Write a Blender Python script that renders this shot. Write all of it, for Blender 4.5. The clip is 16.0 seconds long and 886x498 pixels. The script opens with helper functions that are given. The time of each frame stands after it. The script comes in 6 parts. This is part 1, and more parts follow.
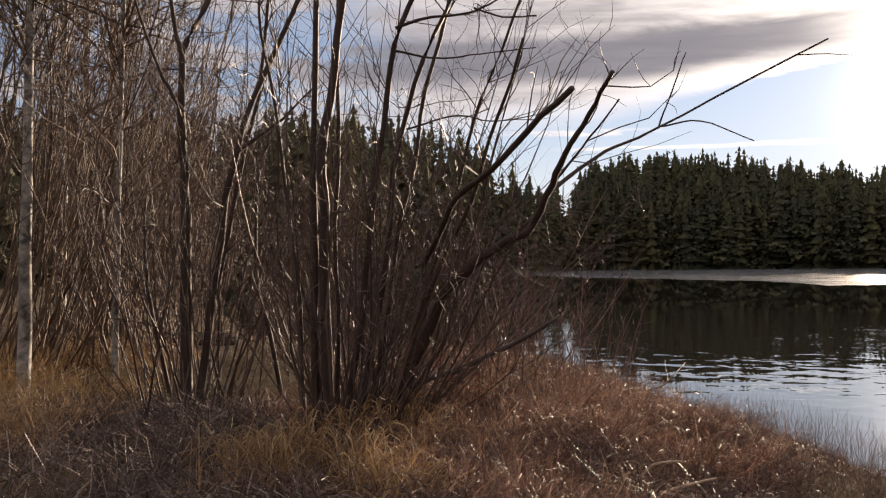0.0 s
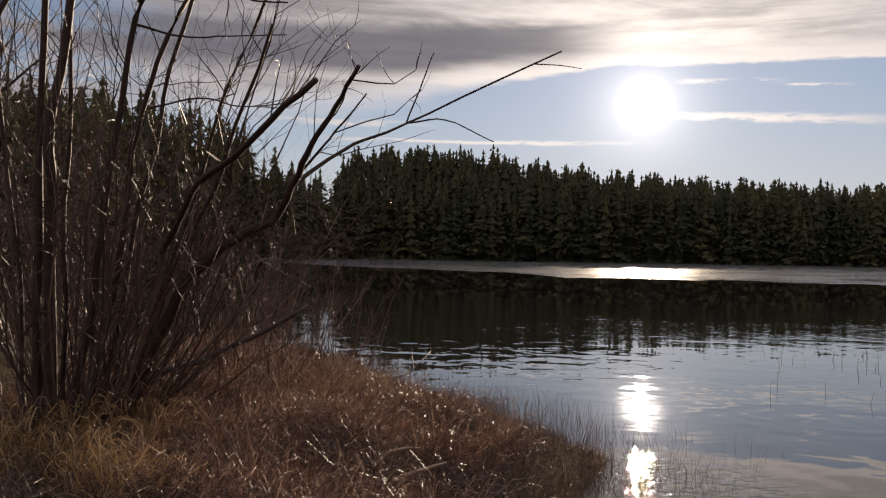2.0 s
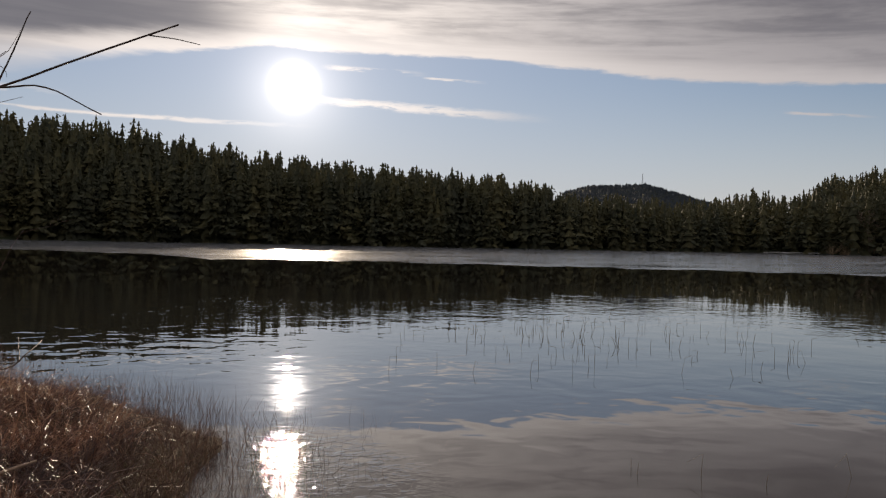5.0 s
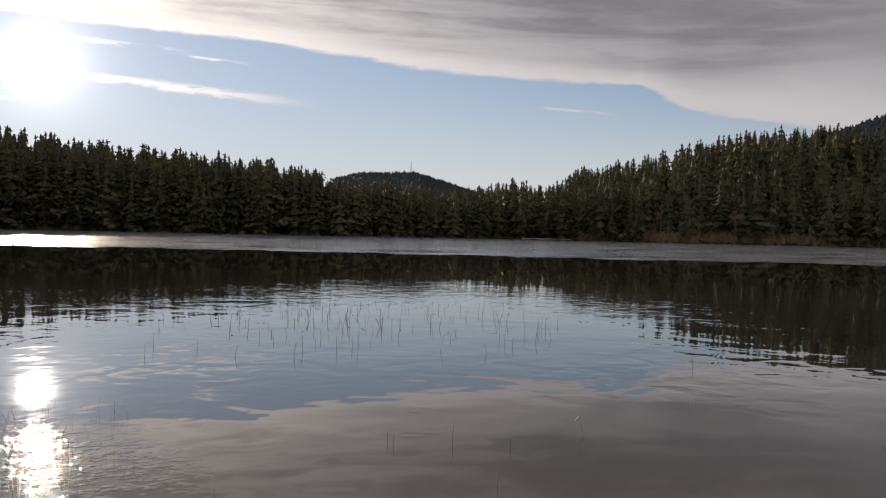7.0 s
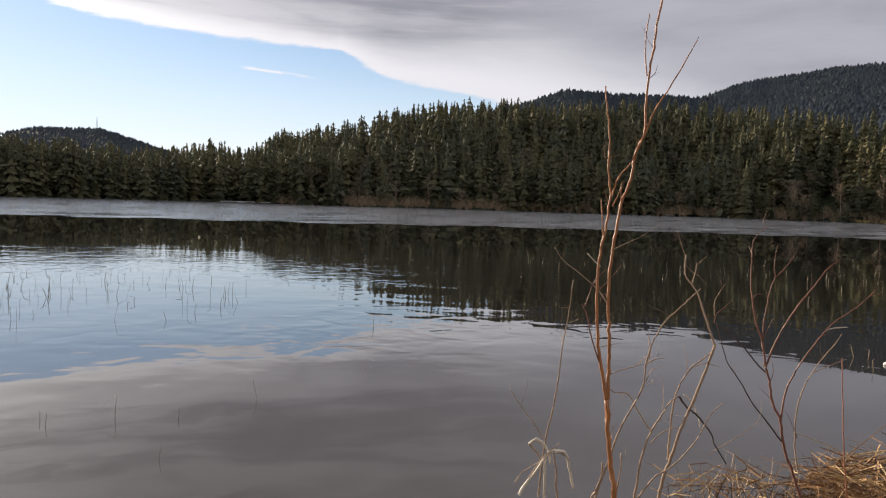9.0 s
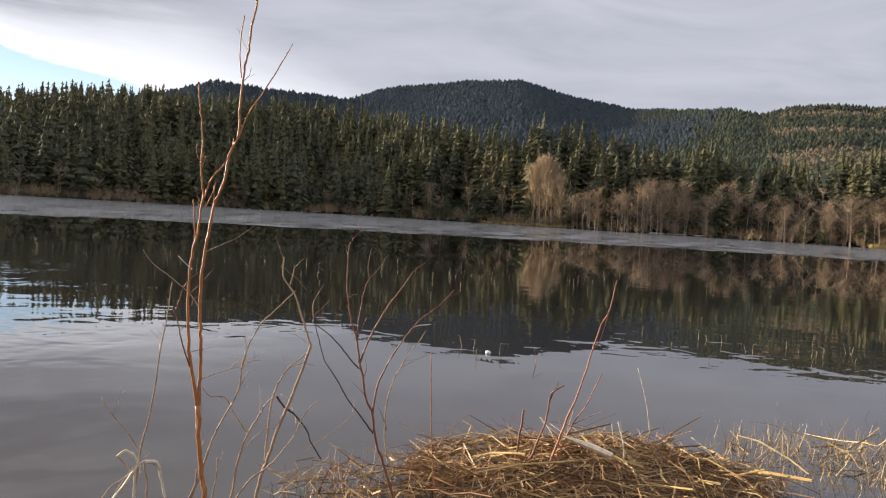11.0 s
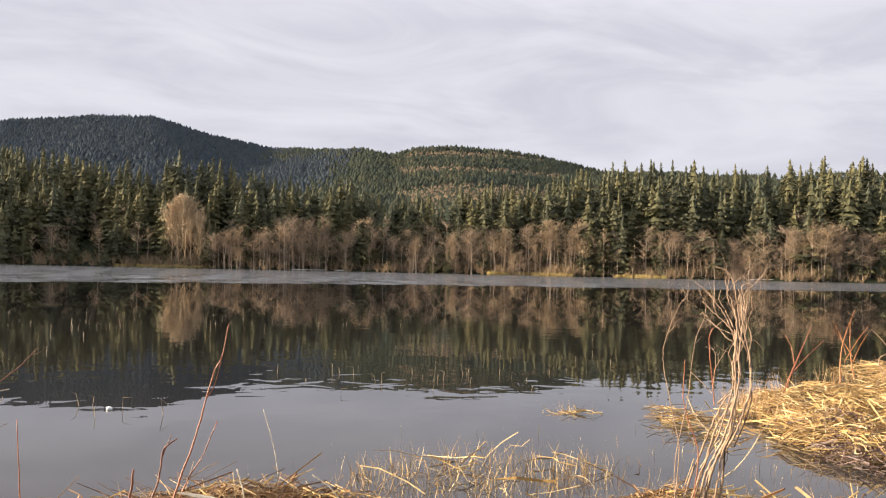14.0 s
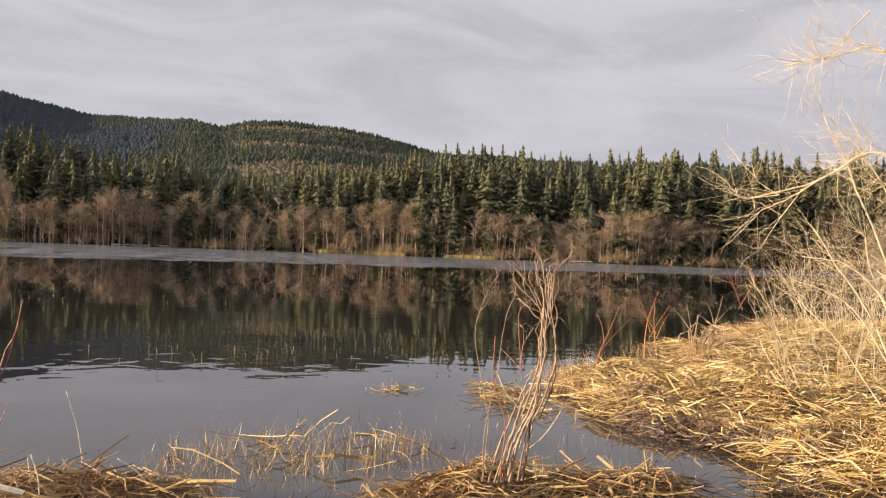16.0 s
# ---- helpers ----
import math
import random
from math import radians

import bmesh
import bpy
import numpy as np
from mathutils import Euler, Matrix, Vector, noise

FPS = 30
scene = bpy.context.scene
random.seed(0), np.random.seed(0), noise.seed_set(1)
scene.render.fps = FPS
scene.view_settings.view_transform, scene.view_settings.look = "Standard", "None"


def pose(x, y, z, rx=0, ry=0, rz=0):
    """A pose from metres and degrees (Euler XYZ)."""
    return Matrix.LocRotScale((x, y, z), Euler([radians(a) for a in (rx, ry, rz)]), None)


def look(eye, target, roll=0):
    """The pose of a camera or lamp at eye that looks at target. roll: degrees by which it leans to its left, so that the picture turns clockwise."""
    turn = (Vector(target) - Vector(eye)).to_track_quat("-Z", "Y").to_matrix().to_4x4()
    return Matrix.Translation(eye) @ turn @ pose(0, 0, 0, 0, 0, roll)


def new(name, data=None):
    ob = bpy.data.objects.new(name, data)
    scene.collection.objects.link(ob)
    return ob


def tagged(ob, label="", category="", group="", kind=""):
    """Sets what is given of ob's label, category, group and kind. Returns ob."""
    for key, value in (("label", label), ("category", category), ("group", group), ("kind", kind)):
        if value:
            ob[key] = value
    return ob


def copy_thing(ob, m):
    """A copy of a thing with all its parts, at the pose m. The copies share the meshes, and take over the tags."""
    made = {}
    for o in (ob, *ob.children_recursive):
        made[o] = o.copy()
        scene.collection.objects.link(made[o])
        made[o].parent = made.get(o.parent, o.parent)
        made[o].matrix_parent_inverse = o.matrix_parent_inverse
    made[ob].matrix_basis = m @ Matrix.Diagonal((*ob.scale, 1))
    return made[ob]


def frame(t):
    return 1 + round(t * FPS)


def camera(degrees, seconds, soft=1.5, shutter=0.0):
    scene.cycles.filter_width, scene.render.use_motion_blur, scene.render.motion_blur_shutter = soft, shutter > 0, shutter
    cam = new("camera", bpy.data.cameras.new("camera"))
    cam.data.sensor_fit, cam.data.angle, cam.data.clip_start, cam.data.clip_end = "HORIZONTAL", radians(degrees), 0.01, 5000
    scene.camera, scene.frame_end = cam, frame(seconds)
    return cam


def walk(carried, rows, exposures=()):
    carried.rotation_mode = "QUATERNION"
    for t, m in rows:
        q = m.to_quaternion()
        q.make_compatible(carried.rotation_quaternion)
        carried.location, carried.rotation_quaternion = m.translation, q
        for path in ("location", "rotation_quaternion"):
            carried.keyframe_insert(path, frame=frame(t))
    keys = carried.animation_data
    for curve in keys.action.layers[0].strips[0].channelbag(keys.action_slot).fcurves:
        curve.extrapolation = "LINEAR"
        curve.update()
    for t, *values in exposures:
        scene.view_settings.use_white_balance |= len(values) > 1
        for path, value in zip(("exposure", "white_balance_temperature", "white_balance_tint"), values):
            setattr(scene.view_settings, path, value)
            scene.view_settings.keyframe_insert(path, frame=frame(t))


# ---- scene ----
cam = camera(54.48, 16.0, soft=1.22)
PATH = [
    (0.0, look((-0.144, 0.540, 1.574), (-3.392, 9.996, 1.771), -0.51)),
    (0.5, look((-0.117, 0.548, 1.590), (-2.645, 10.221, 1.761), -0.20)),
    (1.0, look((-0.100, 0.545, 1.590), (-2.000, 10.362, 1.713), 0.22)),
    (1.5, look((-0.075, 0.553, 1.590), (-1.316, 10.475, 1.677), 0.43)),
    (2.0, look((-0.034, 0.556, 1.594), (-0.585, 10.541, 1.659), 0.82)),
    (2.5, look((0.008, 0.553, 1.605), (0.229, 10.550, 1.630), 1.20)),
    (3.0, look((0.033, 0.543, 1.607), (0.797, 10.513, 1.622), 1.29)),
    (3.5, look((0.064, 0.535, 1.614), (1.403, 10.445, 1.660), 1.23)),
    (4.0, look((0.109, 0.510, 1.620), (2.101, 10.310, 1.673), 1.28)),
    (4.5, look((0.150, 0.501, 1.611), (2.792, 10.146, 1.616), 1.18)),
    (5.0, look((0.200, 0.507, 1.599), (3.611, 9.907, 1.517), 1.14)),
    (7.5, look((0.269, 0.366, 1.548), (6.689, 8.028, 1.276), 1.49)),
    (8.0, look((0.321, 0.342, 1.546), (7.461, 7.332, 1.146), 1.74)),
    (8.5, look((0.375, 0.309, 1.548), (8.083, 6.663, 1.084), 1.73)),
    (11.0, look((0.512, 0.082, 1.594), (10.286, 2.160, 1.213), 3.49)),
    (11.5, look((0.555, 0.038, 1.600), (10.534, 0.646, 1.403), 3.56)),
    (12.0, look((0.561, 0.007, 1.613), (10.551, -0.451, 1.542), 3.06)),
    (12.5, look((0.564, -0.035, 1.610), (10.491, -1.242, 1.649), 2.25)),
    (13.0, look((0.568, -0.071, 1.623), (10.439, -1.661, 1.794), 1.63)),
    (13.5, look((0.570, -0.088, 1.621), (10.396, -1.930, 1.848), 1.33)),
    (14.0, look((0.575, -0.100, 1.622), (10.379, -2.056, 1.848), 1.18)),
    (14.5, look((0.573, -0.124, 1.621), (10.280, -2.527, 1.704), 0.97)),
    (15.0, look((0.573, -0.149, 1.619), (10.161, -2.990, 1.636), 1.21)),
    (15.5, look((0.564, -0.164, 1.616), (9.966, -3.570, 1.606), 1.84)),
    (16.0, look((0.557, -0.180, 1.617), (9.802, -3.992, 1.653), 2.12)),
]
EXPOSURES = [(0.0, 0.7, 7000, 19), (0.5, 0.22, 7000, 19), (1.5, 0.1, 6950, 19), (3.5, 0.0, 6900, 18), (5.0, 0.0, 6800, 17), (7.5, 0.4, 6700, 16), (8.5, 0.75, 6500, 15),
             (11.0, 1.27, 6250, 13), (13.0, 1.62, 6500, 13), (14.0, 1.64, 6500, 13), (15.0, 1.52, 6550, 13), (16.0, 1.3, 6650, 14)]
walk(cam, PATH, EXPOSURES)

# ---- world and sun ----
SUN_B, SUN_E = radians(9.9), radians(9.9)        # bearing to the right of +y, elevation
SUN_DIR = Vector((math.sin(SUN_B) * math.cos(SUN_E), math.cos(SUN_B) * math.cos(SUN_E), math.sin(SUN_E)))


class Nodes:
    """Short calls for node trees."""

    def __init__(self, tree):
        self.t = tree
        tree.nodes.clear()

    def add(self, kind, **kw):
        n = self.t.nodes.new(kind)
        for k, v in kw.items():
            if k == "operation":
                n.operation = v
            elif k == "data_type":
                n.data_type = v
            elif k == "blend_type":
                n.blend_type = v
            elif k == "noise_dimensions":
                n.noise_dimensions = v
        return n

    def put(self, sock, v):
        if isinstance(v, bpy.types.NodeSocket):
            self.t.links.new(v, sock)
        elif v is not None:
            sock.default_value = v

    def math(self, op, a, b=None, c=None, clamp=False):
        n = self.add("ShaderNodeMath", operation=op)
        n.use_clamp = clamp
        for s, v in zip(n.inputs, (a, b, c)):
            self.put(s, v)
        return n.outputs[0]

    def vec(self, op, a, b=None):
        n = self.add("ShaderNodeVectorMath", operation=op)
        self.put(n.inputs[0], a)
        if b is not None:
            self.put(n.inputs[1], b)
        return n.outputs["Value"] if op in ("DOT_PRODUCT", "LENGTH") else n.outputs[0]

    def noise(self, vector, scale, detail=4.0, rough=0.55, distortion=0.0):
        n = self.add("ShaderNodeTexNoise")
        self.put(n.inputs["Vector"], vector)
        n.inputs["Scale"].default_value = scale
        n.inputs["Detail"].default_value = detail
        n.inputs["Roughness"].default_value = rough
        n.inputs["Distortion"].default_value = distortion
        return n.outputs["Fac"]

    def step(self, v, lo, hi, a=0.0, b=1.0):
        n = self.add("ShaderNodeMapRange")
        n.interpolation_type = "SMOOTHSTEP"
        self.put(n.inputs[0], v)
        for i, x in enumerate((lo, hi, a, b)):
            self.put(n.inputs[i + 1], x)
        return n.outputs[0]

    def mix(self, fac, a, b, blend="MIX"):
        n = self.add("ShaderNodeMix", data_type="RGBA", blend_type=blend)
        self.put(n.inputs[0], fac)
        self.put(n.inputs[6], a)
        self.put(n.inputs[7], b)
        return n.outputs[2]


def rgb(r, g, b):
    return (r, g, b, 1.0)


world = bpy.data.worlds.new("sky")
scene.world = world
world.use_nodes = True
n = Nodes(world.node_tree)
way = n.add("ShaderNodeTexCoord").outputs["Generated"]
sep = n.add("ShaderNodeSeparateXYZ")
n.put(sep.inputs[0], way)
sky = n.add("ShaderNodeTexSky")
sky.sky_type, sky.sun_disc = "NISHITA", False
sky.sun_elevation, sky.sun_rotation = SUN_E, SUN_B
sky.air_density, sky.dust_density, sky.ozone_density = 1.0, 0.0, 4.0
SKY_STRENGTH = 0.075
blue = n.vec("SCALE", sky.outputs[0])
blue.node.inputs["Scale"].default_value = SKY_STRENGTH
# bearing to the right of +y and height over the horizon, in degrees
bearing = n.math("MULTIPLY", n.math("ARCTAN2", sep.outputs[0], sep.outputs[1]), 57.2958)
rise = n.math("MULTIPLY", n.math("ARCSINE", sep.outputs[2]), 57.2958)


def lie(kx, ky, shift=0.0):
    """A plane of clouds drawn out along the horizon."""
    c = n.add("ShaderNodeCombineXYZ")
    n.put(c.inputs[0], n.math("MULTIPLY", bearing, kx))
    n.put(c.inputs[1], n.math("ADD", n.math("MULTIPLY", rise, ky), n.math("MULTIPLY", bearing, ky * 0.03)))
    c.inputs[2].default_value = shift
    return c.outputs[0]


def ease(v, *stops):
    """A smooth table of values by bearing or height."""
    lo, hi = stops[0][0], stops[-1][0]
    least, most = min(q for _, q in stops), max(q for _, q in stops)
    r = n.add("ShaderNodeValToRGB")
    r.color_ramp.interpolation = "B_SPLINE" if len(stops) < 8 else "LINEAR"
    while len(r.color_ramp.elements) < len(stops):
        r.color_ramp.elements.new(0.5)
    for e, (x, q) in zip(r.color_ramp.elements, stops):
        g = (q - least) / (most - least)
        e.position, e.color = (x - lo) / (hi - lo), rgb(g, g, g)
    u = n.add("ShaderNodeMapRange")
    for i, x in enumerate((v, lo, hi)):
        n.put(u.inputs[i], x)
    n.put(r.inputs[0], u.outputs[0])
    return n.math("ADD", n.math("MULTIPLY", r.outputs[0], most - least), least)


billow = n.noise(lie(0.10, 0.42), 1.0, 6, 0.58, 0.6)
band = n.noise(lie(0.045, 0.55, 3.0), 1.0, 5, 0.6, 0.5)
fine = n.noise(lie(0.35, 1.9, 7.0), 1.0, 5, 0.62, 0.3)
curl = n.math("SUBTRACT", fine, 0.5)
# lower rim of the cloud sheet, beyond which the sky is clear
RIM = ((-180, 1.0), (-60, 4.0), (-42, 6.0), (-25, 8.2), (-10, 9.6), (-4, 10.6), (1, 11.5), (8.5, 12.3), (12, 12.2), (23, 12.0), (26, 11.7), (33, 10.8), (38, 10.3), (43, 9.9), (48, 9.6), (49.3, 8.9), (51, 8.1), (55, 7.3), (60, 6.4), (75, 2.0), (95, -4.0), (180, -4.0))
ragged = n.math("ADD", n.math("MULTIPLY", n.math("SUBTRACT", billow, 0.5), 1.1), n.math("MULTIPLY", curl, 0.55))
inward = n.math("ADD", n.math("SUBTRACT", rise, ease(bearing, *RIM)), ragged)
soft_rim = n.step(bearing, 4.0, -14.0, 0.12, 1.3)
sheet = n.step(n.math("DIVIDE", inward, soft_rim), -1.0, 1.6)
holes = n.math("MULTIPLY", n.step(n.math("ADD", n.math("MULTIPLY", billow, 0.6), n.math("MULTIPLY", band, 0.4)), 0.46, 0.54), n.math("MULTIPLY", n.step(bearing, -19.0, -27.0), n.step(rise, 22.0, 14.0)))
sheet = n.math("MULTIPLY", sheet, n.math("SUBTRACT", 1.0, n.math("MULTIPLY", holes, 0.85)))


def wisp(b0, e0, b1, e1, thick, tears):
    """One thin cloud streak in the clear sky."""
    u = n.math("DIVIDE", n.math("SUBTRACT", bearing, b0), b1 - b0)
    off = n.math("SUBTRACT", rise, n.math("ADD", n.math("MULTIPLY", u, e1 - e0), e0))
    off = n.math("ABSOLUTE", n.math("ADD", off, n.math("MULTIPLY", curl, thick * 2.2)))
    body = n.step(n.math("DIVIDE", off, thick), 1.0, 0.15)
    ends = n.math("MULTIPLY", n.step(u, -0.08, 0.15), n.step(u, 1.08, 0.55))
    return n.math("MULTIPLY", n.math("MULTIPLY", body, ends), n.step(fine, tears, tears + 0.16))


streaks = wisp(11.5, 9.15, 26.5, 8.2, 0.42, 0.34)
for w in ((12.0, 11.25, 18.5, 11.0, 0.22, 0.42), (18.5, 10.75, 22.5, 10.5, 0.12, 0.36), (-11.0, 7.55, 10.5, 7.38, 0.2, 0.32), (41.5, 8.35, 46.5, 7.9, 0.13, 0.3), (-16.0, 8.7, -4.0, 8.6, 0.3, 0.4)):
    streaks = n.math("MAXIMUM", streaks, wisp(*w))
cover = n.math("MAXIMUM", sheet, n.math("MULTIPLY", streaks, 0.85))
near_sun = n.math("MAXIMUM", n.vec("DOT_PRODUCT", way, tuple(SUN_DIR)), 0.0)
halo = n.math("POWER", near_sun, 40.0)
# grey underside with paler folds, a dark fold over the sunward shore and a lit rim
tone = n.step(n.math("ADD", n.math("MULTIPLY", band, 0.6), n.math("ADD", n.math("MULTIPLY", billow, 0.25), n.math("MULTIPLY", fine, 0.15))), 0.40, 0.60)
fold = n.math("MULTIPLY", n.step(n.math("ABSOLUTE", n.math("ADD", n.math("SUBTRACT", rise, 13.5), n.math("MULTIPLY", n.math("SUBTRACT", billow, 0.5), 2.6))), 2.2, 0.9), n.math("MULTIPLY", n.step(bearing, 11.0, 3.0), n.step(bearing, -34.0, -22.0)))
mottle = n.step(n.noise(lie(0.06, 0.22, 11.0), 1.0, 5, 0.55, 0.8), 0.34, 0.66)
cloud = n.mix(mottle, rgb(0.200, 0.205, 0.228), rgb(0.248, 0.252, 0.272))
sunny = n.mix(tone, rgb(0.25, 0.25, 0.262), rgb(0.48, 0.475, 0.475))
cloud = n.mix(n.step(bearing, 66.0, 22.0), cloud, sunny)
cloud = n.mix(n.step(bearing, -6.0, -26.0, 0.0, 0.5), cloud, rgb(0.32, 0.33, 0.36))
deep = n.math("MULTIPLY", n.step(inward, 1.8, 4.0), n.math("MULTIPLY", n.step(bearing, 27.0, 44.0), n.step(bearing, 68.0, 54.0)))
cloud = n.mix(n.math("MULTIPLY", deep, 0.8), cloud, n.mix(tone, rgb(0.15, 0.153, 0.172), rgb(0.26, 0.26, 0.272)))
cloud = n.mix(n.math("MULTIPLY", halo, 0.9), cloud, n.mix(tone, rgb(0.62, 0.60, 0.57), rgb(1.15, 1.1, 1.0)))
cloud = n.mix(n.math("MULTIPLY", fold, 0.88), cloud, rgb(0.14, 0.147, 0.172))
lit_rim = n.math("MULTIPLY", n.step(n.math("DIVIDE", inward, n.step(bearing, 46.0, 62.0, 1.0, 4.2)), 1.7, 0.2), n.step(bearing, 84.0, 64.0))
cloud = n.mix(n.math("MULTIPLY", lit_rim, 0.8), cloud, n.mix(n.math("POWER", near_sun, 12.0), rgb(0.50, 0.50, 0.505), rgb(0.95, 0.92, 0.86)))
# thin bright cloud overhead, out of view, added to raise the fill light
cloud = n.mix(n.step(rise, 14.5, 30.0), cloud, n.mix(tone, rgb(0.33, 0.34, 0.365), rgb(0.44, 0.45, 0.475)))
clear = n.mix(n.math("MULTIPLY", n.math("POWER", near_sun, 7.0), 0.45), n.vec("MULTIPLY", blue, (1.55, 1.17, 1.04)), rgb(0.56, 0.63, 0.73))
clear = n.mix(n.step(rise, 12.0, 1.0, 0.0, 0.6), clear, rgb(0.50, 0.55, 0.61))
both = n.mix(cover, clear, cloud)
glow = n.math("ADD", n.math("ADD", n.math("MULTIPLY", n.math("POWER", near_sun, 900.0), 0.42), n.math("MULTIPLY", n.math("POWER", near_sun, 320.0), 0.11)), n.math("MULTIPLY", n.math("POWER", near_sun, 80.0), 0.10))
disc = n.math("MULTIPLY", n.math("POWER", near_sun, 9000.0), 7.0)
shine = n.vec("SCALE", (1.0, 0.96, 0.88))
n.put(shine.node.inputs["Scale"], n.math("ADD", glow, disc))
back = n.add("ShaderNodeBackground")
n.put(back.inputs[0], n.vec("ADD", both, shine))
back.inputs[1].default_value = 1.0
n.put(n.add("ShaderNodeOutputWorld").inputs[0], back.outputs[0])

sun = new("sun", bpy.data.lights.new("sun", "SUN"))
sun.data.energy, sun.data.angle, sun.data.color = 5.0, radians(0.6), (1.0, 0.85, 0.63)
sun.matrix_world = look(SUN_DIR * 100, (0, 0, 0))


# ---- materials ----
def material(name, build):
    m = bpy.data.materials.new(name)
    m.use_nodes = True
    k = Nodes(m.node_tree)
    b = k.add("ShaderNodeBsdfPrincipled")
    face = build(k, b)
    n_out = k.add("ShaderNodeOutputMaterial")
    k.put(n_out.inputs[0], face if isinstance(face, bpy.types.NodeSocket) else b.outputs[0])
    return m


def place(k):
    return k.add("ShaderNodeTexCoord").outputs["Object"]


def island(k):
    return k.add("ShaderNodeNewGeometry").outputs["Random Per Island"]


def bump(k, b, height, strength, distance):
    u = k.add("ShaderNodeBump")
    u.inputs["Strength"].default_value, u.inputs["Distance"].default_value = strength, distance
    k.put(u.inputs["Height"], height)
    k.put(b.inputs["Normal"], u.outputs[0])


def ramp(k, fac, *stops):
    r = k.add("ShaderNodeValToRGB")
    while len(r.color_ramp.elements) < len(stops):
        r.color_ramp.elements.new(0.5)
    for e, (at, c) in zip(r.color_ramp.elements, stops):
        e.position, e.color = at, rgb(*c)
    k.put(r.inputs[0], fac)
    return r.outputs[0]


def stalks(name, *colours, rough=0.75, grain=18.0, sheen=0.3, thin=0.0, stand=0.0):
    """Stems, blades and needles: each piece takes a tone of its own, with grain along it."""
    def build(k, b):
        pick = island(k)
        if stand:
            ground_at = k.add("ShaderNodeNewGeometry").outputs["Position"]
            own = k.step(k.noise(k.vec("MULTIPLY", ground_at, (1.0, 1.0, 0.15)), stand, 3, 0.6), 0.3, 0.7)
            pick = k.math("ADD", k.math("MULTIPLY", pick, 0.35), k.math("MULTIPLY", own, 0.65))
        tones = ramp(k, pick, *[(i / max(1, len(colours) - 1), c) for i, c in enumerate(colours)])
        dirt = k.noise(place(k), grain, 3)
        tint = k.mix(k.step(dirt, 0.35, 0.7, 0.0, 0.45), tones, k.vec("MULTIPLY", tones, (0.45, 0.42, 0.40)))
        k.put(b.inputs["Base Color"], tint)
        b.inputs["Roughness"].default_value = rough
        b.inputs["Specular IOR Level"].default_value = sheen
        if not thin:
            return None
        leaf, both = k.add("ShaderNodeBsdfTranslucent"), k.add("ShaderNodeMixShader")
        k.put(leaf.inputs[0], tint)
        both.inputs[0].default_value = thin
        k.put(both.inputs[1], b.outputs[0])
        k.put(both.inputs[2], leaf.outputs[0])
        return both.outputs[0]
    return material(name, build)


def bark(name, dark, light, scale, rough=0.8):
    def build(k, b):
        p = place(k)
        g = k.noise(k.vec("MULTIPLY", p, (1.0, 1.0, 0.25)), scale, 5, 0.65)
        k.put(b.inputs["Base Color"], ramp(k, g, (0.35, dark), (0.65, light)))
        b.inputs["Roughness"].default_value = rough
        bump(k, b, g, 0.6, 0.01)
    return material(name, build)


def birch(k, b):
    p = place(k)
    bands = k.noise(k.vec("MULTIPLY", p, (5.0, 5.0, 6.5)), 1.3, 6, 0.65, 0.6)
    b.inputs["Roughness"].default_value = 0.6
    k.put(b.inputs["Base Color"], ramp(k, bands, (0.38, (0.05, 0.042, 0.036)), (0.52, (0.22, 0.185, 0.15)), (0.7, (0.42, 0.37, 0.31))))


def soil(k, b):
    p = place(k)
    big, small = k.noise(p, 0.6, 4), k.noise(p, 14.0, 6, 0.65)
    tone = ramp(k, small, (0.3, (0.03, 0.02, 0.013)), (0.55, (0.09, 0.058, 0.033)), (0.75, (0.17, 0.12, 0.07)))
    tone = k.mix(k.step(big, 0.4, 0.65), tone, rgb(0.06, 0.045, 0.02))
    moss = ramp(k, k.noise(p, 0.05, 6, 0.7), (0.35, (0.018, 0.026, 0.014)), (0.65, (0.045, 0.05, 0.025)))
    k.put(b.inputs["Base Color"], k.mix(k.step(k.vec("LENGTH", p), 60.0, 90.0), tone, moss))
    b.inputs["Roughness"].default_value = 0.95
    b.inputs["Specular IOR Level"].default_value = 0.1
    bump(k, b, small, 0.8, 0.05)


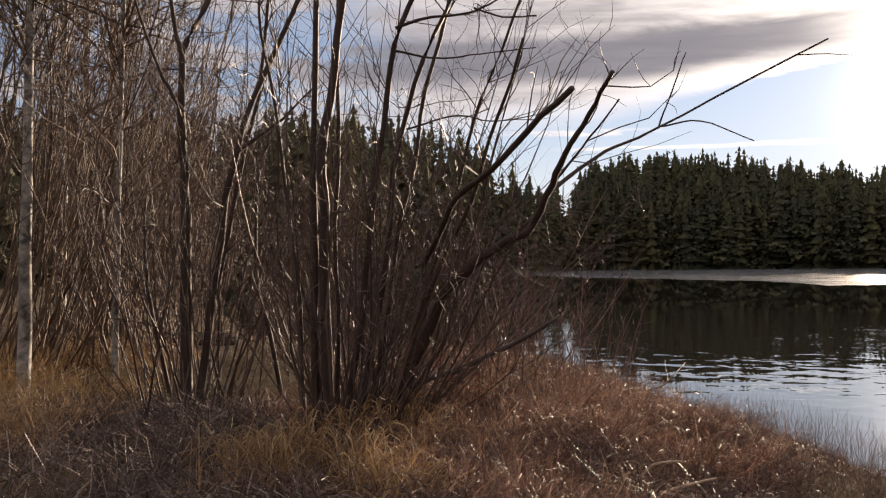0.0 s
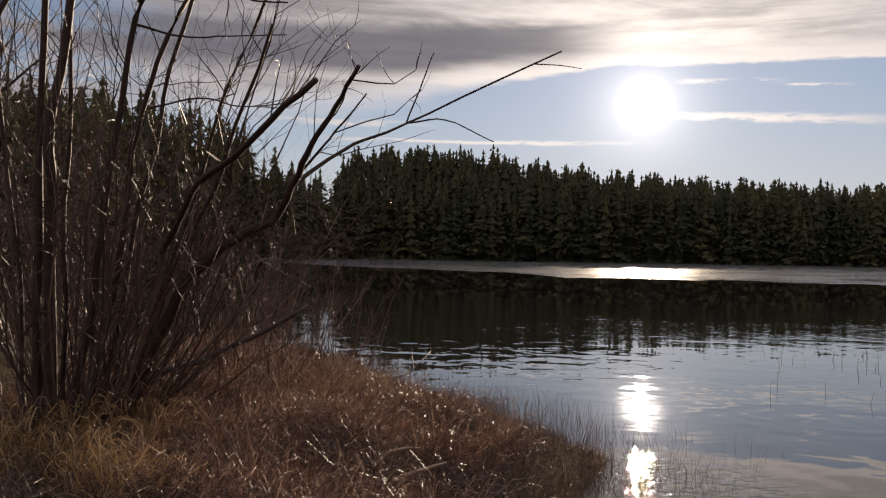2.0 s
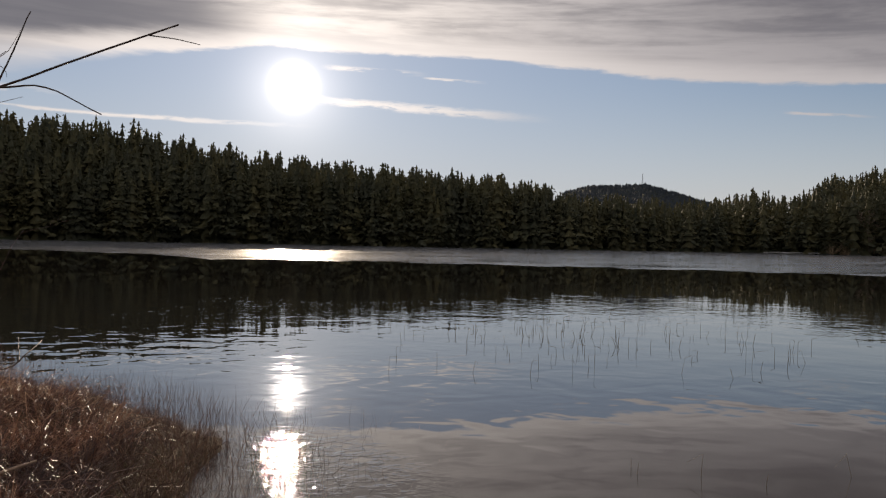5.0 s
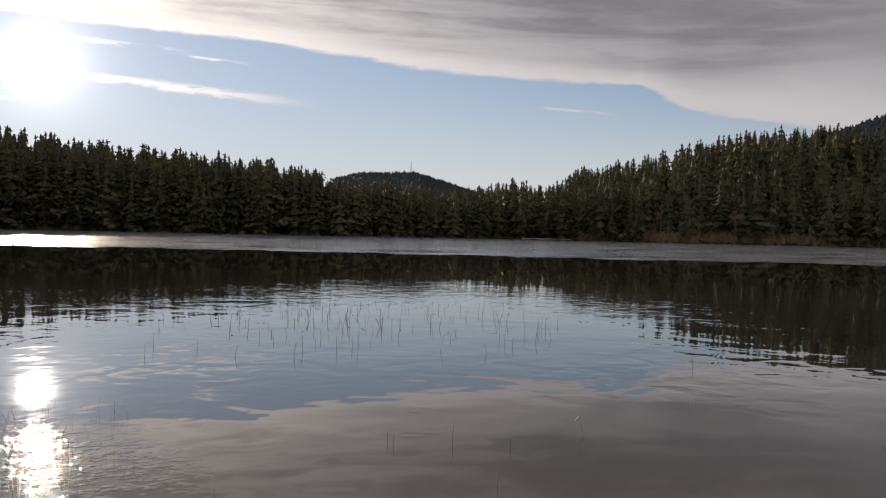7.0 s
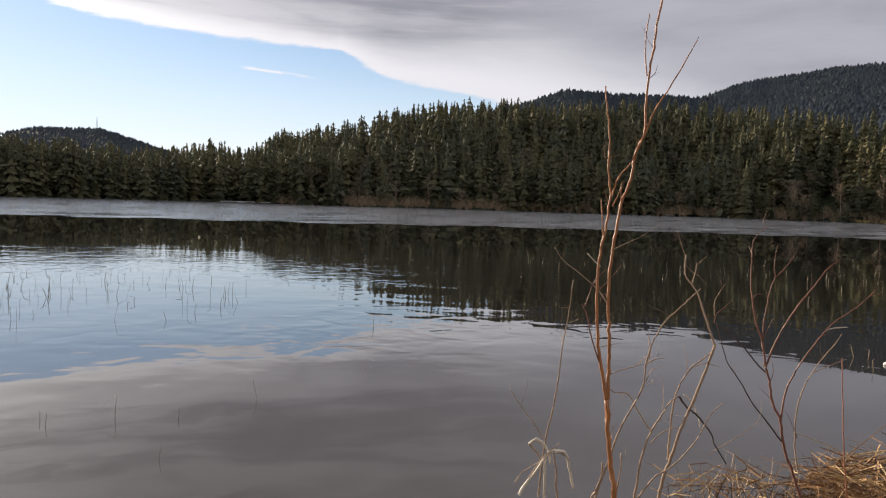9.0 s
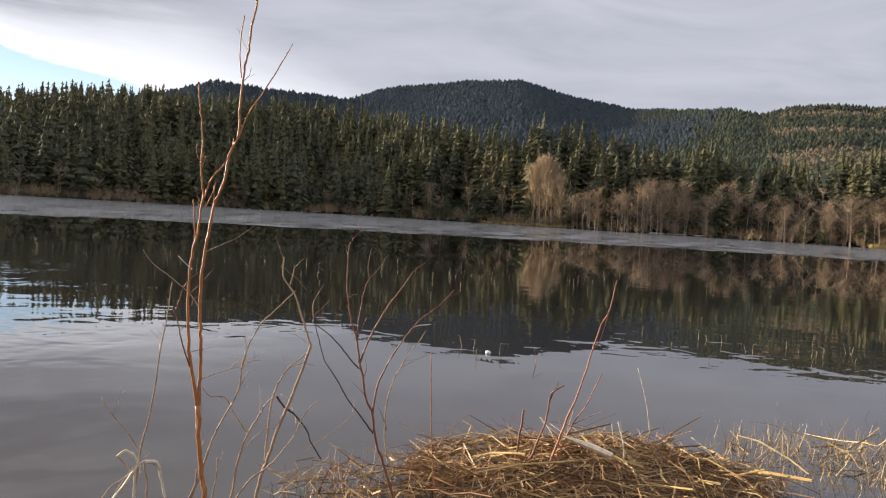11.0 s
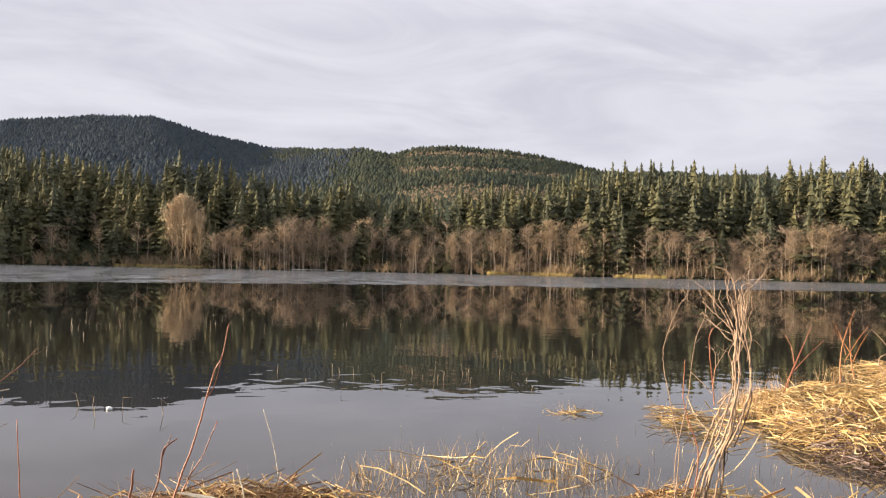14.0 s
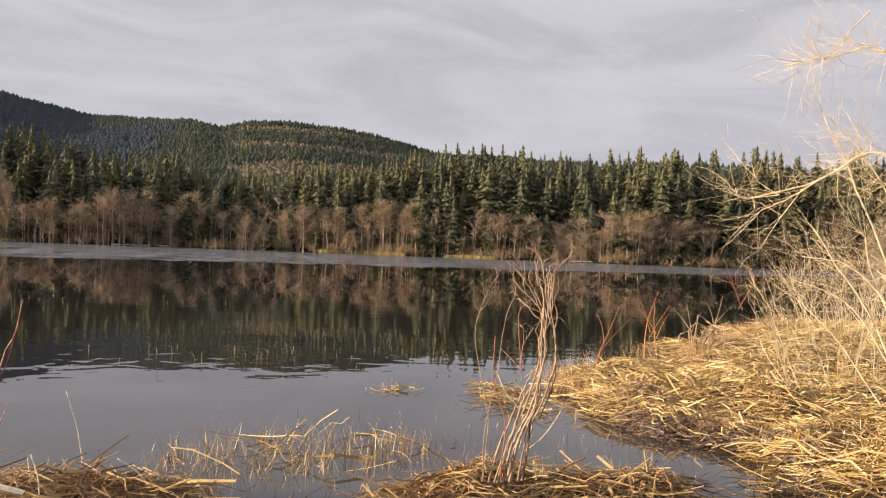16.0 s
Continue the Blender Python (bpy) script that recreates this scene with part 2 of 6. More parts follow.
def lake(k, b):
    p = place(k)
    at = k.add("ShaderNodeSeparateXYZ")
    k.put(at.inputs[0], p)
    swell = k.noise(p, 0.55, 1.5, 0.45, 0.6)
    ripple = k.noise(p, 1.8, 1.5, 0.45, 0.5)
    chop = k.noise(p, 4.5, 1, 0.4, 0.2)
    gusts = k.step(k.noise(p, 0.12, 2, 0.5), 0.40, 0.62, 0.2, 1.0)
    r = k.vec("LENGTH", p)
    # a breeze runs along the middle of the lake; the sheltered side lies smoother
    breeze = k.math("MULTIPLY", k.step(r, 7.0, 14.0, 0.22, 1.0), k.step(r, 17.0, 36.0, 1.0, 0.06))
    lee = k.step(k.math("DIVIDE", at.outputs[1], k.math("MAXIMUM", at.outputs[0], 1.0)), 0.9, 0.1, 1.0, 0.36)
    h = k.math("ADD", k.math("MULTIPLY", ripple, 0.0125), k.math("MULTIPLY", chop, 0.0022))
    h = k.math("MULTIPLY", h, k.math("MULTIPLY", k.math("MULTIPLY", gusts, breeze), lee))
    h = k.math("ADD", h, k.math("MULTIPLY", k.math("MULTIPLY", swell, k.step(r, 12.0, 40.0, 0.0085, 0.001)), lee))
    cats_paw = k.math("MULTIPLY", k.math("MULTIPLY", k.step(r, 15.0, 19.0), k.step(r, 30.0, 22.0)), lee)
    h = k.math("ADD", h, k.math("MULTIPLY", k.math("MULTIPLY", k.noise(p, 7.0, 1, 0.4), cats_paw), 0.0020))
    # small broken ripples between the stems off the point
    tip = k.step(k.vec("LENGTH", k.vec("MULTIPLY", k.vec("SUBTRACT", p, (1.3, 6.3, 0.0)), (1.0, 0.6, 1.0))), 1.1, 0.45)
    broken = k.math("MULTIPLY", k.noise(p, 15.0, 1.5, 0.5), k.math("MULTIPLY", tip, k.step(k.noise(p, 6.0, 3, 0.6), 0.42, 0.60)))
    h = k.math("ADD", h, k.math("MULTIPLY", broken, 0.0034))
    bump(k, b, h, 1.0, 1.0)
    k.put(b.inputs["Base Color"], k.mix(k.step(r, 4.0, 14.0), rgb(0.056, 0.047, 0.040), rgb(0.016, 0.014, 0.012)))
    b.inputs["Roughness"].default_value = 0.01
    b.inputs["IOR"].default_value = 1.333


def ice(k, b):
    p = place(k)
    a = k.noise(k.vec("MULTIPLY", p, (0.25, 0.7, 1.0)), 0.35, 6, 0.7)
    c = k.noise(p, 1.5, 5, 0.65)
    f = k.math("ADD", k.math("MULTIPLY", a, 0.7), k.math("MULTIPLY", c, 0.3))
    k.put(b.inputs["Base Color"], ramp(k, f, (0.38, (0.05, 0.053, 0.06)), (0.62, (0.19, 0.195, 0.21))))
    k.put(b.inputs["Roughness"], k.step(f, 0.35, 0.65, 0.08, 0.24))
    b.inputs["Specular IOR Level"].default_value = 0.13
    bump(k, b, c, 0.06, 0.02)


M_SOIL, M_LAKE, M_ICE = material("lake_bank_soil", soil), material("lake_water", lake), material("thin_lake_ice", ice)
M_NEEDLE = stalks("fir_needles", (0.072, 0.079, 0.056), (0.100, 0.098, 0.054), (0.150, 0.130, 0.058), grain=0.5, sheen=0.1, thin=0.12, stand=0.14)
# the blue-grey haze of distance is put into this needle colour
M_NEEDLE_HAZE = stalks("haze_blue_fir_needles", (0.072, 0.090, 0.112), (0.078, 0.096, 0.112), (0.088, 0.104, 0.108), grain=0.1, sheen=0.05, thin=0.45)
M_TRUNK = bark("fir_bark", (0.05, 0.035, 0.025), (0.14, 0.11, 0.09), 2.0)
M_TWIG_TAN = stalks("alder_twigs", (0.20, 0.14, 0.09), (0.31, 0.22, 0.135), (0.42, 0.31, 0.185), grain=1.0, stand=0.2)
M_TWIG_GREY = stalks("maple_twigs", (0.15, 0.11, 0.08), (0.25, 0.18, 0.125), (0.36, 0.27, 0.18), grain=1.0, stand=0.2)
M_POPLAR = stalks("poplar_twigs", (0.34, 0.25, 0.15), (0.42, 0.31, 0.19), (0.5, 0.37, 0.23), grain=1.0)
M_BRUSH = stalks("shore_brush", (0.14, 0.105, 0.07), (0.27, 0.19, 0.11), (0.38, 0.26, 0.14), grain=1.0)
# greyed olive copy of the hill needles, coloured as a sunlit slope
M_HILL_LIT = stalks("lit_hill_fir_needles", (0.068, 0.084, 0.066), (0.085, 0.096, 0.066), (0.12, 0.115, 0.072), grain=0.1, sheen=0.05, thin=0.4, stand=0.03)
M_SCRUB = stalks("hill_scrub", (0.15, 0.12, 0.075), (0.27, 0.19, 0.115), (0.20, 0.15, 0.095), grain=0.1, thin=0.3)
M_BANKGRASS = stalks("far_bank_grass", (0.35, 0.24, 0.10), (0.45, 0.33, 0.13), (0.3, 0.27, 0.08), grain=1.0)


# ---- mesh helpers ----
def mesh_object(name, V, F, mat, parent=None, smooth=False):
    me = bpy.data.meshes.new(name)
    me.from_pydata(np.asarray(V, float).tolist(), [], F.tolist() if isinstance(F, np.ndarray) else F)
    me.materials.append(mat)
    if smooth:
        me.polygons.foreach_set("use_smooth", np.ones(len(me.polygons), bool))
    ob = new(name, me)
    ob.parent = parent
    return ob


def part(name, VF, mat, parent, label="", smooth=False):
    ob = mesh_object(name, VF[0], VF[1], mat, parent, smooth)
    return tagged(ob, label) if label else ob


def joined(pieces):
    """Several (V, F) into one."""
    Vs, Fs, k = [], [], 0
    for V, F in pieces:
        Vs.append(V)
        Fs.append(np.asarray(F) + k)
        k += len(V)
    return np.concatenate(Vs), np.concatenate(Fs)


def tubes(P, R, sides=4):
    """Many tapered stems at once: P (n, k, 3) centre lines, R (n, k) radii. Quads."""
    P, R = np.asarray(P, float), np.asarray(R, float)
    c, k = P.shape[:2]
    T = np.gradient(P, axis=1)
    T /= np.linalg.norm(T, axis=2, keepdims=True) + 1e-9
    ref = np.where(np.abs(T[..., 2:3]) < 0.9, np.array([0, 0, 1.0]), np.array([1.0, 0, 0]))
    A = np.cross(T, ref)
    A /= np.linalg.norm(A, axis=2, keepdims=True) + 1e-9
    B = np.cross(T, A)
    ang = np.arange(sides) * 2 * np.pi / sides
    ring = A[:, :, None] * np.cos(ang)[None, None, :, None] + B[:, :, None] * np.sin(ang)[None, None, :, None]
    V = (P[:, :, None] + ring * R[:, :, None, None]).reshape(-1, 3)
    i = np.arange(c)[:, None, None] * k * sides + np.arange(k - 1)[None, :, None] * sides
    s = np.arange(sides)[None, None, :]
    s2 = (s + 1) % sides
    F = np.stack([i + s, i + s2, i + s2 + sides, i + s + sides], -1).reshape(-1, 4)
    return V, F


def curves(A, B, bow, k, rng, wander=0.0):
    """Centre lines from A to B (n, 3) with a bow (n, 3) at the middle."""
    t = np.linspace(0, 1, k)[None, :, None]
    P = A[:, None] * (1 - t) + B[:, None] * t + bow[:, None] * (4 * t * (1 - t))
    if wander:
        w = rng.normal(0, wander, P.shape)
        w[:, 0] = 0
        P = P + np.cumsum(w, axis=1) * np.linalg.norm(B - A, axis=1)[:, None, None] * 0.5
    return P


def blades(base, tip, width, rng, bend=0.15):
    """Narrow two-step blades as quads and a point: base, tip (n, 3)."""
    c = len(base)
    d = tip - base
    side = np.cross(d, rng.normal(0, 1, (c, 3)))
    side /= np.linalg.norm(side, axis=1, keepdims=True) + 1e-9
    side *= width[:, None]
    sag = rng.normal(0, bend, (c, 3)) * np.linalg.norm(d, axis=1)[:, None]
    mid = base + d * 0.55 + sag
    V = np.stack([base - side, base + side, mid + side * 0.7, mid - side * 0.7, tip + side * 0.12, tip - side * 0.12], 1).reshape(-1, 3)
    o = np.arange(c)[:, None] * 6
    F = np.concatenate([o + np.array([0, 1, 2, 3]), o + np.array([3, 2, 4, 5])])
    return V, F


# ---- plan of the lake ----
# shore, far skyline and hills by the bearing in degrees to the right of +y
TAB_SHORE = ((-60, 60), (-45, 70), (-24, 110), (-14, 200), (-10, 250), (0, 245), (28, 250), (40, 300), (48, 285), (60, 315), (71, 328), (80, 300), (88, 278), (97, 272), (105, 260), (115, 254), (125, 254), (137, 280), (160, 260))
TAB_RIDGE = ((-60, 100), (-45, 112), (-24, 152), (-14, 235), (-9, 300), (28, 300), (40, 420), (48, 480), (60, 520), (70, 480), (76, 390), (84, 335), (90, 318), (105, 305), (115, 300), (125, 300), (137, 325), (160, 310))
TAB_SKY = ((-60, 9.5), (-35, 9.4), (-24, 10.6), (-20, 9.6), (-16, 8.2), (-14.5, 6.4), (-10.5, 5.5), (-9, 7.0), (-6.6, 7.4), (0, 7.0), (4.4, 6.2), (10, 5.4), (19, 4.75), (26, 4.1), (28, 3.4), (36, 2.9), (39.3, 3.6), (42, 3.4),
           (44, 4.4), (48, 5.3), (52.5, 6.5), (57, 7.05), (71, 7.2), (77, 6.7), (80, 6.4), (84.5, 6.9), (88, 6.5), (91, 5.9), (93, 5.2), (95, 5.9), (98, 4.9), (101, 5.0), (103, 5.75), (108, 6.4), (111, 6.95), (115.5, 7.4), (119, 7.0), (127, 7.2), (137, 6.9), (160, 7))
TAB_HILL = ((-60, 0), (24, 0), (28, 3.6), (29.5, 4.0), (33, 4.1), (35, 3.6), (37, 3.0), (40, 2.0), (52, 2.0), (58, 6.4), (60.5, 7.0), (62.5, 7.75), (67, 7.5), (71, 7.3), (74, 8.2), (79, 9.0), (82.5, 9.15), (86, 8.35), (89.6, 7.7), (93, 7.85),
            (96, 8.0), (97.6, 7.7), (99.3, 8.15), (102, 8.35), (105, 8.15), (108, 7.6), (112, 6.8), (118, 6.6), (127, 6.7), (140, 6.0), (160, 4))
TAB_HILLDIST = ((-60, 2200), (40, 2200), (52, 1300), (71, 1300), (75, 1500), (88, 1500), (97, 1000), (110, 1000), (125, 700), (160, 700))
TREE_M = 25.0


def tab(table, b):
    return np.interp(b, [p[0] for p in table], [p[1] for p in table])


# the near bank's outline, from the left-hand shore round to the right and behind
BANK = np.array([(-60, 62), (-26, 37), (-17, 26), (-11.5, 18.5), (-9, 16), (-7.4, 15.0), (-5, 15.2), (-3.3, 15), (-2.2, 13.4), (-1.5, 11.6), (-0.9, 10.4), (-0.1, 9.5), (0.35, 8.5), (0.9, 7.3), (0.6, 6.5), (0.4, 5.2), (0.9, 3.6), (2.0, 2.6),
                 (3.3, 2.2), (4.2, 1.7), (4.9, 1.3), (5.0, 0.2), (4.6, -1.2), (4.4, -2.4), (4.4, -3.8), (4.75, -4.3), (5.35, -4.75), (5.8, -5.15), (6.2, -5.35), (6.8, -5.3), (7.4, -5.1), (8.3, -5.2), (9.4, -5.3), (10.8, -6.2),
                 (11.2, -8.2), (13.3, -10.8), (16.3, -14.5), (19, -18.3), (40, -45), (150, -190), (160, -500), (-600, -500), (-600, 60)])


def bank_depth(X, Y):
    """Metres inside the near bank's outline (negative outside)."""
    X, Y = np.asarray(X, float), np.asarray(Y, float)
    best, inside = np.full(X.shape, 1e9), np.zeros(X.shape, bool)
    for (x0, y0), (x1, y1) in zip(BANK, np.roll(BANK, -1, 0)):
        dx, dy = x1 - x0, y1 - y0
        t = np.clip(((X - x0) * dx + (Y - y0) * dy) / (dx * dx + dy * dy), 0, 1)
        best = np.minimum(best, np.hypot(X - x0 - t * dx, Y - y0 - t * dy))
        hit = (y0 > Y) != (y1 > Y)
        inside ^= hit & (X < dx * (Y - y0) / (dy if dy else 1e-9) + x0)
    return np.where(inside, best, -best)


def waves(X, Y, size):
    return (np.sin(X / size + 1.3 * np.sin(Y / size * 0.7)) + np.sin(Y / size * 1.3 + 1.1 * np.sin(X / size * 0.9 + 2.0))) * 0.5


def height(X, Y):
    """The ground under land and water."""
    X, Y = np.asarray(X, float), np.asarray(Y, float)
    r, b = np.hypot(X, Y), np.degrees(np.arctan2(X, Y))
    d = bank_depth(X, Y)
    rise = 0.27 - 0.20 * np.clip((X - 5) / 2, 0, 1) * np.clip((-3 - Y) / 1.5, 0, 1)
    near = np.where(d > 0, 0.03 + rise * (1 - np.exp(-d / 1.6)) + np.clip(d - 12, 0, 60) * 0.03, np.maximum(d * 0.12, -2.0))
    near = near + np.where(d > 0, 0.055 * waves(X, Y, 0.42) * np.clip(d, 0, 1) + 0.05 * waves(X, Y, 1.7) * np.clip(d / 2, 0, 1), 0)
    R, D, hd = tab(TAB_SHORE, b), tab(TAB_RIDGE, b), tab(TAB_HILLDIST, b)
    R = R + 4 * waves(b, b * 1.7, 2.3)
    top = np.maximum(D * np.tan(np.radians(tab(TAB_SKY, b))) + 1.6 - TREE_M, 1.5)
    hill = np.maximum(hd * np.tan(np.radians(tab(TAB_HILL, b))) - 6.0, 0)
    s = np.clip((r - R) / (D - R), 0, 1)
    far = np.minimum(0.7, (r - R) * 0.12) + top * s * s * (3 - 2 * s)
    u = np.clip((r - D) / (hd - D), 0, 1)
    far = np.where(r > D, top * (1 - np.clip(u * 3, 0, 1)) * 0.9 + hill * (u ** 1.3) + top * 0.1, far)
    w = np.clip((r - hd) / 1200, 0, 1)
    far = np.where(r > hd, hill * (1 - 0.7 * w) + top * 0.1, far)
    far = far + np.where(r > R + 30, waves(X, Y, 37.0) * 1.5, 0)
    front = (b > -58) & (b < 150)
    return np.where(front & (r > R), np.maximum(near, far), near)


# ---- ground, water, ice ----
rad = np.concatenate([np.linspace(0.3, 26, 105), np.geomspace(27, 4300, 95)])
ang = np.radians(np.concatenate([np.arange(-60, 160, 0.5), np.arange(160, 300, 4.0)]))
G_R, G_A = np.meshgrid(rad, ang)
gx, gy = (G_R * np.sin(G_A)).ravel(), (G_R * np.cos(G_A)).ravel()
V = np.stack([gx, gy, height(gx, gy)], 1)
na, nr = len(ang), len(rad)
i, j = np.meshgrid(np.arange(na), np.arange(nr - 1), indexing="ij")
i2 = (i + 1) % na
F = np.stack([i * nr + j, i * nr + j + 1, i2 * nr + j + 1, i2 * nr + j], -1).reshape(-1, 4)
V = np.concatenate([V, [(0, 0, 0.28)]])
hub = [(a * nr, ((a + 1) % na) * nr, len(V) - 1) for a in range(na)]
ground = mesh_object("ground", V, F.tolist() + hub, M_SOIL, smooth=True)
tagged(ground, "brown lake bank, lake bed and wooded hills", "ground", kind="structure")


def sheet_between(name, inner, outer, z, mat):
    """A level sheet between two radii given by bearing."""
    b = np.arange(-62, 160, 1.0)
    a = np.radians(b)
    rings = [inner(b) * (1 - t) + outer(b) * t for t in np.linspace(0, 1, 14) ** 1.5]
    V = np.concatenate([np.stack([r * np.sin(a), r * np.cos(a), np.full_like(r, z)], 1) for r in rings])
    m = len(b)
    i, j = np.meshgrid(np.arange(len(rings) - 1), np.arange(m - 1), indexing="ij")
    F = np.stack([i * m + j, (i + 1) * m + j, (i + 1) * m + j + 1, i * m + j + 1], -1).reshape(-1, 4)
    return mesh_object(name, V, F, mat)


TAB_ICE = ((-62, 400), (-20, 190), (-11, 112), (-6, 95), (0, 84), (5, 66), (9, 67), (28, 62), (48, 61), (58, 66), (78, 72), (92, 78), (104, 85), (120, 95), (134, 122), (145, 160), (160, 400))
water = sheet_between("water", lambda b: 0 * b + 0.4, lambda b: tab(TAB_SHORE, b) + 25, 0.0, M_LAKE)
tagged(water, "calm dark lake water mirroring the sky", "water", kind="structure")
ice_sheet = sheet_between("ice_sheet", lambda b: tab(TAB_ICE, b) + 1.2 * np.sin(b * 0.9) + 0.8 * np.sin(b * 2.3), lambda b: np.maximum(tab(TAB_SHORE, b) + 20, tab(TAB_ICE, b) + 5), 0.012, M_ICE)
tagged(ice_sheet, "pale grey sheet of thin ice along the far shore", "ice", kind="structure")


# ---- far trees ----
def fir_shape(rng, whorls, tufts, width=0.2, bare=0.1, droop=0.22, tuft=0.034, taper=0.85):
    """A fir of height 1: trunk (V, F) and crown (V, F) of drooping boughs set with small tufts round a ragged core."""
    lean = rng.normal(0, 0.012, 2)
    k = 5
    P = np.stack([lean[0] * np.linspace(0, 1, k), lean[1] * np.linspace(0, 1, k), np.linspace(-0.02, 0.98, k)], 1)
    trunk = tubes(P[None], (0.013 * np.linspace(1, 0.1, k))[None], 5)
    # boughs: a height, a heading and a length each
    hs = bare + (0.97 - bare) * np.linspace(0, 1, whorls) ** 0.92
    boughs = 6
    H = np.repeat(hs, boughs) + rng.normal(0, 0.9 / whorls, whorls * boughs)
    H = np.clip(H, bare * 0.7, 0.985)
    A = rng.uniform(0, 2 * np.pi, len(H))
    bulge = 1 + 0.22 * np.sin(A + rng.uniform(0, 6)) * np.sin(H * 9 + rng.uniform(0, 6))
    full = width * np.minimum(np.clip(1.005 - H, 0.006, 1) ** taper, 0.76) * np.clip(0.35 + (H - bare) * 5, 0.5, 1)
    L = full * bulge * np.where(rng.random(len(H)) < 0.12, 1.3, rng.uniform(0.6, 1.08, len(H)))
    # tufts along the boughs, more of them on the long ones
    pick = rng.choice(len(H), tufts, p=(L + 0.012) / (L + 0.012).sum())
    t = rng.uniform(0.25, 1.0, tufts) ** 0.7
    h, a, ln = H[pick], A[pick] + rng.normal(0, 0.12, tufts), L[pick]
    out = np.stack([np.cos(a), np.sin(a), 0 * a], 1)
    side = np.stack([-np.sin(a), np.cos(a), 0 * a], 1)
    z = h + ln * (0.15 * t - droop * t * t) + rng.normal(0, 0.006, tufts)
    C = out * (ln * t)[:, None] + np.stack([lean[0] * h, lean[1] * h, z], 1)
    size = tuft * rng.uniform(0.6, 1.3, tufts) * (0.22 + 0.95 * np.clip(1 - h, 0, 0.8))
    tip = C + (out * rng.uniform(0.6, 1.1, (tufts, 1)) + side * rng.normal(0, 0.5, (tufts, 1)) + np.array([0, 0, -1.0]) * rng.uniform(0.1, 0.9, (tufts, 1))) * size[:, None]
    wing = (side * rng.uniform(0.4, 0.8, (tufts, 1)) + np.array([0, 0, 1.0]) * rng.normal(0, 0.35, (tufts, 1))) * size[:, None]
    back = C - out * (size * 0.6)[:, None] + np.array([0, 0, 1.0]) * (size * 0.15)[:, None]
    V = np.stack([back, C + wing, tip, C - wing], 1).reshape(-1, 3)
    o = np.arange(tufts)[:, None] * 4
    F = np.concatenate([o + np.array([0, 1, 2]), o + np.array([0, 2, 3])])
    # the shaded inner boughs
    W, Q, m = [], [], 9
    for q in np.linspace(bare, 0.94, max(7, whorls // 2)):
        r = width * 0.58 * min((1.01 - q) ** 0.8, 0.8)
        b = np.arange(m) * 2 * np.pi / m + rng.uniform(0, 6)
        x = r * rng.uniform(0.45, 1.15, m)
        k = len(W)
        W += [(lean[0] * q, lean[1] * q, min(q + 2.2 / whorls, 0.998))]
        W += [(lean[0] * q + u * math.cos(v), lean[1] * q + u * math.sin(v), q - 0.3 * u) for u, v in zip(x, b)]
        Q += [(k, k + 1 + i, k + 1 + (i + 1) % m) for i in range(m)]
    return trunk, joined(((V, F), (np.array(W), np.array(Q))))


def bare_shape(rng, limbs, twigs, spread=0.28, upright=1.0, bole=0.25, thick=0.010):
    """A leafless tree of height 1: trunk, limbs (tubes) and twigs (blades)."""
    k = 6
    t = np.linspace(0, 1, k)
    P = np.stack([np.cumsum(rng.normal(0, 0.012, k)), np.cumsum(rng.normal(0, 0.012, k)), t * 0.95 - 0.01], 1)
    P[0, :2] = 0
    trunk = tubes(P[None], (thick * (1 - t * 0.85))[None], 6)
    hs = bole + (0.95 - bole) * rng.random(limbs) ** 0.8
    a = rng.uniform(0, 2 * np.pi, limbs)
    ln = spread * np.minimum(1.15 - hs, 0.75) * rng.uniform(0.5, 1.3, limbs) + 0.03
    A = np.stack([np.interp(hs, P[:, 2], P[:, 0]), np.interp(hs, P[:, 2], P[:, 1]), hs], 1)
    B = A + np.stack([np.cos(a) * ln, np.sin(a) * ln, ln * upright * rng.uniform(0.7, 1.5, limbs)], 1)
    B[:, 2] = np.minimum(B[:, 2], 1.02)
    C = curves(A, B, np.stack([np.cos(a), np.sin(a), -0.3 + 0 * a], 1) * (0.12 * ln)[:, None], 4, rng, 0.05)
    limb = tubes(C, thick * 0.42 * np.array([1, 0.75, 0.5, 0.25])[None] * np.ones((limbs, 1)), 3)
    pick = rng.integers(0, limbs, twigs)
    tt = rng.uniform(0.2, 1.0, twigs)
    base = C[pick, 0] * (1 - tt)[:, None] + C[pick, -1] * tt[:, None]
    d = rng.normal(0, 1, (twigs, 3))
    d[:, 2] = np.abs(d[:, 2]) * 0.9 * upright + 0.2
    d /= np.linalg.norm(d, axis=1, keepdims=True)
    tip = base + d * ((0.35 * spread + 0.05) * rng.uniform(0.4, 1.2, twigs))[:, None]
    twig = blades(base, tip, thick * rng.uniform(0.12, 0.25, twigs), rng, 0.08)
    return trunk, limb, twig


def spin(V, a, s, at):
    c, k = math.cos(a), math.sin(a)
    return np.stack([V[:, 0] * c - V[:, 1] * k, V[:, 0] * k + V[:, 1] * c, V[:, 2]], 1) * s + at


def scatter(rng, b0, b1, count, near, far):
    """Places at bearings b0..b1 and a share of the way from the shore to the ridge."""
    b = rng.uniform(b0, b1, count)
    s = rng.uniform(near, far, count)
    r = tab(TAB_SHORE, b) * (1 - s) + tab(TAB_RIDGE, b) * s
    X, Y = r * np.sin(np.radians(b)), r * np.cos(np.radians(b))
    return b, s, X, Y, height(X, Y)


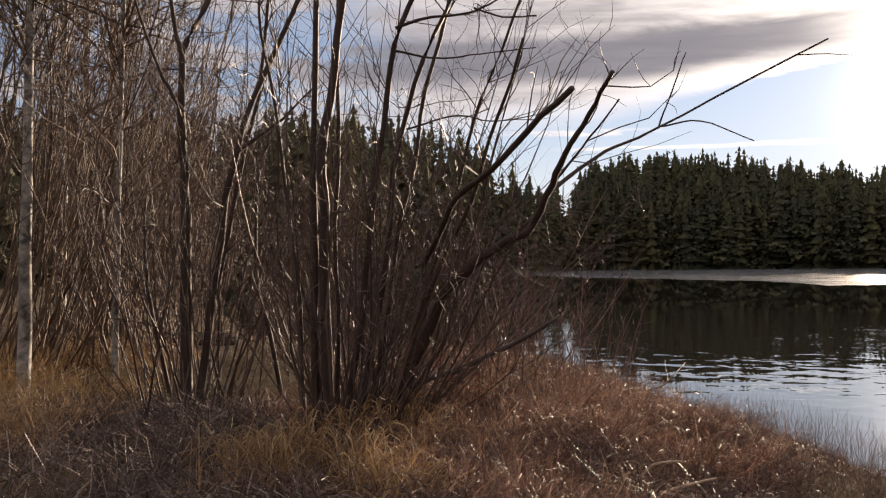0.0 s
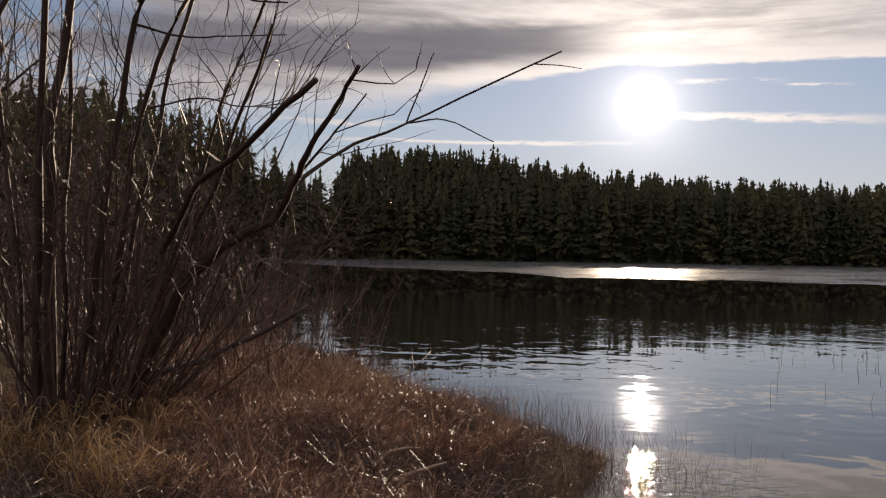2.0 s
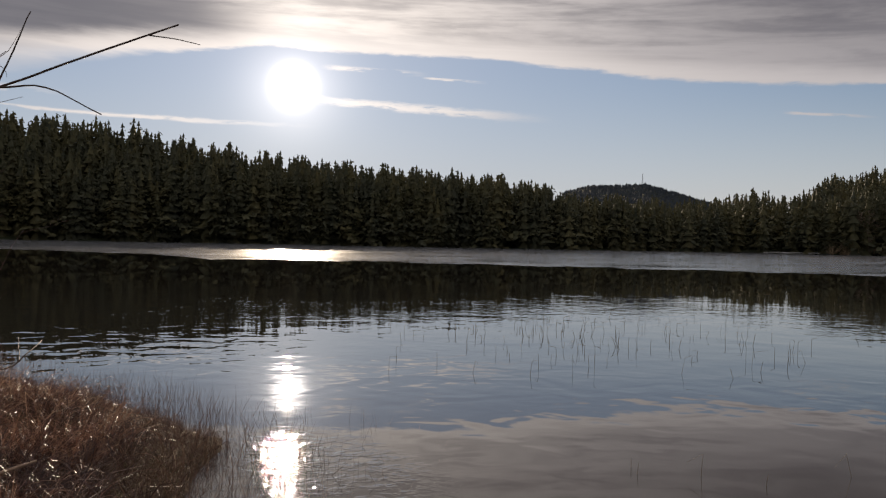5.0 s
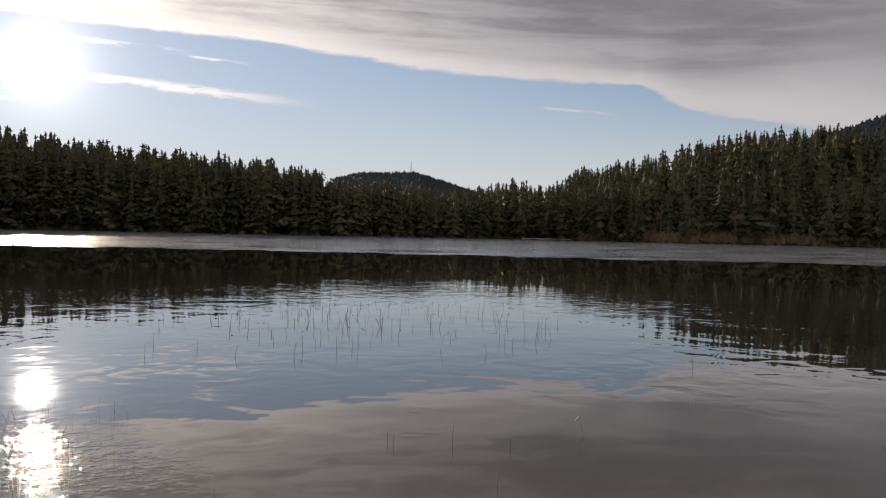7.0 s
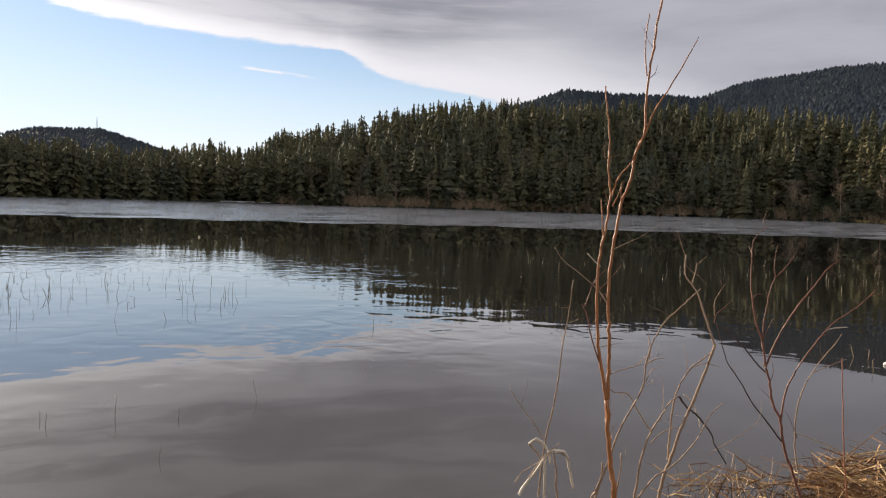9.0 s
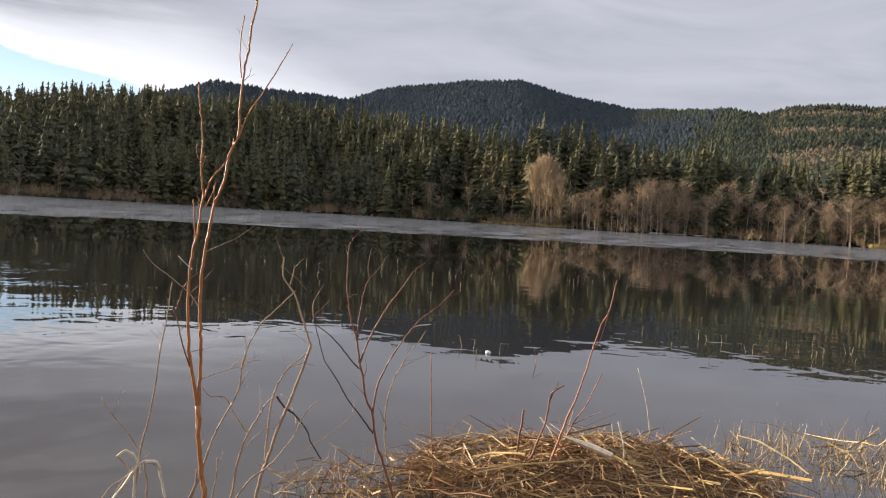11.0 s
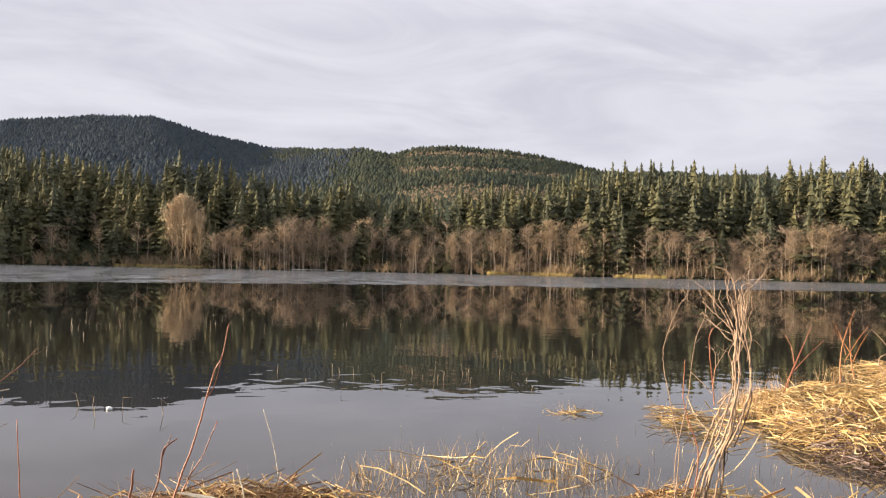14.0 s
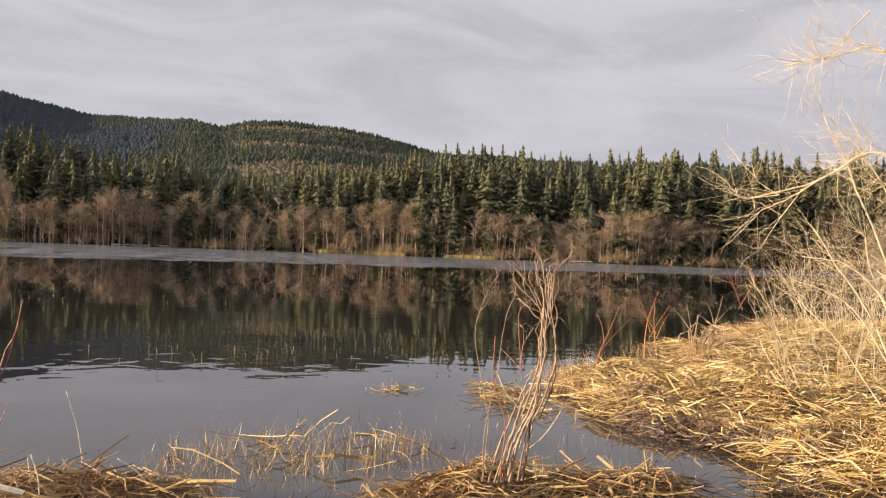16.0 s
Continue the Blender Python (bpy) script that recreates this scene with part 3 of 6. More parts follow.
rng = np.random.default_rng(5)
FIRS = [fir_shape(rng, 26, 1150, rng.uniform(0.23, 0.32), tuft=0.037) for _ in range(7)]
FIRS_MID = [fir_shape(rng, 20, 230, rng.uniform(0.27, 0.38), 0.03, tuft=0.062, taper=0.8)[1] for _ in range(9)]
FIRS_WIDE = [fir_shape(rng, 24, 560, rng.uniform(0.22, 0.33), 0.06, tuft=0.042)[1] for _ in range(9)]
FIRS_FAR = [fir_shape(rng, 18, 190, rng.uniform(0.25, 0.36), 0.03, tuft=0.066, taper=0.8)[1] for _ in range(8)]


def cone_shape(rng):
    """A far small fir: three ragged skirts, one over the other."""
    V, F = [], []
    for z0, z1, r in ((0.0, 0.70, 0.54), (0.40, 1.0, 0.30)):
        o, m = len(V), 6
        a = np.arange(m) * 2 * np.pi / m + rng.uniform(0, 6)
        V += [(r * q * math.cos(x), r * q * math.sin(x), z0 + rng.uniform(-0.08, 0.08)) for x, q in zip(a, rng.uniform(0.65, 1.3, m))] + [(0, 0, z1)]
        F += [(o + i, o + (i + 1) % m, o + m) for i in range(m)]
    return np.array(V), np.array(F)


CONES = [cone_shape(rng) for _ in range(6)]


def woods(name, label, spots, shapes, mat, rng, smooth=False):
    V, F, k = [], [], 0
    for x, y, z, s in spots:
        v, f = shapes[int(rng.integers(0, len(shapes)))]
        V.append(spin(v, rng.uniform(0, 6.28), np.array([s * rng.uniform(0.85, 1.25), s * rng.uniform(0.85, 1.25), s]), np.array([x, y, z - 0.3])))
        F.append(f + k)
        k += len(v)
    ob = mesh_object(name, np.concatenate(V), np.concatenate(F), mat, smooth=smooth)
    return tagged(ob, label, "woods", kind="stuff")


def room(b, X, Y, Z):
    """Height that a tree may have before it rises over the skyline."""
    return np.hypot(X, Y) * np.tan(np.radians(tab(TAB_SKY, b))) + 1.6 - Z


def forest(name, label, b0, b1, count, mat, rng, near=0.0, far=1.1, tall=TREE_M, vary=0.14, shapes=FIRS_MID):
    b, s, X, Y, Z = scatter(rng, b0, b1, count, near, far)
    H = tall * np.clip(rng.normal(0.95, vary, count), 0.5, 1.22) * np.clip(0.75 + s * 0.3, 0.6, 1.0)
    free = room(b, X, Y, Z) * (0.94 + 0.07 * waves(b * 9.0, b * 4.0, 2.1)) * rng.choice([0.92, 0.98, 1.02, 1.06, 1.10], count)
    H = np.minimum(H, free)
    return woods(name, label, zip(X, Y, Z, np.maximum(H, 4.0)), shapes, mat, rng)


forest("left_shore_woods", "dark fir wood on the near side shore", -50, -11, 330, M_NEEDLE, rng)
forest("sunward_woods", "dark fir wood on the far shore under the sun", -10.5, 27, 1000, M_NEEDLE, rng, tall=27, vary=0.09)
forest("bay_woods", "low dark wood round the head of the lake", 26, 45, 420, M_NEEDLE, rng, tall=26, shapes=FIRS_FAR)
forest("slope_woods", "fir wood on the slope above the lake", 43, 75, 880, M_NEEDLE, rng, shapes=FIRS_FAR)
forest("facing_woods", "sunlit fir wood on the far shore", 73, 146, 560, M_NEEDLE, rng, near=0.22, tall=25, vary=0.2, shapes=FIRS_WIDE)

BARE_MID = [joined(bare_shape(rng, 14, 170, rng.uniform(0.22, 0.36), 0.8, 0.2, 0.011)) for _ in range(6)]
forest("slope_bare_trees", "leafless grey-brown trees low on the slope", 45, 75, 150, M_TWIG_GREY, rng, near=0.01, far=0.5, tall=15, vary=0.2, shapes=BARE_MID)
forest("facing_bare_trees", "leafless grey-brown trees among the firs", 75, 140, 80, M_TWIG_GREY, rng, near=0.05, far=0.45, tall=17, vary=0.2, shapes=BARE_MID)

# hills behind: small firs over the faces that look to the lake
spots = []
patchy, olive = [], []
for b0, b1, count in ((24, 38, 3000), (56, 76, 4600), (72, 92, 11000), (89, 122, 12500), (120, 146, 1400)):
    b = rng.uniform(b0, b1, count)
    u = rng.uniform(0.0, 1.0, count) ** 0.6
    D, hd = tab(TAB_RIDGE, b), tab(TAB_HILLDIST, b)
    r = D + (hd - D) * (0.35 + 0.67 * u)
    X, Y = r * np.sin(np.radians(b)), r * np.cos(np.radians(b))
    Z = height(X, Y)
    tall = rng.uniform(3.5, 8.0, count) * np.clip(hd / 1300, 0.6, 1.15) * np.where(b < 40, 0.9, 1.0)
    felled = (b + rng.normal(0, 0.8, count) > 98) & (b < 109) & (waves(X, Z * 8.0, 70.0) + 0.6 * waves(X, Z * 5.0, 24.0) + rng.normal(0, 0.3, count) > 0.05) & (u < 0.93)
    # firs past this bearing take the sunlit colour, the others the haze blue
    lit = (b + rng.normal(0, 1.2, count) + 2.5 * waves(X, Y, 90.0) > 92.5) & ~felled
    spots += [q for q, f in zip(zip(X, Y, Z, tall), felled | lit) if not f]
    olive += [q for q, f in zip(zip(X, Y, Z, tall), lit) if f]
    patchy += [(x, y, z, h * 0.5) for x, y, z, h, f in zip(X, Y, Z, tall, felled) if f]
woods("hill_woods", "small distant firs covering the hills, haze blue put into their colour", spots, CONES, M_NEEDLE_HAZE, rng, True)
woods("hill_woods", "small distant firs on the hill, coloured olive as sunlit", olive, CONES, M_HILL_LIT, rng, True)
woods("hill_scrub", "brownish scrub in clearings on the hill", patchy, CONES, M_SCRUB, rng, True)

# ---- trees of the far shore that stand out singly ----
def thing(name, at, label, category, group=""):
    ob = new(name)
    ob.location = at
    ob.empty_display_size = 0.2
    return tagged(ob, label, category, group)


def local(VF, ob):
    return np.asarray(VF[0]) - np.array(ob.location), VF[1]


fir_masters = []
for trunk, crown in FIRS:
    t = thing("fir_tree", (0, 0, -50), "tall dark green fir tree on the lake shore", "tree", "firs of the far shore")
    part("trunk", trunk, M_TRUNK, t)
    part("crown", crown, M_NEEDLE, t, "drooping dark green needled boughs")
    fir_masters.append(t)
BARE_KINDS = []
M_PALEBARK = bark("alder_bark", (0.24, 0.19, 0.14), (0.50, 0.43, 0.34), 3.0)
for k in range(15):
    if k % 3 == 2:
        name, mat, label = "maple_tree", M_TWIG_GREY, "leafless grey maple tree on the far bank"
        args = (int(rng.integers(26, 38)), 330, rng.uniform(0.32, 0.48), rng.uniform(0.6, 0.9), 0.16, 0.0095)
    elif k % 3 == 1:
        name, mat, label = "alder_tree", M_TWIG_TAN, "leafless tan alder tree on the far bank"
        args = (int(rng.integers(22, 32)), 240, rng.uniform(0.26, 0.40), rng.uniform(0.5, 0.9), rng.uniform(0.3, 0.5), 0.010)
    else:
        name, mat, label = "alder_tree", M_TWIG_TAN, "slender pole-like leafless alder on the far bank"
        args = (int(rng.integers(12, 20)), 150, rng.uniform(0.14, 0.22), rng.uniform(0.5, 1.0), rng.uniform(0.45, 0.65), 0.0085)
    t = thing(name, (0, 0, -60), label, "tree", "bare trees of the far shore")
    trunk, limb, twig = bare_shape(rng, *args)
    part("trunk", trunk, M_PALEBARK, t, "pale grey-tan trunk")
    tagged(part("crown", joined((limb, twig)), mat, t), kind="stuff")
    BARE_KINDS.append(t)


def stand(master, b, s, tall, rng, wide=1.0):
    r = float(tab(TAB_SHORE, b) * (1 - s) + tab(TAB_RIDGE, b) * s)
    x, y = r * math.sin(radians(b)), r * math.cos(radians(b))
    if master in fir_masters:
        tall = min(tall, float(room(b, x, y, float(height(x, y)))) * rng.uniform(0.9, 1.1))
    m = Matrix.LocRotScale((x, y, float(height(x, y)) - 0.2), Euler((0, 0, rng.uniform(0, 6.28))), (tall * wide, tall * wide, tall))
    return copy_thing(master, m)


for b in np.concatenate([rng.uniform(74, 141, 130), rng.uniform(-10, 26, 40), rng.uniform(46, 72, 25)]):
    s = rng.uniform(0.2, 0.7) if b > 70 else rng.uniform(0.03, 0.3)
    stand(fir_masters[int(rng.integers(0, 7))], b, s, rng.uniform(17, 26), rng, rng.uniform(1.05, 1.4))
for b, s, tall in ((115.3, 0.25, 27), (116.6, 0.3, 28), (117.4, 0.18, 24), (126.5, 0.2, 27), (124.2, 0.12, 20), (121.5, 0.25, 22), (80.5, 0.12, 15), (83.4, 0.15, 20), (86.2, 0.08, 13), (110.8, 0.25, 23), (97.5, 0.2, 19), (104.0, 0.25, 22), (130.5, 0.15, 24), (134, 0.2, 25)):
    stand(fir_masters[int(rng.integers(0, 7))], b, s, tall, rng, 1.25)
for b in np.concatenate([rng.uniform(98, 140, 14), rng.uniform(74, 83, 9)]):
    stand(fir_masters[int(rng.integers(0, 7))], b, rng.uniform(0.02, 0.10), rng.uniform(5, 12), rng, rng.uniform(1.2, 1.6))
for b in np.concatenate([rng.uniform(98, 140, 22), rng.uniform(86, 97, 5)]):
    stand(fir_masters[int(rng.integers(0, 7))], b, rng.uniform(0.06, 0.16), rng.uniform(11, 19), rng, rng.uniform(1.0, 1.3))
BELT = ((74, 7), (84, 10), (87, 13), (90, 14), (93, 16), (97, 13), (101, 11), (105, 13), (109, 14), (113, 12.5), (118, 11), (122, 10), (125, 13), (129, 11), (141, 11))
for b in np.concatenate([rng.uniform(98, 140, 190), rng.uniform(86, 98, 50), rng.uniform(74, 85, 12), rng.uniform(46, 74, 40)]):
    kind = BARE_KINDS[int(rng.integers(0, 15))]
    s = rng.uniform(0.0, 0.11) if b > 74 else rng.uniform(0.01, 0.08)
    stand(kind, b, s, float(tab(BELT, b)) * (0.35 + 0.75 * rng.random() ** 0.8 + 0.8 * s), rng, rng.uniform(0.9, 1.4))
for b, s, tall, kind in ((87.9, 0.1, 14, 1), (91.5, 0.12, 16.5, 0), (92.6, 0.12, 16, 4), (93.2, 0.1, 14, 1), (82.3, 0.06, 11.5, 0), (77.0, 0.04, 10, 4), (107, 0.08, 15, 1), (108.2, 0.08, 16, 1), (120, 0.06, 13, 2), (118, 0.05, 12.5, 2), (124.5, 0.08, 15, 0), (125.8, 0.08, 14.5, 4)):
    stand(BARE_KINDS[kind], b, s, tall, rng)
# the tall dense pale poplar clump
for b, tall in ((83.9, 19.5), (84.3, 21.5), (84.7, 22), (85.1, 20), (85.5, 16)):
    t = thing("poplar_tree", (0, 0, -70), "dense pale tan leafless poplar on the far bank", "tree", "poplar clump")
    trunk, limb, twig = bare_shape(rng, 44, 1200, 0.21, 1.7, 0.08, 0.010)
    part("trunk", trunk, M_POPLAR, t)
    tagged(part("crown", joined((limb, twig)), M_POPLAR, t), kind="stuff")
    r = float(tab(TAB_SHORE, b)) + 4
    t.location, t.scale = (r * math.sin(radians(b)), r * math.cos(radians(b)), 0.4), (tall, tall, tall)
for t in fir_masters + BARE_KINDS:
    b = float(rng.uniform(76, 138))
    s = 0.5 if t in fir_masters else 0.08
    r = float(tab(TAB_SHORE, b) * (1 - s) + tab(TAB_RIDGE, b) * s)
    t.location = (r * math.sin(radians(b)), r * math.cos(radians(b)), float(height(r * math.sin(radians(b)), r * math.cos(radians(b)))) - 0.2)
    t.scale = (20, 20, 20) if t in fir_masters else (12, 12, 12)


def tuft_field(X, Y, Z, per, tall, spread, wide, rng, lean=(0, 0)):
    """Sprays of blades rising from each place."""
    c = len(X)
    base = np.repeat(np.stack([X, Y, Z], 1), per, 0)
    ln = tall[0] + (tall[1] - tall[0]) * rng.random(c * per)
    base[:, :2] += rng.normal(0, spread * 0.35, (c * per, 2))
    d = rng.normal(0, spread, (c * per, 3))
    d[:, 2] = np.abs(d[:, 2]) * 0.5 + 1.0
    d[:, :2] += lean
    d /= np.linalg.norm(d, axis=1, keepdims=True)
    return blades(base, base + d * ln[:, None], wide * rng.uniform(0.6, 1.3, c * per), rng)


def shore_band(b0, b1, count, off):
    b = rng.uniform(b0, b1, count)
    r = tab(TAB_SHORE, b) + 4 * waves(b, b * 1.7, 2.3) + rng.uniform(off[0], off[1], count)
    X, Y = r * np.sin(np.radians(b)), r * np.cos(np.radians(b))
    return X, Y, height(X, Y)


X, Y, Z = shore_band(44, 142, 1300, (0.0, 11))
tagged(mesh_object("shore_brush", *tuft_field(X, Y, Z, 24, (0.8, 4.6), 0.55, 0.05, rng), M_BRUSH), "low brown leafless brush along the far bank", "brush", kind="stuff")
X, Y, Z = (np.concatenate(q) for q in zip(shore_band(104.3, 109.8, 420, (-1, 2.5)), shore_band(112.6, 115.8, 180, (-1, 2)), shore_band(80.5, 86.5, 160, (0, 2.5)), shore_band(131, 133.5, 60, (0, 2))))
tagged(mesh_object("far_bank_grass", *tuft_field(X, Y, np.maximum(Z, 0.02), 10, (0.4, 1.1), 0.5, 0.09, rng), M_BANKGRASS), "yellow dead grass on the far bank", "grass", kind="stuff")
M_DRIFT = bark("driftwood", (0.32, 0.29, 0.26), (0.6, 0.57, 0.53), 3.0)
for b, ln in ((92.0, 6), (93.1, 5), (94.6, 4), (41.2, 9), (42.6, 12), (43.4, 7), (66.0, 5), (69.5, 4), (121.6, 6), (123.4, 5)):
    r = float(tab(TAB_SHORE, b)) + 1.0
    a = radians(b)
    A = np.array([r * math.sin(a), r * math.cos(a), 0.35])
    side = np.array([math.cos(a), -math.sin(a), 0.02]) * ln * 0.5
    P = np.stack([A - side, A - side * 0.3 + (0, 0, 0.05), A + side * 0.4, A + side])
    t = tagged(mesh_object("driftwood_log", *tubes(P[None], np.array([[0.16, 0.15, 0.12, 0.07]]), 7), M_DRIFT), "pale stranded driftwood log on the far bank", "log", "driftwood logs")

# mast on the distant hill
b, r = radians(32.9), 2170.0
mx, my = r * math.sin(b), r * math.cos(b)
mz = float(height(mx, my))
M_STEEL = bark("galvanised_steel", (0.18, 0.19, 0.2), (0.3, 0.31, 0.32), 1.0, 0.5)
mast = thing("radio_mast", (mx, my, mz), "slender grey lattice radio mast on a hilltop", "mast")
for k in range(3):
    a = k * 2.094
    P = np.array([[(2.2 * math.cos(a), 2.2 * math.sin(a), -2), (0.3 * math.cos(a), 0.3 * math.sin(a), 30.0)]])
    part("leg", tubes(P, np.array([[0.28, 0.18]]), 5), M_STEEL, mast)
for k in range(9):
    z, q = k * 3.2 + 1, 2.2 - 1.9 * (k * 3.2 + 1) / 30
    P = np.array([[(q * math.cos(a), q * math.sin(a), z), (q * 0.9 * math.cos(a + 2.094), q * 0.9 * math.sin(a + 2.094), z + 2.5)] for a in (0, 2.094, 4.189)])
    part("brace", tubes(P, np.full((3, 2), 0.08), 4), M_STEEL, mast)

# ---- near plants: materials ----
M_WILLOW = stalks("willow_bark", (0.028, 0.018, 0.014), (0.05, 0.030, 0.022), (0.085, 0.052, 0.036), rough=0.65, grain=9.0)
M_SHOOT = stalks("willow_shoots", (0.04, 0.023, 0.017), (0.085, 0.046, 0.032), (0.16, 0.095, 0.065), rough=0.55, grain=12.0, sheen=0.5)
M_ORANGE = stalks("orange_willow_bark", (0.26, 0.085, 0.022), (0.34, 0.125, 0.035), (0.38, 0.17, 0.06), rough=0.5, grain=25.0, sheen=0.5)
M_RED = stalks("red_osier_bark", (0.22, 0.06, 0.03), (0.29, 0.095, 0.045), (0.30, 0.13, 0.06), rough=0.5, grain=25.0, sheen=0.5)
M_PALE = stalks("bleached_reed", (0.50, 0.43, 0.32), (0.60, 0.53, 0.41), rough=0.5, grain=20.0)
M_DARKRED = stalks("dark_red_willow_bark", (0.10, 0.035, 0.025), (0.17, 0.065, 0.04), (0.22, 0.11, 0.06), rough=0.55, grain=25.0, sheen=0.4)
M_DEAD = stalks("dead_grey_bark", (0.12, 0.075, 0.05), (0.30, 0.20, 0.13), (0.48, 0.36, 0.25), rough=0.7, grain=14.0)
M_GOLDTWIG = stalks("pale_willow_bark", (0.36, 0.26, 0.14), (0.50, 0.39, 0.24), (0.62, 0.52, 0.36), rough=0.6, grain=15.0)
M_THICKET = stalks("alder_thicket_bark", (0.075, 0.045, 0.03), (0.14, 0.088, 0.056), (0.23, 0.155, 0.10), rough=0.7, grain=8.0)
M_RUST = stalks("rusty_dead_grass", (0.035, 0.016, 0.014), (0.10, 0.045, 0.034), (0.25, 0.125, 0.082), (0.54, 0.36, 0.25), rough=0.46, grain=25.0, sheen=0.5, thin=0.3)
M_TAN = stalks("tan_dead_grass", (0.26, 0.14, 0.06), (0.40, 0.24, 0.11), (0.50, 0.34, 0.17), rough=0.6, grain=25.0, sheen=0.5, thin=0.2)
M_LITTER = stalks("dark_reed_litter", (0.03, 0.018, 0.016), (0.075, 0.043, 0.036), (0.15, 0.092, 0.074), (0.34, 0.24, 0.19), rough=0.55, grain=20.0, sheen=0.5)
M_STRAW = stalks("golden_reed_straw", (0.10, 0.048, 0.014), (0.29, 0.165, 0.05), (0.52, 0.35, 0.13), (0.74, 0.57, 0.29), rough=0.5, grain=22.0, sheen=0.5)
M_STRAW_DARK = stalks("weathered_reed_straw", (0.08, 0.04, 0.02), (0.20, 0.105, 0.045), (0.36, 0.21, 0.09), (0.58, 0.42, 0.22), rough=0.6, grain=22.0)
M_REED = stalks("standing_reed", (0.10, 0.085, 0.06), (0.2, 0.16, 0.10), (0.36, 0.29, 0.18), rough=0.6, grain=20.0)
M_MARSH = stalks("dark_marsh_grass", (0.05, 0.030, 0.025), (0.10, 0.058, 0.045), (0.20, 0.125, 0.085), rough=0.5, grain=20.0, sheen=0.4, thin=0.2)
M_BIRCH = material("birch_bark", birch)
M_WOOD = bark("split_pale_wood", (0.55, 0.42, 0.27), (0.76, 0.64, 0.46), 30.0, 0.6)


def thatch(k, b):
    p = place(k)
    f = k.noise(k.vec("MULTIPLY", p, (4.0, 1.0, 3.0)), 16.0, 6, 0.7)
    k.put(b.inputs["Base Color"], ramp(k, f, (0.35, (0.018, 0.011, 0.007)), (0.55, (0.07, 0.040, 0.017)), (0.75, (0.19, 0.115, 0.048))))
    b.inputs["Roughness"].default_value = 0.85
    bump(k, b, f, 1.0, 0.03)


M_THATCH = material("matted_reed_thatch", thatch)


# ---- near plants: makers ----
PATHS = {}
srng = np.random.default_rng(11)


def stem(shrub, r0, r1, *points, mat=None, sides=7):
    """One stem through a few points, rounded and slightly crooked, as a part of its shrub."""
    P = np.array(points, float)
    t = np.linspace(0, len(P) - 1, 5 * (len(P) - 1) + 1)
    Q = np.concatenate([[2 * P[0] - P[1]], P, [2 * P[-1] - P[-2]]])
    i = np.minimum(t.astype(int), len(P) - 2)
    f = (t - i)[:, None]
    a, b, c, d = Q[i], Q[i + 1], Q[i + 2], Q[i + 3]
    L = 0.5 * (2 * b + (c - a) * f + (2 * a - 5 * b + 4 * c - d) * f ** 2 + (3 * b - a - 3 * c + d) * f ** 3)
    span, ph = np.linalg.norm(L[-1] - L[0]), srng.uniform(0, 6.28, 3)
    u = np.linspace(0, 1, len(L))[:, None]
    L += (0.007 if (mat or shrub["_mat"]) == "willow" else 0.0) * min(span, 2.2) * np.sin(u * (5.0 + 3.0 * span) + ph) * np.sin(u * math.pi)
    L[1:-1] += srng.normal(0, min(0.008, r0 * 0.14), (len(L) - 2, 3))
    rad = (r1 + (r0 - r1) * np.linspace(1, 0, len(L)) ** 1.3) * srng.uniform(0.94, 1.06, len(L)) * shrub["_slim"]
    V, F = tubes(L[None], rad[None], sides)
    caps = [list(range(sides)), list(range(len(V) - sides, len(V)))]
    m = mat or shrub["_mat"]
    ob = part("stem", (V - np.array(shrub.location), F.tolist() + caps), MATS[m], shrub, smooth=True)
    PATHS.setdefault(shrub.name, []).append((L, rad, ob))
    return ob


MATS = {"osier": stalks("osier_bark", (0.075, 0.04, 0.034), (0.17, 0.09, 0.07), (0.32, 0.20, 0.15), rough=0.5, grain=12.0, sheen=0.6), "willow": M_WILLOW, "shoot": M_SHOOT, "orange": M_ORANGE, "red": M_RED, "dead": M_DEAD, "gold": M_GOLDTWIG, "thicket": M_THICKET, "darkred": M_DARKRED, "birch": M_BIRCH, "pale": M_PALE}


def shrub(name, at, label, mat, category="shrub", group="", slim=1.0):
    ob = thing(name, at, label, category, group)
    ob["_mat"], ob["_slim"] = mat, slim
    return ob


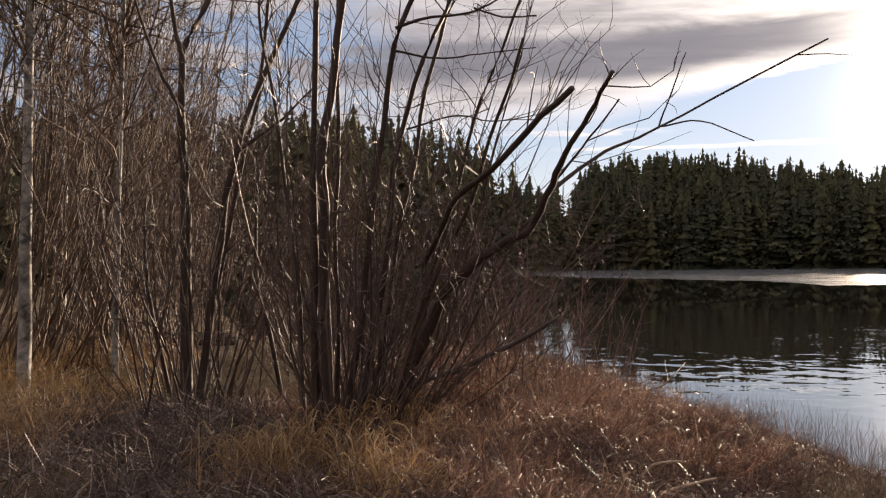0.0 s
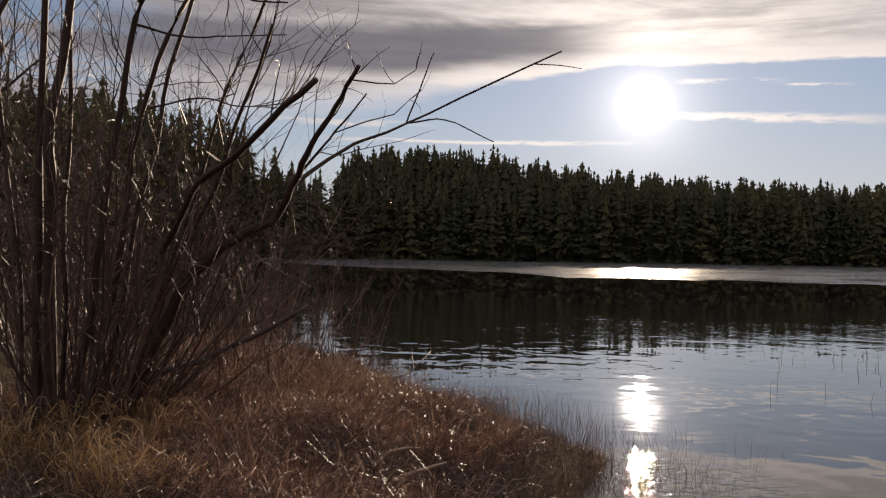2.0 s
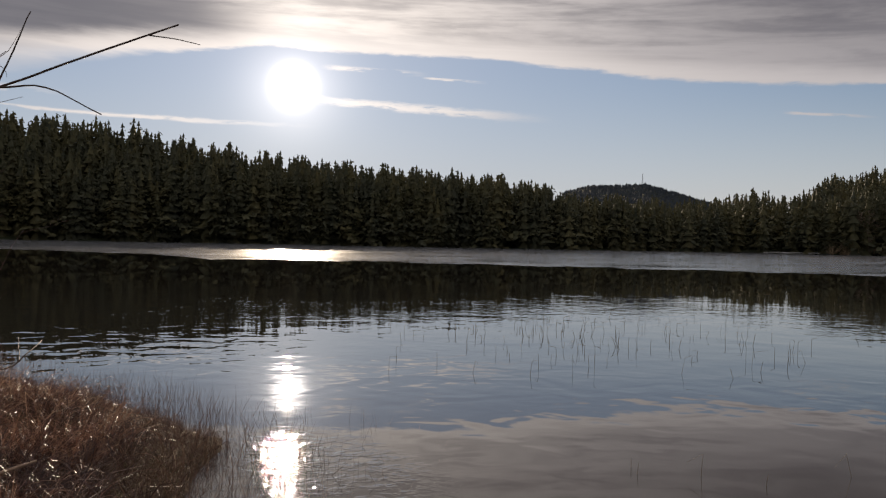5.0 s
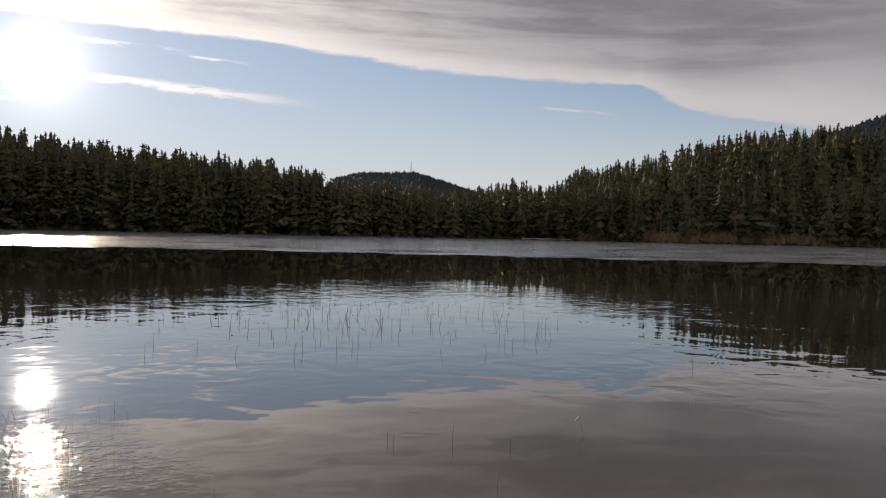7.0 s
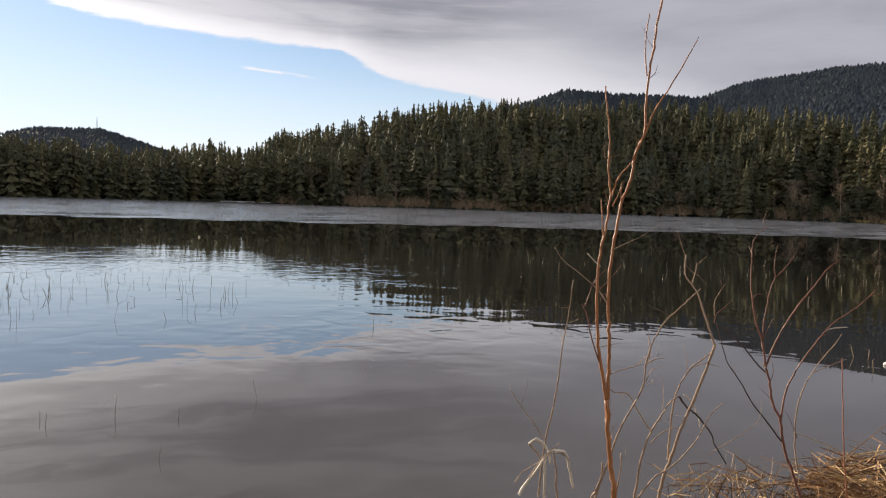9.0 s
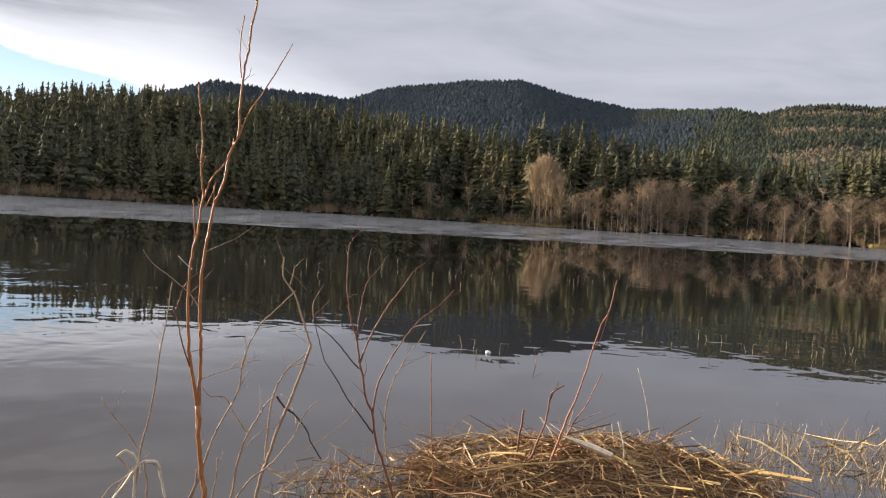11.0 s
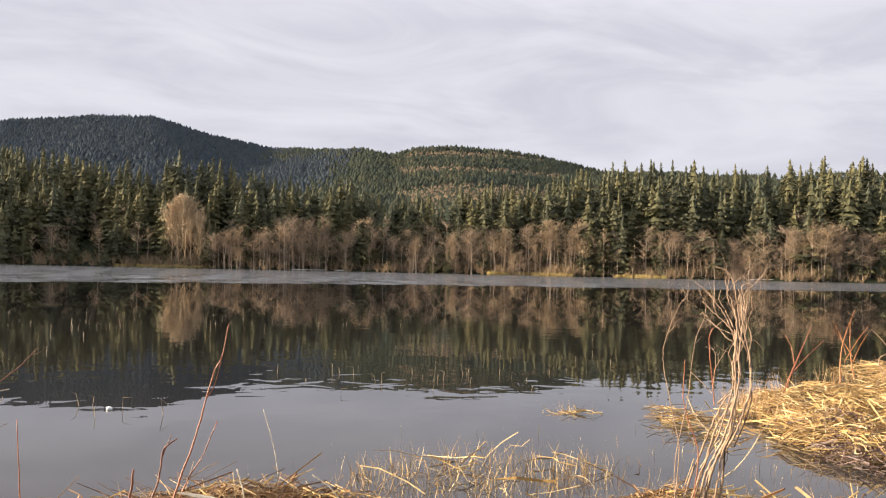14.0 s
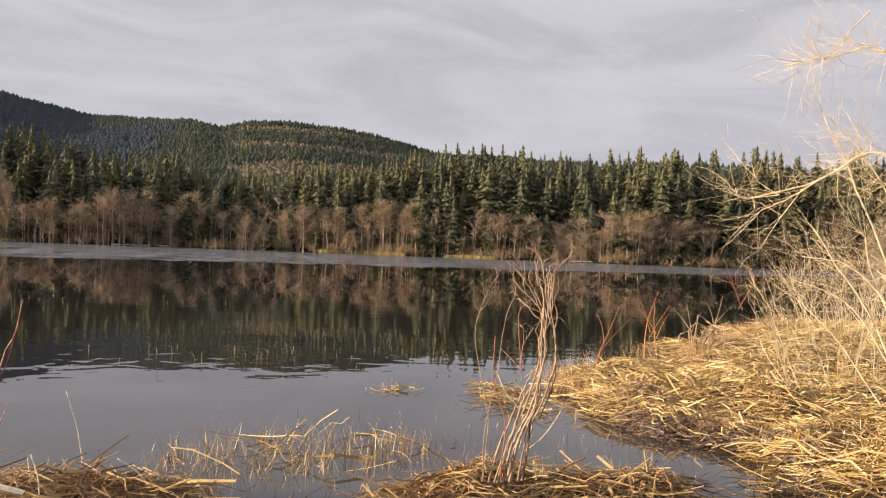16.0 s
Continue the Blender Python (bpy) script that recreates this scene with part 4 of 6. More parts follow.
def sprays(ob, count, ln, thick, mat, up=0.5, start=0.25, side=3, fine=2):
    """Side twigs along the stems of a shrub, each with finer twigs, as one part."""
    paths, grown = PATHS[ob.name], {}
    w = np.array([np.linalg.norm(L[-1] - L[0]) for L, _, _ in paths])
    for k in srng.choice(len(paths), count, p=w / w.sum()):
        L, rad, bearer = paths[k]
        P, R = grown.setdefault(bearer, ([], []))
        u = srng.uniform(start, 1.0) ** 0.8
        i = min(int(u * (len(L) - 1)), len(L) - 2)
        A, along = L[i] + (L[i + 1] - L[i]) * srng.random(), L[i + 1] - L[i]
        along = along / (np.linalg.norm(along) + 1e-9)
        d = along * 0.7 + srng.normal(0, 0.6, 3) + (0, 0, up)
        d /= np.linalg.norm(d)
        q = ln * srng.uniform(0.35, 1.2)
        B = A + d * q
        C = curves(A[None], B[None], srng.normal(0, 0.08 * q, (1, 3)), 5, srng, 0.06)[0]
        r = min(thick * srng.uniform(0.6, 1.2), rad[i] * 0.8)
        P.append(C)
        R.append(r * np.array([1, 0.85, 0.7, 0.5, 0.25]))
        for _ in range(fine):
            v = int(srng.integers(1, 4))
            e = d * 0.6 + srng.normal(0, 0.6, 3) + (0, 0, up * 0.6)
            e *= q * srng.uniform(0.25, 0.55) / np.linalg.norm(e)
            P.append(curves(C[v][None], (C[v] + e)[None], srng.normal(0, 0.04 * q, (1, 3)), 5, srng, 0.05)[0])
            R.append(r * 0.5 * np.array([1, 0.85, 0.7, 0.5, 0.3]))
    for bearer, (P, R) in grown.items():
        V, F = tubes(np.array(P), np.array(R), side)
        tagged(part("twig_spray", (V - np.array(ob.location), F), MATS[mat], bearer or ob), kind="stuff")


def wands(ob, count, foot, tall, lean, thick, mat, name="undergrowth", toward=(0, 0), side=3):
    """Thin shoots that rise from the foot of a shrub."""
    a = srng.uniform(0, 2 * np.pi, count)
    q = foot * np.sqrt(srng.random(count))
    at = np.array(ob.location)
    A = np.stack([at[0] + q * np.cos(a), at[1] + q * np.sin(a), np.full(count, at[2] - 0.05)], 1)
    h = srng.uniform(tall[0], tall[1], count)
    d = np.stack([np.cos(a) * q / foot * lean + srng.normal(0, lean * 0.5, count) + toward[0], np.sin(a) * q / foot * lean + srng.normal(0, lean * 0.5, count) + toward[1], np.ones(count)], 1)
    B = A + d * h[:, None]
    bow = srng.normal(0, 0.05, (count, 3)) * h[:, None]
    C = curves(A, B, bow, 8, srng, 0.02)
    r = thick * srng.uniform(0.5, 1.3, count)[:, None] * np.array([1, 0.95, 0.88, 0.8, 0.7, 0.58, 0.42, 0.2])[None]
    PATHS.setdefault(ob.name, []).extend((C[i], r[i], None) for i in range(count))
    V, F = tubes(C, r, side)
    return tagged(part(name, (V - at, F), MATS[mat], ob), kind="stuff")


# ---- left bank shrubs ----
willow_a = shrub("willow_shrub", (-2.96, 6.75, 0.24), "many-stemmed dark leafless willow shrub with broken tops", "willow")
stem(willow_a, 0.0362, 0.0217, (-3.32, 6.67, 0.36), (-3.26, 6.53, 1.89), (-3.15, 6.41, 3.96))
stem(willow_a, 0.0469, 0.0294, (-3.18, 6.63, 0.37), (-3.16, 6.49, 1.80), (-3.08, 6.38, 2.61), (-2.88, 6.33, 3.81))
stem(willow_a, 0.0313, 0.0186, (-3.06, 6.68, 0.35), (-2.82, 6.61, 1.76), (-2.61, 6.52, 3.07), (-2.31, 6.46, 3.74))
stem(willow_a, 0.0299, 0.0173, (-3.04, 6.91, 0.29), (-2.77, 6.88, 1.90), (-2.59, 6.81, 2.82), (-2.18, 6.82, 3.71))
stem(willow_a, 0.0230, 0.0161, (-2.98, 6.94, 0.28), (-2.76, 7.03, 1.72), (-2.58, 7.10, 2.78), (-2.33, 7.19, 3.84))
stem(willow_a, 0.0580, 0.0315, (-2.80, 6.80, 0.36), (-2.41, 6.67, 1.02), (-2.00, 6.53, 1.58), (-1.52, 6.38, 1.81))
stem(willow_a, 0.0276, 0.0131, (-1.52, 6.38, 1.81), (-1.26, 6.10, 2.16), (-1.04, 5.80, 2.44), (-0.81, 5.50, 2.68))
stem(willow_a, 0.0252, 0.0173, (-2.36, 6.54, 1.58), (-1.95, 5.98, 1.95), (-1.45, 5.44, 2.22), (-0.93, 4.87, 2.47))
stem(willow_a, 0.0180, 0.0071, (-1.45, 6.50, 2.05), (-1.15, 6.93, 2.36), (-0.72, 7.35, 2.63), (0.53, 7.71, 3.29))
stem(willow_a, 0.0060, 0.0030, (0.30, 7.64, 3.17), (0.48, 7.68, 3.17), (0.70, 7.72, 3.15))
stem(willow_a, 0.0078, 0.0045, (-0.71, 7.32, 2.63), (-0.61, 7.32, 2.90), (-0.50, 7.33, 3.19))
stem(willow_a, 0.0078, 0.0045, (-0.71, 7.32, 2.63), (-0.40, 7.39, 2.66), (-0.02, 7.44, 2.50))
stem(willow_a, 0.0223, 0.0112, (-2.63, 6.87, 0.82), (-2.17, 6.65, 1.75), (-1.78, 6.38, 2.45), (-1.47, 6.08, 3.08))
stem(willow_a, 0.0204, 0.0105, (-2.75, 6.93, 0.59), (-2.39, 6.89, 1.58), (-2.04, 6.83, 2.66), (-1.64, 6.76, 3.59))
stem(willow_a, 0.0105, 0.0041, (-2.54, 6.47, 3.18), (-2.28, 6.50, 3.12), (-1.99, 6.53, 3.11), (-1.50, 6.59, 3.14))
stem(willow_a, 0.0147, 0.0061, (-2.54, 6.47, 3.35), (-2.28, 6.50, 3.42), (-1.98, 6.53, 3.42), (-1.73, 6.53, 3.51))
stem(willow_a, 0.0081, 0.0060, (-1.93, 6.48, 3.44), (-1.72, 6.49, 3.36), (-1.47, 6.49, 3.34))
stem(willow_a, 0.0408, 0.0195, (-2.79, 6.91, 0.39), (-2.68, 7.53, 0.61), (-2.41, 8.18, 0.69), (-1.81, 8.88, 1.07))
stem(willow_a, 0.0116, 0.0055, (-1.35, 6.32, 2.11), (-1.11, 6.21, 2.35), (-0.85, 6.09, 2.63))
stem(willow_a, 0.0085, 0.0041, (-2.51, 6.60, 2.61), (-2.16, 6.65, 2.70), (-1.86, 6.67, 2.64), (-1.48, 6.70, 2.68))
stem(willow_a, 0.0210, 0.0159, (-3.25, 6.93, 0.32), (-3.21, 6.83, 1.91), (-3.14, 6.76, 4.08))
stem(willow_a, 0.0189, 0.0115, (-3.54, 6.89, 0.33), (-3.58, 6.79, 1.82), (-3.74, 6.63, 3.28), (-3.76, 6.54, 3.99))
wands(willow_a, 58, 0.42, (1.2, 3.5), 0.30, 0.011, "shoot", toward=(0.12, 0.02))
wands(willow_a, 34, 0.5, (0.6, 2.2), 0.5, 0.007, "shoot", "undergrowth", toward=(0.15, 0.05))
wands(willow_a, 55, 0.45, (0.7, 1.9), 0.4, 0.006, "shoot", "undergrowth", toward=(0.55, 0.35))
# the long outermost branch carries no side twigs
PATHS[willow_a.name] = [q for q in PATHS[willow_a.name] if q[2] is None or q[0][-1][0] < -0.51]
sprays(willow_a, 820, 0.75, 0.0058, "shoot", 0.3)

willow_b = shrub("willow_shrub", (-5.03, 7.5, 0.26), "dark leafless willow shrub with a forked main stem", "willow")
stem(willow_b, 0.0607, 0.0269, (-5.03, 7.37, 0.36), (-5.01, 7.33, 1.86), (-4.99, 7.28, 2.86), (-4.96, 7.24, 3.53), (-4.68, 7.37, 4.22))
stem(willow_b, 0.0242, 0.0188, (-4.93, 7.20, 3.46), (-4.99, 7.16, 3.77), (-5.02, 7.13, 4.18))
stem(willow_b, 0.0441, 0.0239, (-4.93, 7.44, 0.36), (-4.72, 7.46, 1.81), (-4.49, 7.49, 2.86), (-3.94, 7.69, 4.23))
stem(willow_b, 0.0282, 0.0167, (-5.06, 7.59, 0.36), (-4.82, 7.72, 1.87), (-4.55, 7.85, 3.24), (-4.42, 7.88, 4.35))
stem(willow_b, 0.0215, 0.0108, (-4.93, 7.20, 3.00), (-5.11, 7.07, 3.40), (-5.30, 6.92, 4.15))
stem(willow_b, 0.0257, 0.0146, (-4.44, 8.11, 0.28), (-4.61, 8.08, 1.09), (-4.74, 8.09, 1.71), (-4.72, 8.17, 2.57))
stem(willow_b, 0.0257, 0.0114, (-5.33, 7.52, 0.38), (-5.45, 7.43, 1.12), (-5.51, 7.38, 1.77), (-5.50, 7.39, 2.25))
stem(willow_b, 0.0213, 0.0079, (-4.48, 7.38, 2.63), (-4.11, 7.55, 2.95), (-3.81, 7.65, 3.26))
wands(willow_b, 56, 0.6, (1.2, 3.8), 0.26, 0.010, "shoot")
sprays(willow_b, 760, 0.8, 0.0062, "shoot", 0.35)

for at, count, tall in (((-2.75, 11.6, 0.15), 95, (0.8, 2.3)), ((-2.0, 11.2, 0.1), 42, (0.5, 1.7)), ((-3.6, 12.4, 0.15), 70, (0.8, 2.3)), ((-4.0, 9.2, 0.2), 60, (0.8, 2.4)), ((-1.75, 9.6, 0.15), 22, (0.4, 1.2)), ((-4.9, 9.6, 0.2), 46, (1.0, 3.0)), ((-3.7, 8.3, 0.22), 40, (0.9, 2.8)), ((-6.0, 9.0, 0.25), 46, (1.0, 3.2)), ((-2.6, 9.0, 0.2), 40, (0.8, 2.4)), ((-5.6, 11.0, 0.2), 46, (1.2, 3.2))):
    t = shrub("osier_shrub", at, "thin reddish leafless osier shoots at the water's edge", "shoot", "shrub", "osiers on the left bank")
    wands(t, int(count * 0.55), 0.55, tall, 0.38, 0.0062, "osier")
    sprays(t, count * 3, 0.42, 0.0026, "osier", 0.35, 0.15, fine=2)

# branch lying out over the water
fallen = shrub("fallen_branch", (-2.57, 9.8, 0.15), "bare dark branch reaching out over the water", "willow", "branch")
stem(fallen, 0.022, 0.016, (-2.57, 9.8, 0.18), (-2.0, 10.3, 0.24), (-1.3, 10.75, 0.05))
stem(fallen, 0.016, 0.006, (-1.3, 10.75, 0.05), (-1.0, 11.6, 0.12), (-0.85, 12.6, 0.24))
stem(fallen, 0.010, 0.004, (-1.3, 10.75, 0.05), (-1.25, 10.4, 0.02), (-1.3, 10.0, -0.05))
stem(fallen, 0.007, 0.003, (-1.0, 11.6, 0.12), (-1.05, 12.0, 0.22), (-1.1, 12.4, 0.3))

# slender alders and birches behind
for at, count, tall, toward in (((-8.4, 8.7, 0.3), 34, (3.0, 6.5), (0.24, 0.06)), ((-8.8, 9.7, 0.3), 34, (3.0, 6.5), (0.2, 0.05)), ((-9.1, 10.9, 0.35), 36, (3, 6.5), (0.2, 0.05)), ((-7.9, 10.5, 0.3), 30, (2.5, 5.5), (0.16, 0.0)),
                                ((-9.0, 8.0, 0.35), 30, (3, 6.5), (0.24, 0.06)), ((-11.5, 14.0, 0.35), 40, (4, 8.5), (0.14, 0.04)), ((-10.4, 14.2, 0.3), 30, (3, 6.5), (0.14, 0.04)), ((-13.5, 16.0, 0.4), 40, (4, 9), (0.14, 0.04)), ((-9.2, 13.2, 0.25), 22, (2, 4.5), (0.14, 0.04)), ((-6.4, 12.5, 0.25), 26, (1.2, 3.6), (0.14, 0.04))):
    t = shrub("alder_clump", at, "slender leafless alder stems crowded on the bank", "thicket", "shrub", "alder thicket")
    wands(t, count, 0.8, tall, 0.12, 0.018, "thicket", "undergrowth", toward)
    sprays(t, 300, 1.1, 0.006, "thicket", 0.3, 0.15)
for at, tall, r in (((-7.3, 7.7, 0.32), 10, 0.075), ((-6.95, 8.7, 0.3), 9, 0.045), ((-15.0, 17.2, 0.5), 13, 0.13), ((-13.2, 14.6, 0.4), 12, 0.10), ((-14.3, 17.2, 0.45), 12, 0.09), ((-10.2, 11.3, 0.35), 10, 0.07)):
    t = shrub("birch_tree", at, "pale mottled leafless birch among alders", "birch", "tree", "birches")
    x, y, z = at
    stem(t, r, r * 0.3, (x, y, z - 0.1), (x + 0.1, y, z + tall * 0.4), (x + 0.25, y + 0.1, z + tall), sides=10)
    sprays(t, 120, 2.2, 0.016, "thicket", 0.3, 0.3, fine=4)

M_LOG = bark("rotten_log_bark", (0.03, 0.022, 0.016), (0.1, 0.07, 0.05), 6.0)
for A, B, r in (((-12.9, 13.6, 0.42), (-10.8, 14.0, 0.40), 0.16), ((-9.3, 12.4, 0.4), (-8.1, 13.0, 0.38), 0.13), ((-8.6, 11.0, 0.36), (-8.0, 11.2, 0.36), 0.10)):
    A, B = np.array(A), np.array(B)
    P = curves(A[None], B[None], np.array([[0, 0, 0.04]]), 6, srng, 0.02)
    V, F = tubes(P, np.array([[r, r * 1.05, r * 0.95, r, r * 0.9, r * 0.8]]), 10)
    tagged(mesh_object("fallen_log", V, F.tolist() + [list(range(10)), list(range(len(V) - 10, len(V)))], M_LOG, smooth=True), "dark rotting log lying in dead grass", "log", "fallen logs")


# ---- grass of the left bank ----
def patch(name, label, mat, count, box, tall, wide, spread, keep, lean=(0.0, 0.0), clump=6, bend=0.18, category="grass"):
    """Dead grass over part of the bank: keep(x, y, depth) says where."""
    m = max(1, count // clump)
    X, Y = srng.uniform(box[0], box[1], m * 3), srng.uniform(box[2], box[3], m * 3)
    ok = keep(X, Y, bank_depth(X, Y))
    X, Y = X[ok][:m], Y[ok][:m]
    X, Y = np.repeat(X, clump) + srng.normal(0, 0.06, len(X) * clump), np.repeat(Y, clump) + srng.normal(0, 0.06, len(Y) * clump)
    base = np.stack([X, Y, height(X, Y) - 0.02], 1)
    c = len(base)
    d = srng.normal(0, spread, (c, 3))
    d[:, 2] = np.abs(d[:, 2]) * 0.3 + 0.75
    d[:, :2] += lean
    d /= np.linalg.norm(d, axis=1, keepdims=True)
    ln = srng.uniform(tall[0], tall[1], c)
    V, F = blades(base, base + d * ln[:, None], wide * srng.uniform(0.5, 1.4, c), srng, bend)
    return tagged(mesh_object(name, V, F, mat), label, category, kind="stuff")


def toward_sun(x, y):
    return y - 4.0 + 0.9 * x


patch("rusty_grass", "rust-brown dead grass leaning over the bank", M_RUST, 36000, (-4.2, 0.6, 3.8, 12.5), (0.14, 0.40), 0.0018, 0.75, lambda x, y, d: (d > 0.7) & (toward_sun(x, y) > -0.6) & (waves(x, y, 0.33) + 0.6 * waves(x + 2, y, 0.14) > -0.2), (0.5, 0.0), clump=12, bend=0.28)
patch("low_marsh_turf", "low dark matted marsh turf by the water", M_MARSH, 19000, (-2.8, 1.2, 5.0, 13.5), (0.05, 0.2), 0.0022, 0.9, lambda x, y, d: (d > -0.05) & (d < 1.3) & (waves(x, y, 0.28) > -0.6), clump=8, bend=0.25)
patch("litter_grass", "dark matted dead reed litter on the bank", M_LITTER, 15000, (-6.5, 0.2, 3.6, 7.5), (0.12, 0.42), 0.0036, 2.0, lambda x, y, d: (d > 0.3) & (toward_sun(x, y) < 1.6 + 0.8 * waves(x, y, 0.6)), clump=3)
patch("tan_grass", "tan dead grass under the alders", M_TAN, 16000, (-13, -3.9, 4.4, 11.0), (0.15, 0.5), 0.0034, 0.8, lambda x, y, d: (d > 0.1) & (x < -4.7 - 0.4 * (y - 5)) & (waves(x, y, 0.5) > -0.2), clump=12, bend=0.3)
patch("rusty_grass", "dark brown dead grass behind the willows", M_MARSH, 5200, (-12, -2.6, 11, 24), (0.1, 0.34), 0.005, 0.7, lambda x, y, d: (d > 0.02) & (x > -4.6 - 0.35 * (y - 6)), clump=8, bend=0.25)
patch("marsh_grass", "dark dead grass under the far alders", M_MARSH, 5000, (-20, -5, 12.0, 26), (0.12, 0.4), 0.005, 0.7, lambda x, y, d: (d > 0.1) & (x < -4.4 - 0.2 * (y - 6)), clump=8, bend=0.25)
patch("tan_grass", "bright tan grass tufts beside the willow", M_TAN, 1300, (-3.1, -1.9, 4.5, 5.8), (0.15, 0.4), 0.0034, 0.8, lambda x, y, d: (d > 0.1) & (waves(x, y, 0.2) > 0.4), clump=14, bend=0.35)


def tussocks(name, label, mat, spots, per, reach, high, r):
    """Long dead blades that arch out of a crown and hang to the ground."""
    P = []
    for x, y in spots:
        a = srng.uniform(0, 6.283, per)
        q = reach * srng.uniform(0.3, 1.15, per)
        A = np.stack([x + srng.normal(0, 0.05, per), y + srng.normal(0, 0.05, per), height(np.full(per, x), np.full(per, y)) - 0.02], 1)
        B = A + np.stack([q * np.cos(a), q * np.sin(a), srng.uniform(-0.03, 0.2, per)], 1)
        bow = np.stack([srng.normal(0, 0.03, per), srng.normal(0, 0.03, per), high * srng.uniform(0.5, 1.2, per)], 1)
        P.append(curves(A, B, bow, 7, srng, 0.015))
    P = np.concatenate(P)
    V, F = tubes(P, r * srng.uniform(0.5, 1.3, len(P))[:, None] * np.array([1, 1, 0.95, 0.85, 0.7, 0.5, 0.2])[None], 3)
    return tagged(mesh_object(name, V, F, mat), label, "grass", kind="stuff")


tussocks("tan_tussock", "arching tan dead grass tussocks at the willow's foot", M_TAN, ((-3.0, 5.9), (-2.85, 6.35), (-2.62, 6.75), (-2.85, 5.3), (-2.3, 6.3), (-3.3, 5.5), (-2.45, 5.5)), 55, 0.42, 0.30, 0.0042)
spots = [(x, y) for x, y in zip(srng.uniform(-3.2, 0.3, 260), srng.uniform(4.8, 11.5, 260)) if bank_depth(x, y) > 0.35]
tussocks("rusty_tussock", "arching rust-red dead grass tussocks on the bank", M_RUST, spots[:150], 34, 0.44, 0.13, 0.0018)
patch("marsh_grass", "thin dark marsh grass standing in shallow water", M_MARSH, 4200, (-2.6, 2.2, 5.4, 13.8), (0.12, 0.36), 0.0013, 0.22, lambda x, y, d: (d < 0.25) & (d > -0.6 - 0.25 * srng.random(len(d))) & (waves(x, y, 0.4) > -0.5), clump=3, bend=0.06)
patch("marsh_grass", "scattered thin marsh stems standing off the bank", M_MARSH, 1100, (-1.4, 3.2, 5.2, 13.2), (0.15, 0.42), 0.0012, 0.2, lambda x, y, d: (d < -0.3) & (d > -1.5 * srng.random(len(d)) - 0.2) & (waves(x, y, 0.5) > -0.4), clump=2, bend=0.05)
patch("marsh_grass", "sparse dark marsh stems in shallow water", M_MARSH, 220, (0.8, 3.0, 5.2, 8.6), (0.12, 0.34), 0.0015, 0.5, lambda x, y, d: (d < -0.3) & (d > -1.8), clump=2, bend=0.1)


# ---- reeds standing in the lake ----
def reeds(label, count, cx, cy, sx, sy, tall, r, kink, mat=M_REED):
    X, Y = srng.normal(cx, sx, count), srng.normal(cy, sy, count)
    ok = bank_depth(X, Y) < -0.2
    X, Y = X[ok], Y[ok]
    c = len(X)
    h = srng.uniform(tall[0], tall[1], c)
    A = np.stack([X, Y, np.full(c, -0.12)], 1)
    lean = srng.normal(0, 0.28, (c, 2))
    B = A + np.stack([lean[:, 0] * h, lean[:, 1] * h, h + 0.12], 1)
    bent = srng.random(c) < kink
    C = B + np.stack([srng.normal(0, 0.45, c) * h, srng.normal(0, 0.45, c) * h, np.where(bent, -0.45, 0.12) * h], 1)
    P = np.stack([A, A * 0.5 + B * 0.5, B, C], 1)
    for i in range(c):
        V, F = tubes(P[i:i + 1] - A[i], (r * srng.uniform(0.6, 1.2)) * np.array([[1, 0.9, 0.8, 0.35]]), 4)
        ob = tagged(mesh_object("reed_stem", V, F, mat), label, "reed", "reeds in the lake")
        ob.location = A[i]


reeds("thin dark reed stem standing in the calm lake", 130, 8.6, 13.8, 1.9, 1.9, (0.06, 0.2), 0.004, 0.1)
reeds("thin dark reed stem standing in the calm lake", 28, 6.3, 11.2, 1.6, 1.2, (0.06, 0.2), 0.003, 0.2)
reeds("pale bent reed stem far out in the lake", 80, 23.0, 9.5, 2.4, 6.0, (0.05, 0.22), 0.006, 0.6)
reeds("pale bent reed stem far out in the lake", 22, 25.0, 1.0, 2.0, 3.5, (0.05, 0.2), 0.006, 0.7)
reeds("pale bent reed stem rising from the lake", 30, 13.3, -2.6, 0.8, 1.2, (0.04, 0.15), 0.0042, 0.7)
reeds("pale bent reed stem rising from the lake", 9, 15.3, -6.0, 0.9, 1.5, (0.05, 0.15), 0.005, 0.8)
reeds("pale bent reed stem rising from the lake", 5, 10.6, 1.5, 0.3, 0.5, (0.08, 0.2), 0.005, 0.3)
reeds("single thin reed stem in smooth water", 7, 4.4, 5.4, 0.8, 0.5, (0.06, 0.16), 0.0025, 0.3)

float_bm = bmesh.new()
bmesh.ops.create_icosphere(float_bm, subdivisions=3, radius=0.033)
for v in float_bm.verts:
    v.co.z *= 0.75
    v.co += v.co.normalized() * 0.004 * noise.noise(v.co * 30)
float_me = bpy.data.meshes.new("float")
float_bm.to_mesh(float_me)
float_me.materials.append(material("white_plastic", lambda k, b: (k.put(b.inputs["Base Color"], ramp(k, k.noise(place(k), 40.0), (0.3, (0.6, 0.6, 0.57)), (0.7, (0.82, 0.82, 0.8)))), None)))
tagged(new("float", float_me), "small white float on the water", "float").location = (10.58, 1.6, 0.012)

